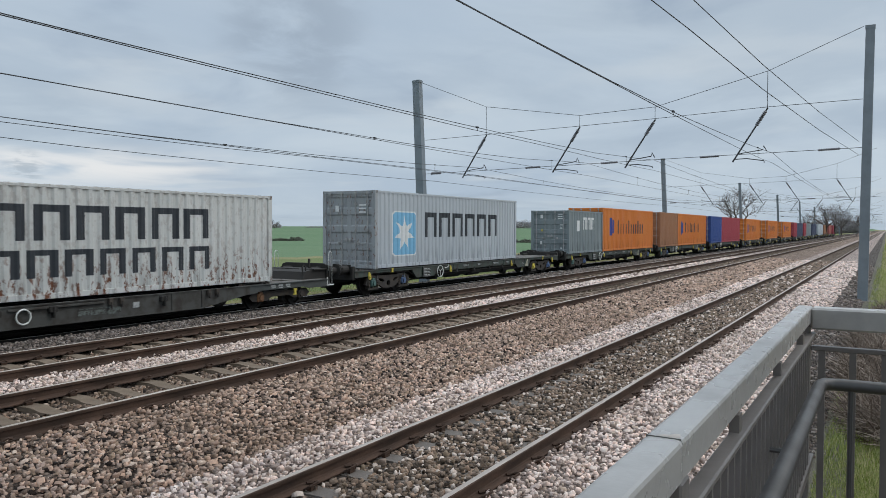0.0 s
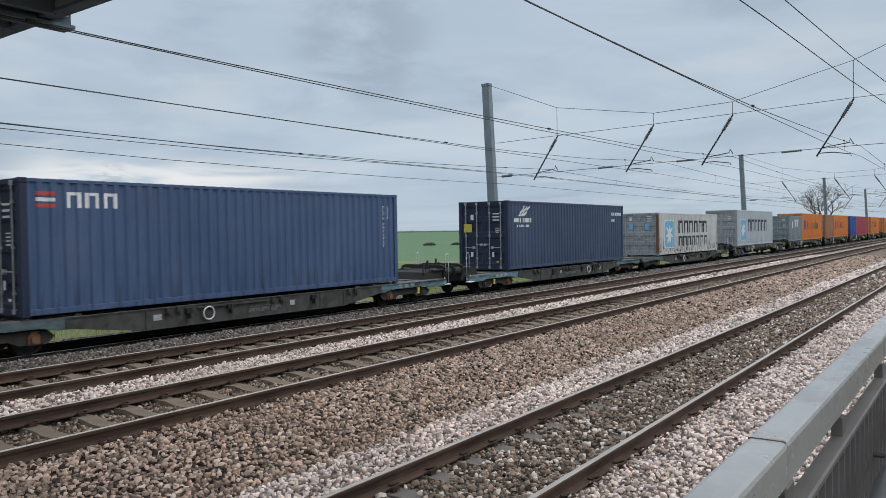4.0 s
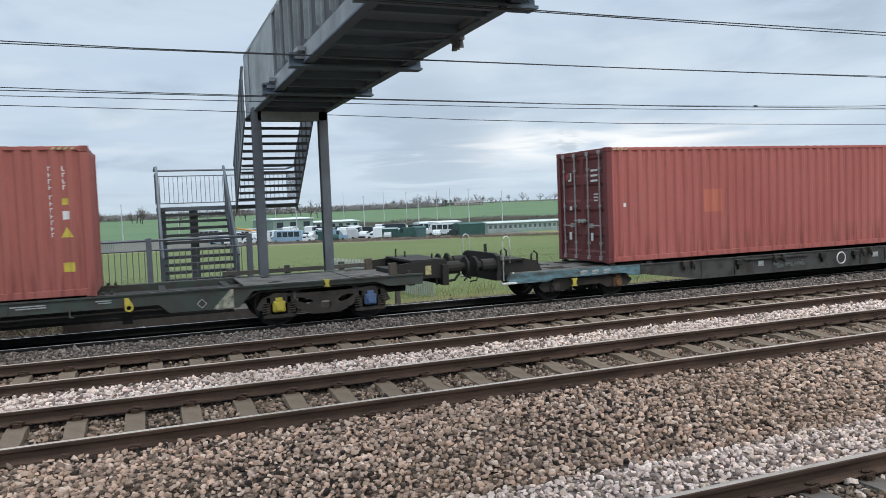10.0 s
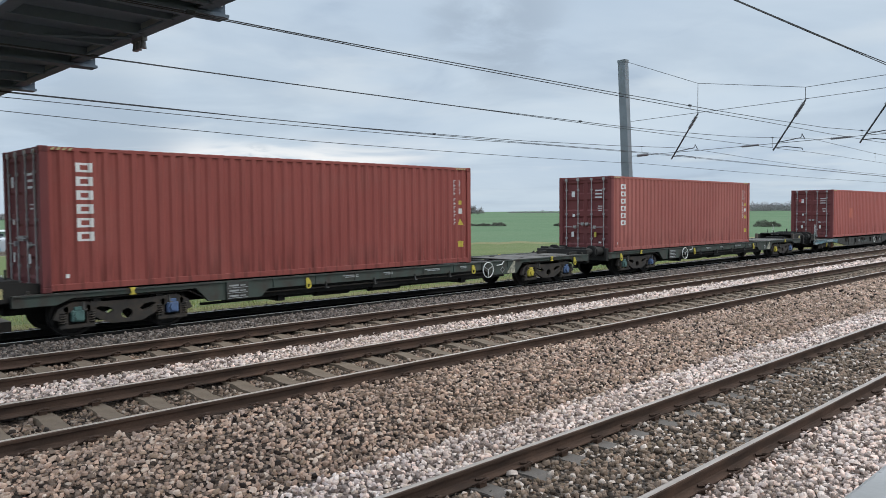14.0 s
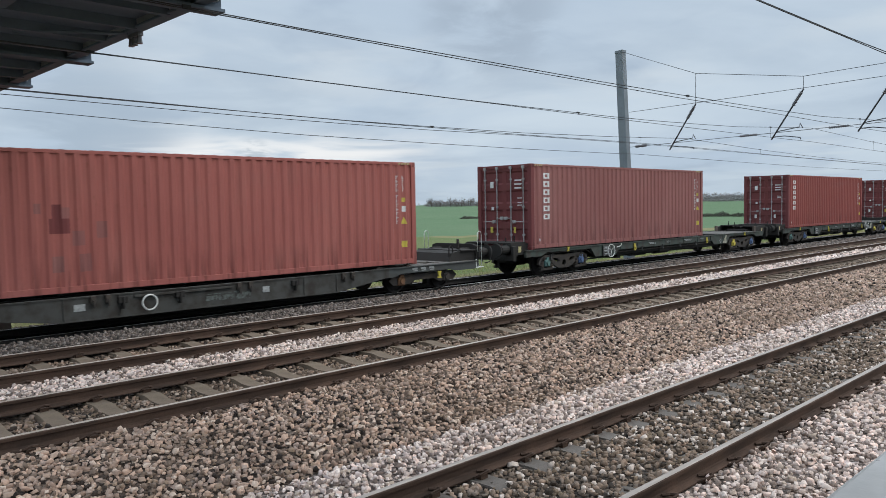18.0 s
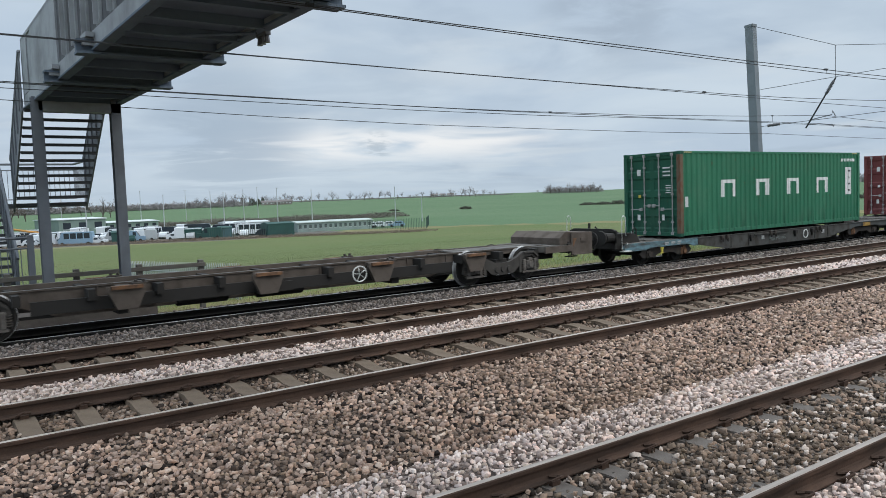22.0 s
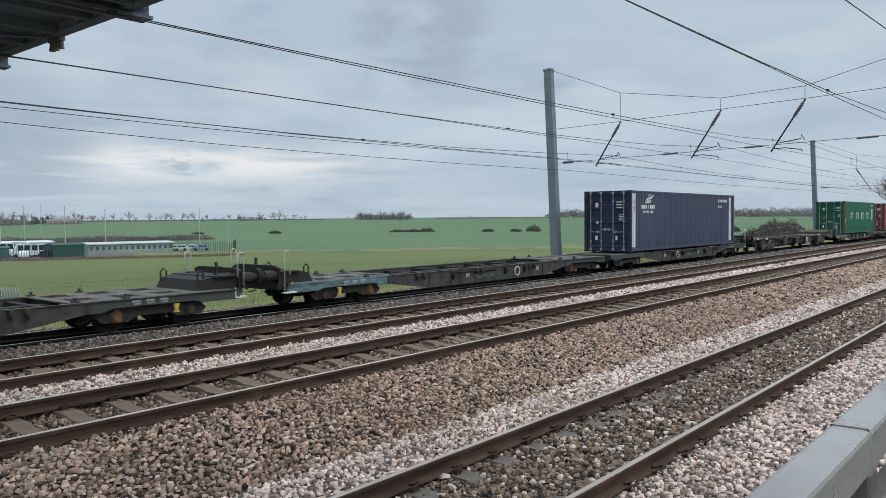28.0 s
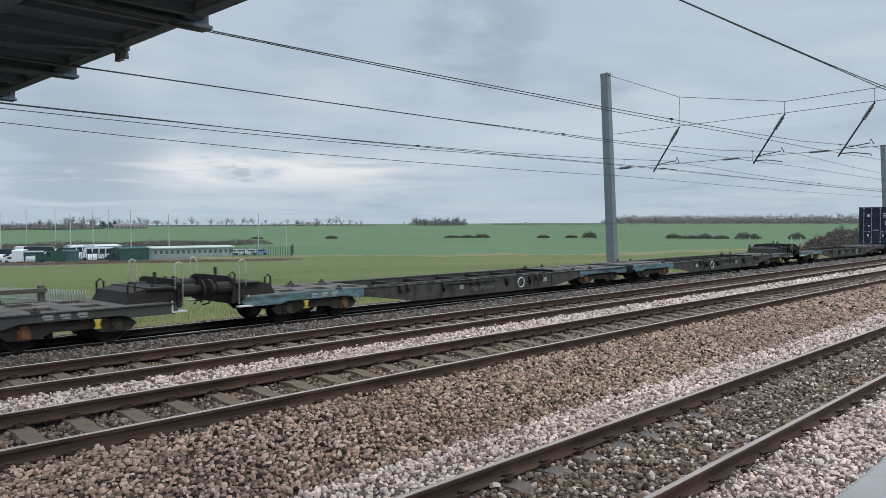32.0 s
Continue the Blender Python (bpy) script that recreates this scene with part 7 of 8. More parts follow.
def wing(c, x, z, s, mat):
    """A small swooping emblem: three slanting bars over two rows of small marks."""
    for k in range(3):
        bm = painted([(x + 0.2 * s * k + px * s, z + pz * s) for px, pz in ((0, 0), (0.16, 0), (0.62, 0.42), (0.55, 0.45))], c["length"])
        part("emblem", bm, mat, c)
    for k in range(7):
        decal(c, "word_mark", x - 0.3 * s + 0.22 * s * k, x - 0.16 * s + 0.22 * s * k, z - 0.26 * s, z - 0.08 * s, mat)
    for k in range(6):
        decal(c, "word_mark", x - 0.1 * s + 0.18 * s * k, x + 0.01 * s + 0.18 * s * k, z - 0.46 * s, z - 0.36 * s, mat)


def head_code(c, x, z, mat):
    for k in range(10):
        decal(c, "code_mark", x + 0.13 * k, x + 0.09 + 0.13 * k, z, z + 0.16, mat)
    for k in range(4):
        decal(c, "code_mark", x + 0.12 * k, x + 0.08 + 0.12 * k, z - 0.32, z - 0.19, mat)


c = container(-12.48, 40, NAVY, "navy container with a small white swooping emblem", doors=NAVY_DARK, low=True)
wing(c, -5.2, 2.25, 1.0, MAT["mark_white"])
head_code(c, 4.55, 2.35, MAT["mark_white"])
door_marks(c, seed=4)
decal(c, "door_label", 0.55, 0.95, 1.6, 1.95, MAT["yellow"], side="door")
c = container(-31.84, 40, BLUE, "blue container with a small red and white emblem", doors=NAVY_DARK, low=True)
for k in range(3):
    decal(c, "emblem", -5.75, -5.35, 2.28 + 0.13 * k, 2.36 + 0.13 * k, MAT["mark_red"] if k != 1 else MAT["mark_white"])
for k in range(3):
    upright_pair(c, "word_mark", -5.1 + 0.42 * k, 2.28, 0.32, 0.34, MAT["mark_white"], 0.11)
code_marks(c, warn=False)
door_marks(c, seed=5)
decal(c, "door_label", 0.55, 0.95, 1.6, 1.95, MAT["yellow"], side="door")
c = container(-49.49, 40, ORANGE, "faded orange-red container with few marks", doors=DULL_RED, low=True)
code_marks(c)
decal(c, "small_mark", -5.78, -5.70, 1.55, 1.75, MAT["mark_white"])
decal(c, "small_mark", -5.80, -5.66, 1.32, 1.46, MAT["mark_white"])
door_marks(c, seed=6)
c = container(-68.93, 40, RED["plain"], "brick red container with a dark patch and pale upright lettering", doors=RED_DOOR, low=True)
upright_word(c, 6, -5.2, 2.48, 0.34, 0.21, 0.06, MAT["mark_white"])
code_marks(c)
door_marks(c, seed=7)
for x, z, w, h in ((2.04, 1.64, 0.36, 0.44), (1.785, 1.48, 0.36, 0.41)):
    decal(c, "dark_patch", x, x + w, z, z + h, MAT["mark_black"])
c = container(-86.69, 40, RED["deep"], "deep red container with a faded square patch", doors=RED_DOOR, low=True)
code_marks(c)
decal(c, "faded_patch", -3.12, -2.52, 1.18, 1.78, RED["patch"])
decal(c, "small_mark", -5.62, -5.52, 1.40, 1.50, MAT["mark_white"])
door_marks(c, seed=8)
decal(c, "door_label", 0.50, 0.72, 2.16, 2.34, MAT["mark_red"], side="door")
for u, paint, seed, lab in ((-110.49, "plain", 9, "brick red"), (-130.41, "bright", 10, "warm red"), (-152.38, "dull", 11, "dull red, dust-streaked"), (-169.81, "pink", 12, "faded pinkish red, scuffed")):
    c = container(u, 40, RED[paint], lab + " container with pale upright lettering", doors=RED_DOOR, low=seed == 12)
    upright_word(c, 6, -5.46, 2.60, 0.41, 0.215, 0.063, MAT["mark_white"])
    code_marks(c)
    decal(c, "small_mark", -5.66, -5.58, 0.28, 0.36, MAT["mark_white"])
    door_marks(c, seed=seed)
    if seed == 9:
        decal(c, "faded_patch", 1.30, 1.72, 0.30, 0.74, RED["pink"])
    if seed == 12:
        for x, z, w, h, tone in ((-3.68, 1.22, 0.40, 0.30, RED_DOOR), (-3.62, 1.52, 0.18, 0.28, RED_DOOR), (-3.44, 1.52, 0.17, 0.22, RED["dull"]), (-3.24, 0.97, 0.24, 0.30, RED["dull"]), (-2.78, 1.11, 0.22, 0.34, RED["dull"]), (-3.65, 0.45, 0.22, 0.32, RED["dull"]), (-3.43, 0.48, 0.14, 0.22, RED["plain"]), (-3.13, 0.44, 0.24, 0.36, RED["dull"]), (-3.95, 1.62, 0.14, 0.2, RED["dull"])):
            decal(c, "dark_scuff", x, x + w, z, z + h, tone)
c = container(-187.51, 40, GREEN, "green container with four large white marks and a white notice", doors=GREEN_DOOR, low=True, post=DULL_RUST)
for k in range(4):
    upright_pair(c, "word_mark", -3.77 + 2.12 * k, 1.28, 0.86, 0.61, MAT["mark_white"], 0.26)
decal(c, "notice", 4.88, 5.40, 1.15, 2.28, MAT["mark_white"])
for k in range(4):
    decal(c, "notice_mark", 5.12, 5.35, 1.28 + 0.27 * k, 1.36 + 0.27 * k, MAT["mark_black"])
for k in range(9):
    decal(c, "code_mark", 4.55 + 0.13 * k, 4.64 + 0.13 * k, 2.52, 2.64, MAT["mark_white"])
decal(c, "small_mark", -5.80, -5.68, 1.0, 1.35, MAT["mark_white"])
door_marks(c, seed=13)
c = container(-229.29, 45, SLATE, "slate blue forty-five-foot container with white end strips", doors=NAVY_DARK, low=True)
wing(c, -5.35, 2.3, 1.0, MAT["mark_white"])
head_code(c, 4.35, 2.45, MAT["mark_white"])
door_marks(c, seed=14)
for x in (-6.62, 6.05):
    decal(c, "end_strip", x, x + 0.36, 0.22, 2.75, MAT["mark_white"])
for x, size in ((-6.44, 0.30), (6.23, 0.36)):
    for k, ch in enumerate("45"):
        cu = bpy.data.curves.new("digit", "FONT")
        cu.body, cu.size, cu.extrude, cu.align_x = ch, 0.42, 0.003, "CENTER"
        glyph = bpy.data.meshes.new_from_object(bpy.data.objects.new("digit", cu))
        glyph.materials.clear()
        glyph.materials.append(MAT["mark_red"])
        xs, ds = fold(c["length"])
        for v in glyph.vertices:
            gx_, gz_ = x + v.co.x, 2.22 - 0.36 * k + v.co.y
            v.co = (gx_, -CW / 2 + float(np.interp(gx_, xs, ds)) - 0.007 - v.co.z, gz_)
        link("digit", glyph, c)

# ---- beyond the line: fences, depot, farms, trees ----


def gz(x, y):
    return float(ground_z(x, y))


def timber_fence():
    f = thing("timber_fence", "weathered dark three-rail timber fence beside the line", "fence")
    xs = [2.0, 3.5, 5.0, 6.6]
    for x in xs:
        part("post", boxes((x - 0.07, x + 0.07, 20.55, 20.69, -1.0, 0.62), bevel=0.01), MAT["timber"], f)
    for z in (0.5, 0.18, -0.14):
        part("rail", boxes((1.8, 6.7, 20.50, 20.55, z - 0.06, z + 0.05), bevel=0.006), MAT["timber"], f)


timber_fence()


def palisade(x0, y0, x1, y1, z0, z1):
    f = thing("palisade_fence", "pale galvanised palisade fence running up to the line", "fence")
    n = int(math.dist((x0, y0), (x1, y1)) / 0.155)
    bm = bmesh.new()
    prism_y(bm, [(-0.034, 0), (0.034, 0), (0.034, 1.62), (0, 1.75), (-0.034, 1.62)], -0.012, 0.012)
    pale = mesh_of("pale", bm, MAT["palisade"])
    turn = math.degrees(math.atan2(y1 - y0, x1 - x0))
    for k in range(n + 1):
        t = k / n
        link("pale", pale, f, pose(x0 + (x1 - x0) * t, y0 + (y1 - y0) * t, z0 + (z1 - z0) * t, 0, 0, turn))
    for dz in (0.35, 1.4):
        part("rail", tube(bmesh.new(), [(x0, y0, z0 + dz), (x1, y1, z1 + dz)], 0.025, 5), MAT["palisade"], f)


palisade(8.3, 22.3, 7.2, 32.0, -1.45, -1.75)


def post_lamp(x, y, h, arms):
    m = shared(f"lamp{h}", lambda: tube(bmesh.new(), [(0, 0, 0), (0, 0, h)], [0.16, 0.08], 7), MAT["lamp_post"])
    t = thing("lamp_post", "tall pale lighting column in the depot yard", "lamp post", pose(x, y, gz(x, y)), "lighting columns of the depot")
    link("column", m, t)
    link("lantern", shared(f"lantern{arms}", lambda: boxes((-0.2, 0.2, -0.12, 0.12, 0, 0.12)) if arms == 1 else boxes((-0.9, -0.35, -0.12, 0.12, 0, 0.12), (0.35, 0.9, -0.12, 0.12, 0, 0.12), (-0.4, 0.4, -0.03, 0.03, 0.02, 0.08)), MAT["lamp_post"]), t, pose(0, 0, h, 0, 0, 40))


def polar(az, d):
    return d * math.cos(radians(az)), d * math.sin(radians(az))


for az, d, h, arms in ((64.1, 205, 10, 1), (57.9, 205, 10, 1), (66.6, 230, 11, 2), (70.4, 200, 10, 1), (71.3, 260, 11, 1), (69.0, 260, 11, 1), (68.0, 300, 12, 1), (55.9, 220, 7, 1), (74.5, 210, 10, 1), (77.5, 240, 11, 1), (79.5, 200, 10, 1), (81.0, 260, 11, 2),
                       (84.5, 230, 11, 1), (87.8, 250, 11, 1), (91.5, 210, 10, 1), (94.0, 230, 10, 1), (97.0, 200, 11, 1), (101.3, 190, 10, 1), (102.6, 200, 10, 1), (76.0, 300, 12, 1), (73.0, 320, 12, 2)):
    x, y = polar(az, d)
    post_lamp(x, y, h, arms)


def cabin(az0, d0, az1, d1, h, mat, roof, label, windows=0, depth=7.0, win_mat=None, eave=0.3):
    """A long low building whose front runs between two bearings."""
    x0, y0 = polar(az0, d0)
    x1, y1 = polar(az1, d1)
    L = math.dist((x0, y0), (x1, y1))
    z = min(gz(x0, y0), gz(x1, y1))
    b = thing("depot_building", label, "building", pose(x0, y0, z, 0, 0, math.degrees(math.atan2(y1 - y0, x1 - x0))))
    part("wall", boxes((0, L, 0, depth, -0.6, h)), mat, b)
    bm = bmesh.new()
    prism_x(bm, [(-eave, h), (-eave, h + 0.18), (depth / 2, h + 0.5), (depth + eave, h + 0.18), (depth + eave, h)], -eave, L + eave)
    part("roof", bm, roof, b)
    for k in range(windows):
        x = L * (k + 0.5) / windows
        w = L / windows * 0.24
        win = part("window", boxes((x - w, x + w, -0.05, 0.02, h * 0.42, h * 0.82)), win_mat or MAT["dark_glass"], b)
        part("sill", boxes((x - w - 0.08, x + w + 0.08, -0.03, 0.0, h * 0.38, h * 0.42)), MAT["shed_white"], win)
    return b


cabin(65.2, 178, 59.7, 184, 2.15, MAT["cabin_green"], MAT["cabin_roof"], "long pale green depot cabin with a row of windows", 15, win_mat=MAT["cabin_glass"])
cabin(70.3, 201, 67.3, 204, 2.2, MAT["shed_white"], MAT["shed_white"], "long white depot building with dark bays", 9)
cabin(67.35, 168, 65.45, 170, 2.45, MAT["dark_green"], MAT["dark_green"], "dark green storage unit in the depot yard", 0, 5, eave=0.05)
cabin(81.2, 225, 78.3, 230, 4.3, MAT["roof_green"], MAT["shed_white"], "grey-green depot workshop with a pale shallow roof", 3, 16)
cabin(73.4, 170, 72.0, 170, 1.95, MAT["dark_green"], MAT["dark_green"], "dark green steel store in the depot yard", 0, 4, eave=0.05)
cabin(70.9, 170, 69.9, 170, 2.0, MAT["shed_teal"], MAT["dark_green"], "dull blue-green steel store in the depot yard", 0, 4, eave=0.05)
cabin(78.0, 172, 76.6, 172, 2.0, MAT["dark_green"], MAT["dark_green"], "dark green steel shed with a shallow gable", 0, 4, eave=0.1)
cabin(78.2, 235, 74.9, 240, 2.7, MAT["roof_green"], MAT["shed_white"], "grey-green depot shed with a pale roof", 6, 14)
cabin(104.5, 170, 100.8, 185, 5.0, MAT["shed_white"], MAT["shed_white"], "white warehouse with a low pitched roof", 0, 26)
cabin(101.6, 205, 99.4, 214, 6.6, MAT["shed_blue"], MAT["shed_white"], "blue-clad warehouse wing with a pale roof", 0, 20)
cabin(99.3, 240, 97.8, 244, 3.4, MAT["roof_green"], MAT["shed_white"], "small grey-green outbuilding beside the warehouse", 0, 8)
cabin(96.6, 290, 95.4, 290, 7.5, MAT["roof_green"], MAT["roof_green"], "grey-green block-like plant building", 0, 9, eave=0.02)


def vehicle(az, d, kind, yaw):
    tint, coat = rv.choice([("white", "white_body")] * 7 + [("pale grey", "lamp_post")] * 2 + [("dark grey", "dark_glass"), ("blue", "shed_blue"), ("dark green", "dark_green")])
    x, y = polar(az, d)
    L, W, H = {"van": (5.2, 1.95, 2.3), "minibus": (6.6, 2.1, 2.6), "car": (4.3, 1.75, 1.45)}[kind]
    v = thing("parked_" + kind, f"{tint} {kind} parked in the depot yard", kind, pose(x, y, gz(x, y) + 0.05, 0, 0, yaw), "vehicles in the depot yard")
    waist = {"van": 1.15, "minibus": 1.2, "car": 0.82}[kind]
    low = [(0, 0.35), (0.12, 0.28), (L - 0.12, 0.28), (L, 0.4), (L - 0.02, waist * 0.8), (L - 0.15, waist), (0.02, waist)]
    high = {"van": [(0.02, waist), (L - 1.05, waist), (L - 1.75, H - 0.08), (L - 2.0, H), (0.15, H), (0.05, H - 0.1)], "minibus": [(0.02, waist), (L - 0.35, waist), (L - 0.75, H - 0.1), (L - 1.0, H), (0.2, H), (0.05, H - 0.15)], "car": [(0.25, waist), (L - 1.15, waist), (L - 1.85, H), (0.95, H), (0.45, H - 0.2)]}[kind]

    def shell():
        bm = prism_y(bmesh.new(), low, -W / 2, W / 2)
        return prism_y(bm, high, -W / 2 + 0.06, W / 2 - 0.06)
    link("body", shared(f"{kind}_{coat}", shell, MAT[coat]), v)
    spans = {"van": ((L - 2.35, L - 1.72),), "minibus": ((0.5, 1.6), (1.8, 2.9), (3.1, 4.2), (4.4, 5.4)), "car": ((0.95, 1.75), (1.85, 2.6))}[kind]

    def panes():
        bm = bmesh.new()
        for a, b in spans:
            box(bm, a, b, -W / 2 + 0.045, W / 2 - 0.045, waist + 0.08, H - 0.22)
        return bm
    link("glazing", shared(f"{kind}_panes", panes, MAT["dark_glass"]), v)

    def screen():
        a, b = high[1], high[2]
        return prism_y(bmesh.new(), [(a[0] + 0.02, a[1] + 0.05), (a[0] + 0.05, a[1] + 0.06), (b[0] + 0.06, b[1] - 0.05), (b[0] + 0.02, b[1] - 0.06)], -W / 2 + 0.14, W / 2 - 0.14)
    link("windscreen", shared(f"{kind}_screen", screen, MAT["dark_glass"]), v)
    for wx in (0.85, L - 0.85):
        for wy in (-W / 2 + 0.05, W / 2 - 0.05):
            link("wheel", shared("car_wheel", lambda: disc_y(bmesh.new(), 0, -0.11, 0.11, 0.33, 0.33, 12), MAT["tyre"]), v, pose(wx, wy, -0.05))


rv = random.Random(4)
for k in range(92):
    az = 67.6 + k * 0.190 + rv.uniform(-0.15, 0.15)
    vehicle(az, (171, 180, 192, 206)[k % 4] + rv.uniform(-2, 2), rv.choice(["van", "van", "car", "car", "minibus"]), rv.choice([-25, 65, 155, 60]))


def lifting_machine(x, y):
    v = thing("telehandler", "yellow lifting machine with a raised boom in the depot yard", "machine", pose(x, y, gz(x, y), 0, 0, 160))
    part("chassis", boxes((0, 5.2, -1.1, 1.1, 0.5, 1.3), (0.2, 1.6, -1.0, 1.0, 1.3, 1.8)), MAT["earth_heap"], v)
    part("cab", boxes((1.8, 3.3, -1.0, 0.0, 1.3, 2.7)), MAT["dark_glass"], v)
    part("boom", tube(bmesh.new(), [(0.3, 0.5, 2.0), (7.4, 0.5, 3.4)], [0.32, 0.22], 6), MAT["earth_heap"], v)
    for wx in (0.9, 4.3):
        for wy in (-1.15, 1.15):
            part("wheel", disc_y(bmesh.new(), 0, -0.22, 0.22, 0.62, 0.62, 14), MAT["tyre"], v).location = (wx, wy, 0)


lifting_machine(*polar(81.6, 185))
for az in (57.2, 57.9, 58.6, 59.2):
    vehicle(az, 190, "car", 150)


def mesh_fence(pts, h, label):
    f = thing("mesh_fence", label, "fence")
    for (a, b) in zip(pts, pts[1:]):
        n = max(1, int(math.dist(a, b) / 3))
        for k in range(n):
            p0 = [a[i] + (b[i] - a[i]) * k / n for i in (0, 1)]
            p1 = [a[i] + (b[i] - a[i]) * (k + 1) / n for i in (0, 1)]
            z0, z1 = gz(*p0), gz(*p1)
            part("post", tube(bmesh.new(), [(*p0, z0), (*p0, z0 + h)], 0.05, 5), MAT["wire_fence"], f)
            bm = bmesh.new()
            for j in range(9):
                t = j / 9
                x, y = p0[0] + (p1[0] - p0[0]) * t, p0[1] + (p1[1] - p0[1]) * t
                tube(bm, [(x, y, z0), (x, y, z0 + h)], 0.055, 3, False)
            tagged(part("panel", bm, MAT["wire_fence"], f), kind="stuff")


mesh_fence([polar(71.5, 162), polar(67.4, 164)], 2.4, "green mesh fence round the depot yard")
mesh_fence([polar(60.0, 178), polar(55.6, 176), polar(55.4, 200)], 2.4, "green mesh fence at the end of the depot yard")
mesh_fence([polar(105, 150), polar(92, 158)], 2.2, "green mesh fence before the warehouses")

# trees ---------------------------------------------------------------


def tree_meshes(seed, h, spread, depth=6):
    """A bare crown: limbs that fork again and again, down to twigs."""
    r = random.Random(seed)
    trunk, crown = bmesh.new(), bmesh.new()

    def grow(bm, p, d, length, rad, level):
        pts = [p]
        for k in range(2):
            d = (d + Vector((r.uniform(-0.18, 0.18), r.uniform(-0.18, 0.18), r.uniform(-0.04, 0.14)))).normalized()
            pts.append(pts[-1] + d * length / 2)
        tube(bm, pts, [rad, rad * 0.82, rad * 0.62], 3 if level > 1 else 6, False)
        if level >= depth:
            return
        for k in range(3 if level else 5):
            side = Vector((r.uniform(-1, 1), r.uniform(-1, 1), r.uniform(-0.15, 0.55))).normalized()
            start = pts[-1] if k == 0 else pts[1].lerp(pts[2], r.uniform(0, 1))
            grow(crown, start, (d * (1.0 if k == 0 else 0.55) + side * spread).normalized(), length * r.uniform(0.58, 0.80), rad * 0.55, level + 1)

    grow(trunk, Vector((0, 0, -0.3)), Vector((0, 0, 1)), h * 0.28, h * 0.022, 0)
    return mesh_of("trunk", trunk, MAT["bark"]), mesh_of("crown", crown, MAT["twigs"])


KINDS = [tree_meshes(1, 10, 0.8, 4), tree_meshes(2, 11, 0.65, 4), tree_meshes(3, 8, 0.95, 4)]
BIG = tree_meshes(5, 14, 0.8, 6)


def tree(x, y, scale, kind, label="bare leafless tree", turn=0.0, group="bare trees along the skyline"):
    t = thing("bare_tree", label, "tree", pose(x, y, gz(x, y), 0, 0, turn) @ Matrix.Scale(scale, 4), group)
    a, b = BIG if kind == 9 else KINDS[kind % 3]
    link("trunk", a, t)
    link("crown", b, t)


rt = random.Random(11)
for az, d, sc, kd in ((9.0, 250, 1.75, 9), (3.6, 260, 1.1, 9), (2.6, 340, 1.1, 9), (4.6, 420, 1.15, 9), (1.5, 420, 1.1, 9), (3.1, 300, 1.0, 9)):
    x, y = polar(az, d)
    tree(x, y, sc, kd, "large bare tree with a wide twiggy crown near the line", rt.uniform(0, 360), "large bare trees near the line")
az = 25.0
while az < 70:
    d = rt.uniform(640, 820)
    if rt.random() < (0.95 if az > 50 else 0.35):
        x, y = polar(az, d)
        tree(x, y, rt.choice((0.6, 0.75, 0.9, 1.1, 1.35)), rt.randrange(3), "distant bare tree on the ridge", rt.uniform(0, 360))
    az += rt.uniform(0.22, 0.60) if az > 50 else rt.uniform(0.8, 2.2)
for k in range(26):
    x, y = polar(42.7 + 4.0 * k / 26 + rt.uniform(-0.1, 0.1), rt.uniform(690, 760))
    tree(x, y, rt.uniform(0.95, 1.35), rt.randrange(3), "bare tree of a small wood on the ridge", rt.uniform(0, 360), "small wood on the ridge")
for k in range(16):
    x, y = polar(rt.uniform(64.8, 72.5), rt.uniform(600, 700))
    tree(x, y, rt.uniform(0.9, 1.5), rt.randrange(3), "bare tree round the farm on the ridge", rt.uniform(0, 360), "trees round the farm")
for k in range(34):
    az = rt.uniform(76, 108)
    x, y = polar(az, rt.uniform(380, 520))
    tree(x, y, rt.uniform(1.0, 1.6), rt.randrange(3), "bare tree behind the depot", rt.uniform(0, 360), "trees behind the depot")
for az, d in ((68.35, 600), (67.95, 590), (67.6, 620)):
    x, y = polar(az, d)
    t = thing("conifer", "grey-green evergreen on the ridge", "tree", pose(x, y, gz(x, y)) @ Matrix.Diagonal((1.1, 1.1, 0.6, 1)), "evergreens on the ridge")
    bm = bmesh.new()
    for k in range(420):
        f = rt.random()
        a, rr = rt.uniform(0, 6.283), (1 - f) ** 0.7 * 4.2 * math.sqrt(rt.random())
        c0 = Vector((rr * math.cos(a) * 0.8, rr * math.sin(a) * 0.8, 1.5 + f * 7.5))
        v = [bm.verts.new(c0 + Vector((rt.uniform(-0.6, 0.6), rt.uniform(-0.6, 0.6), rt.uniform(-0.5, 0.5)))) for _ in range(3)]
        bm.faces.new(v)
    part("crown", bm, MAT["evergreen"], t)
    part("trunk", tube(bmesh.new(), [(0, 0, -0.5), (0, 0, 6)], [0.35, 0.2], 6), MAT["bark"], t)


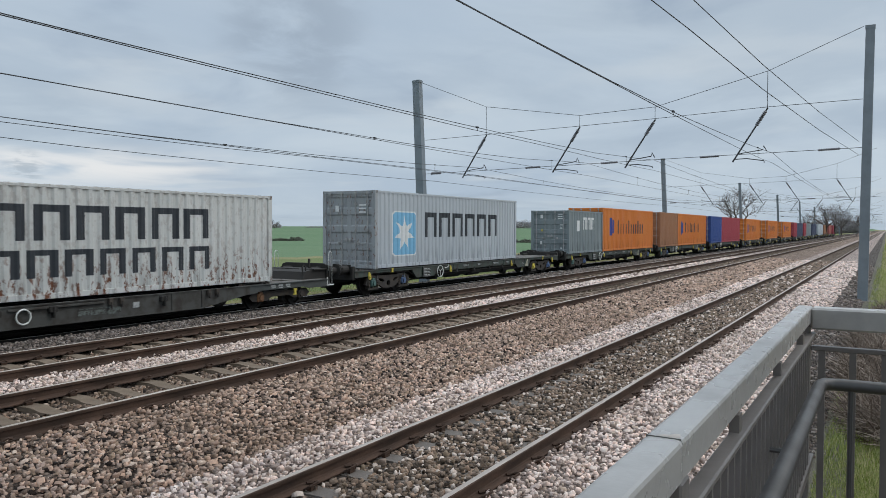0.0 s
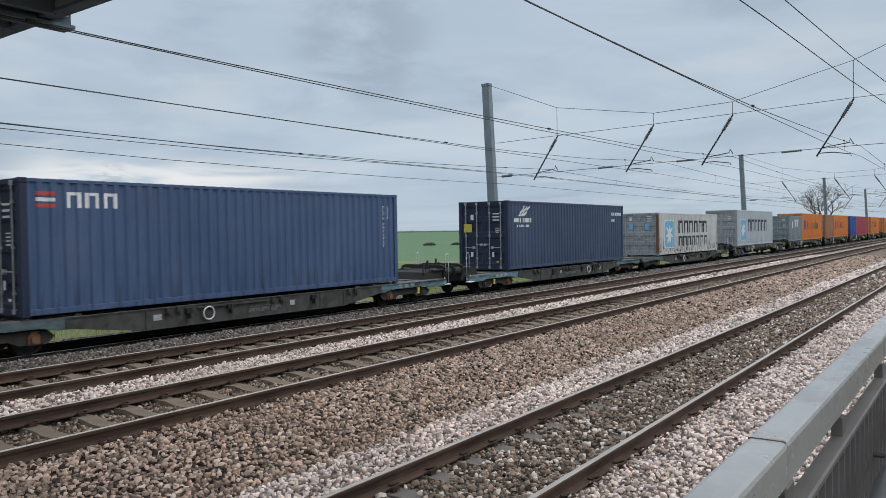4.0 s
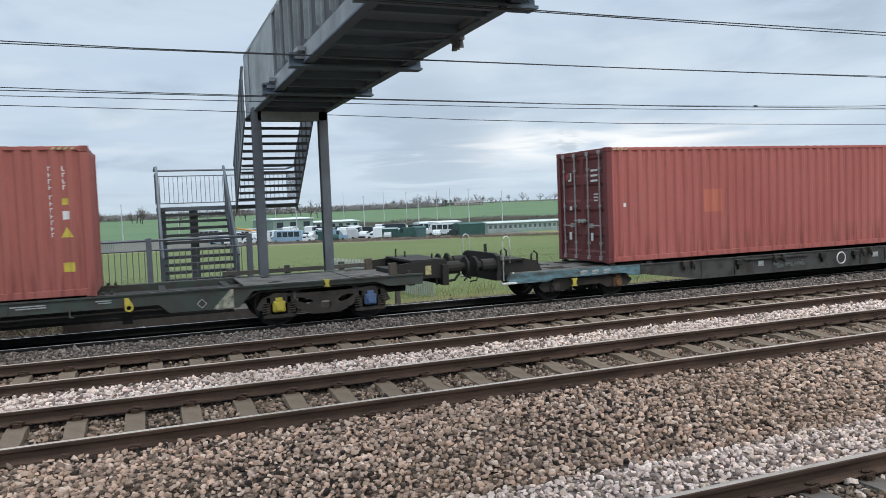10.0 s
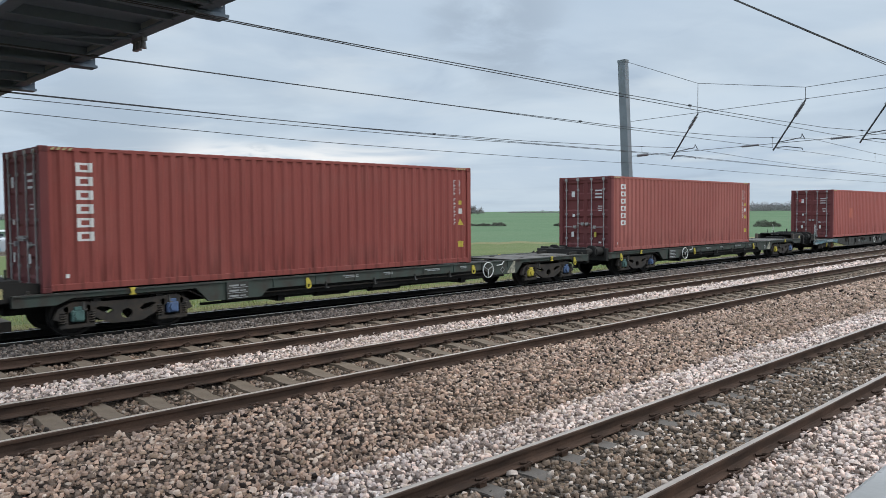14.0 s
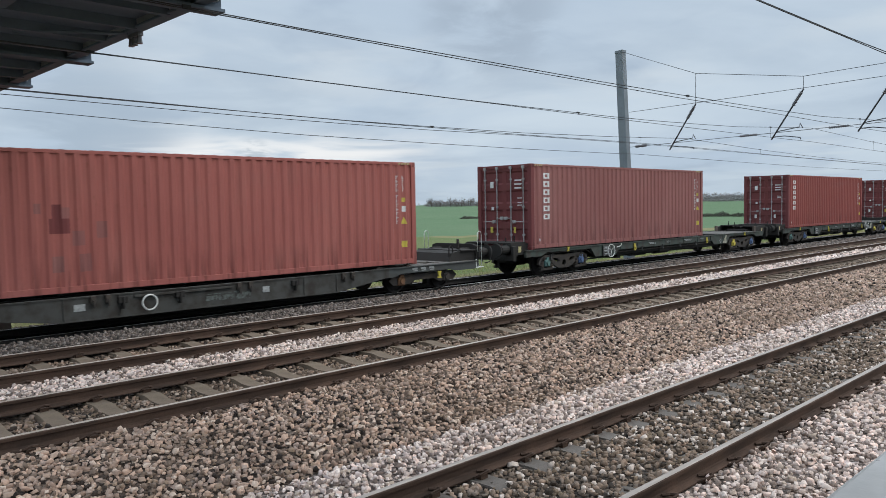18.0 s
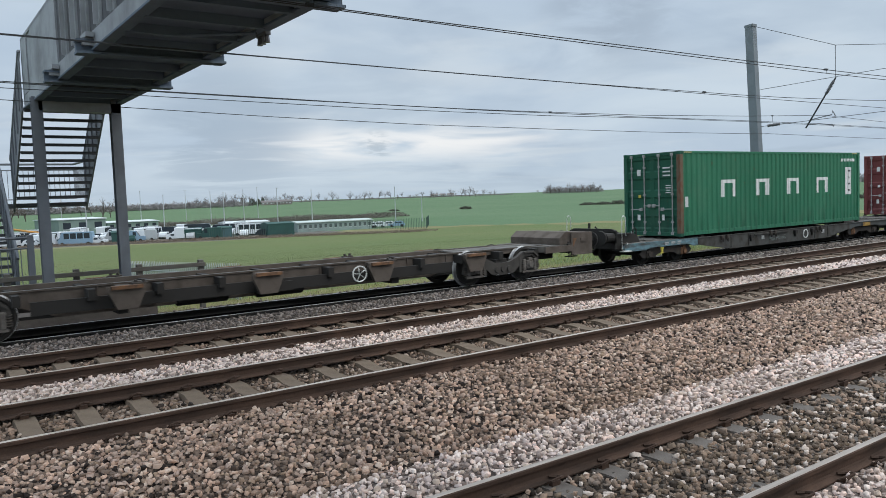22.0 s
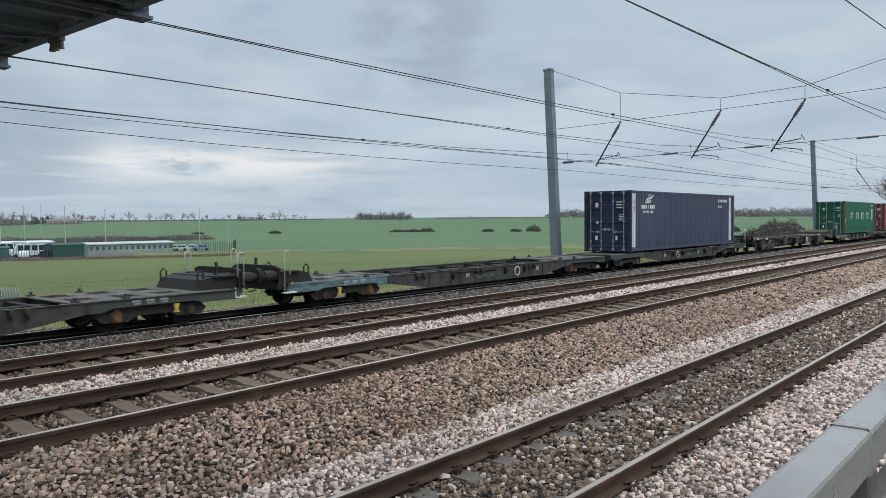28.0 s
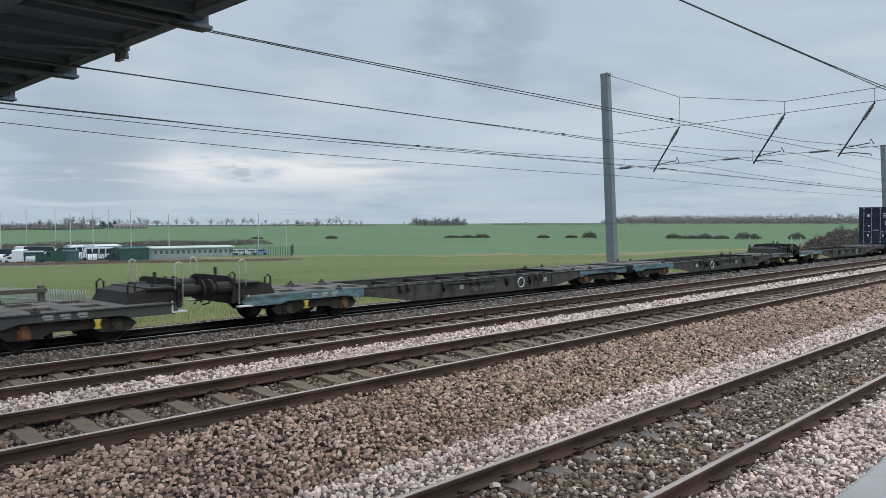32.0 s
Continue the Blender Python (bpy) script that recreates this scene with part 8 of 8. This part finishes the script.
def scrub(name, label, patches, mat, count, size, seed, thin=0.10, kind="stuff"):
    """Thin slivers crowded in mounds: hedges, brambles and brush."""
    g = np.random.default_rng(seed)
    V = []
    for x, y, rx, ry, h in patches:
        n = count
        a, rr = g.uniform(0, 6.283, n), np.sqrt(g.random(n))
        px, py = x + rx * rr * np.cos(a), y + ry * rr * np.sin(a)
        lump = 0.75 + 0.25 * np.sin(px * 2.1 / max(rx, 1) * 3 + y) * np.cos(py * 1.7 / max(ry, 1) * 3)
        pz = ground_z(px, py) + h * lump * np.sqrt(np.clip(1 - rr ** 2, 0, 1)) * g.random(n) ** 0.6
        d = g.normal(size=(n, 3))
        d[:, 2] = np.abs(d[:, 2]) * 0.8
        d /= np.linalg.norm(d, axis=1)[:, None]
        s = np.cross(d, g.normal(size=(n, 3)))
        s /= np.linalg.norm(s, axis=1)[:, None]
        L = size * g.uniform(0.5, 1.6, n)[:, None]
        c0 = np.stack([px, py, pz], -1)
        w = thin * L
        V.append(np.stack([c0 - s * w, c0 + s * w, c0 + d * L + s * w * 0.3, c0 + d * L - s * w * 0.3], 1))
    V = np.concatenate(V)
    q = np.arange(len(V) * 4).reshape(-1, 4)
    tagged(link(name, quads_mesh(name, V.reshape(-1, 3), q, mat)), label, "vegetation", kind=kind)


# dark thicket beside the line, hedge lumps in the crop, brush behind the depot
hx, hy = polar(16.4, 215)
scrub("thicket", "dark leafless thicket beside the line", [(hx + 14 * k, hy + 3 * math.sin(k), 11, 7, 6.0 + math.sin(2 * k)) for k in range(-1, 2)], MAT["scrub"], 9000, 0.6, 21)
pts = [(*polar(az, 330), w, 3, h) for az, w, h in ((52.6, 2.2, 1.1), (43.5, 4, 1.2), (42.4, 4, 1.4), (41.3, 4, 2.0), (36.7, 2, 1.3), (33.3, 3.4, 3.4), (34.6, 1.2, 1.2), (27.3, 3.5, 2.2), (26.2, 5, 1.4), (25.2, 4, 2.2), (24.1, 4, 1.5), (22.6, 5, 3.2), (22.0, 4, 2.4), (19.2, 4, 3.0), (58.0, 2, 0.7))]
scrub("hedge_clump", "dark scattered bushes in the crop field", pts, MAT["field_bush"], 1700, 0.5, 22)
scrub("far_wood", "grey undergrowth of a small bare wood on the ridge", [(*polar(az, 735), 7, 6, 6.5 + 1.5 * math.sin(7 * az)) for az in np.arange(42.8, 46.8, 0.5)], MAT["hazed_scrub"], 1100, 1.1, 28, 0.07)
scrub("thicket", "distant bare wood where the line bears away", [(700, 22 + 7 * k, 12, 7, 10 + 3 * math.sin(1.9 * k)) for k in range(6)], MAT["hazed_scrub"], 3200, 2.2, 27)
scrub("brush", "brown leafless brush on a bank behind the depot", [(*polar(az, 262), 11, 6, 1.9 + 0.5 * math.sin(az)) for az in np.arange(59.0, 82, 2.0)], MAT["brush"], 3400, 0.5, 23)
scrub("far_wood", "dark distant woodland along the horizon", [(*polar(az, 900), 26, 20, 11) for az in np.arange(2.5, 32, 1.1)] + [(*polar(az, 600), 18, 14, 4.6) for az in np.arange(70, 112, 1.6)], MAT["hazed_scrub"], 1500, 1.9, 24)
scrub("far_hedge", "low grey hedge along the top of the ridge", [(*polar(az, 760), 9, 5, 0.9 + 0.8 * math.sin(5 * az) ** 2) for az in np.arange(49.5, 69, 0.75)] + [(*polar(az, 800), 9, 5, 1.6) for az in np.arange(32, 41, 0.9)], MAT["hazed_scrub"], 1300, 0.6, 29)
scrub("yard_margin", "rough brown grass along the edge of the depot yard", [(*polar(az, 158), 4.5, 1.6, 0.7) for az in np.arange(56, 84, 1.1)], MAT["bramble"], 1100, 0.3, 34, 0.05)
scrub("line_trees", "brown leafless scrub along the cess of the near line", [(75 + 16 * k, -5.5 - 0.05 * k, 8, 2.6, 2.8 + 0.2 * k) for k in range(22)], MAT["scrub"], 1700, 0.5, 25)
scrub("brambles", "tangle of brown brambles beside the landing", [(12.4, -0.35, 1.8, 0.8, 0.65), (15.5, -0.3, 2.4, 0.95, 0.8), (19.5, -0.4, 2.8, 1.0, 0.8), (24.5, -0.6, 3.2, 0.9, 0.7), (9.5, -1.6, 2.6, 1.1, 0.9), (13.5, -1.8, 3.0, 1.3, 1.1), (18, -2.2, 3.5, 1.6, 1.2), (24, -2.8, 4, 1.8, 1.3), (8.0, -3.2, 2.5, 1.5, 1.0)], MAT["bramble"], 11000, 0.32, 26, 0.018)


def blades(name, label, areas, mat, seed):
    g = np.random.default_rng(seed)
    V = []
    for x0, x1, y0, y1, n, h in areas:
        px, py = g.uniform(x0, x1, n), g.uniform(y0, y1, n)
        thin = np.sin(px * 1.3 + 2 * np.sin(py * 1.1)) * np.sin(py * 1.7 + px * 0.6)
        keep = g.random(n) < 0.45 + 0.55 * (thin > -0.2)
        px, py = px[keep], py[keep]
        n = len(px)
        a = g.uniform(0, 6.283, n)
        s = np.stack([np.cos(a), np.sin(a), 0 * a], -1)
        L = h * g.uniform(0.4, 1.3, n)
        tip = np.stack([g.normal(size=n) * 0.3 * L, g.normal(size=n) * 0.3 * L, L], -1)
        c0 = np.stack([px, py, ground_z(px, py) - 0.01], -1)
        w = (0.0025 + 0.02 * h) * np.ones((n, 1)) if x1 > 10.5 else np.full((n, 1), 0.0035)
        V.append(np.stack([c0 - s * w, c0 + s * w, c0 + tip + s * w * 0.2, c0 + tip - s * w * 0.2], 1))
    V = np.concatenate(V)
    tagged(link(name, quads_mesh(name, V.reshape(-1, 3), np.arange(len(V) * 4).reshape(-1, 4), mat)), label, "grass", kind="stuff")


scrub("weed_bank", "tangle of dead brown weeds beside the freight line", [(-3.4 - 2.2 * k, 21.6 + 0.3 * math.sin(3 * k), 1.5, 0.8, 0.75 + 0.2 * math.sin(2 * k)) for k in range(6)], MAT["bramble"], 2600, 0.28, 35, 0.03)
bm = tube(bmesh.new(), [(11.9, 0.36, -0.42), (11.2, -0.3, -0.36), (10.6, -1.0, -0.40)], [0.022, 0.028, 0.03], 6)
tagged(part("fallen_branch", bm, MAT["dead_wood"]), "pale bare branch lying in the grass behind the guard rail", "branch")
blades("grass", "rough green and straw grass beside the tracks", [(5.7, 10, -4.5, 0.62, 80000, 0.065), (10, 16, -5.0, 0.62, 30000, 0.14), (16, 60, -4.5, 0.5, 26000, 0.18), (60, 160, -5, 0.3, 16000, 0.25), (-8, 40, 21.2, 22.5, 9000, 0.10), (-8, 40, 22.5, 27, 17000, 0.14), (40, 90, 21.3, 26, 9000, 0.18)], MAT["grass"], 31)
blades("pasture_grass", "short olive grass of the pasture beyond the line", [(-12, 60, 27, 42, 52000, 0.075), (-14, 95, 42, 75, 52000, 0.10)], MAT["pasture_grass"], 33)
blades("weeds", "tall dry weeds standing beside the freight line", [(-6, 60, 21.3, 24.5, 1200, 0.30), (10, 40, 21, 30, 50, 0.6), (9, 30, -3.5, -0.6, 1500, 0.35)], MAT["dry_grass"], 32)

# farm buildings on the ridge
for az, d, L, h in ((67.3, 610, 9, 2.0), (66.6, 615, 8, 1.8), (65.9, 620, 8, 2.2), (54.9, 760, 7, 1.8), (54.3, 760, 6, 1.8), (53.7, 765, 7, 1.8)):
    x, y = polar(az, d)
    b = thing("farm_building", "low brick farm building on the ridge", "building", pose(x, y, gz(x, y), 0, 0, az - 90), "farm on the ridge")
    part("wall", boxes((-L / 2, L / 2, -4, 4, -1, h)), MAT["farm_wall"], b)
    bm = prism_x(bmesh.new(), [(-4.4, h), (0, h + 1.7), (4.4, h)], -L / 2 - 0.3, L / 2 + 0.3)
    part("roof", bm, MAT["farm_roof"], b)
    for k in range(3):
        part("window", boxes((-L / 3 + k * L / 3 - 0.6, -L / 3 + k * L / 3 + 0.6, -4.05, -3.9, 0.9, 1.8)), MAT["shed_white"], b)


# ---- everything that moves ----


def spin_rows(x, r, way):
    """One row every thirtieth of a second, so that the wheels turn well under a right angle from row to row."""
    rows = []
    for k in range(0, 961):
        t = k / 30
        rows.append((t, pose(x, 0, 0) @ Matrix.Rotation(way * run(t) / r, 4, "Y")))
    return rows


def motions():
    times = list(range(33))
    for ob, x, z, rz in MOVERS:
        walk(ob, [(t, pose(x + run(t), TRAIN_Y, RAIL_Z + z, 0, 0, rz)) for t in times])

    # wheelsets that turn alike share one set of keys
    keyed = {}
    for ob, x, r, way in SPINNERS:
        key = (round(x, 3), r, way)
        if key not in keyed:
            walk(ob, spin_rows(x, r, way))
            keyed[key] = ob
        else:
            first = keyed[key].animation_data
            ob.rotation_mode = "QUATERNION"
            data = ob.animation_data_create()
            data.action, data.action_slot = first.action, first.action_slot


motions()
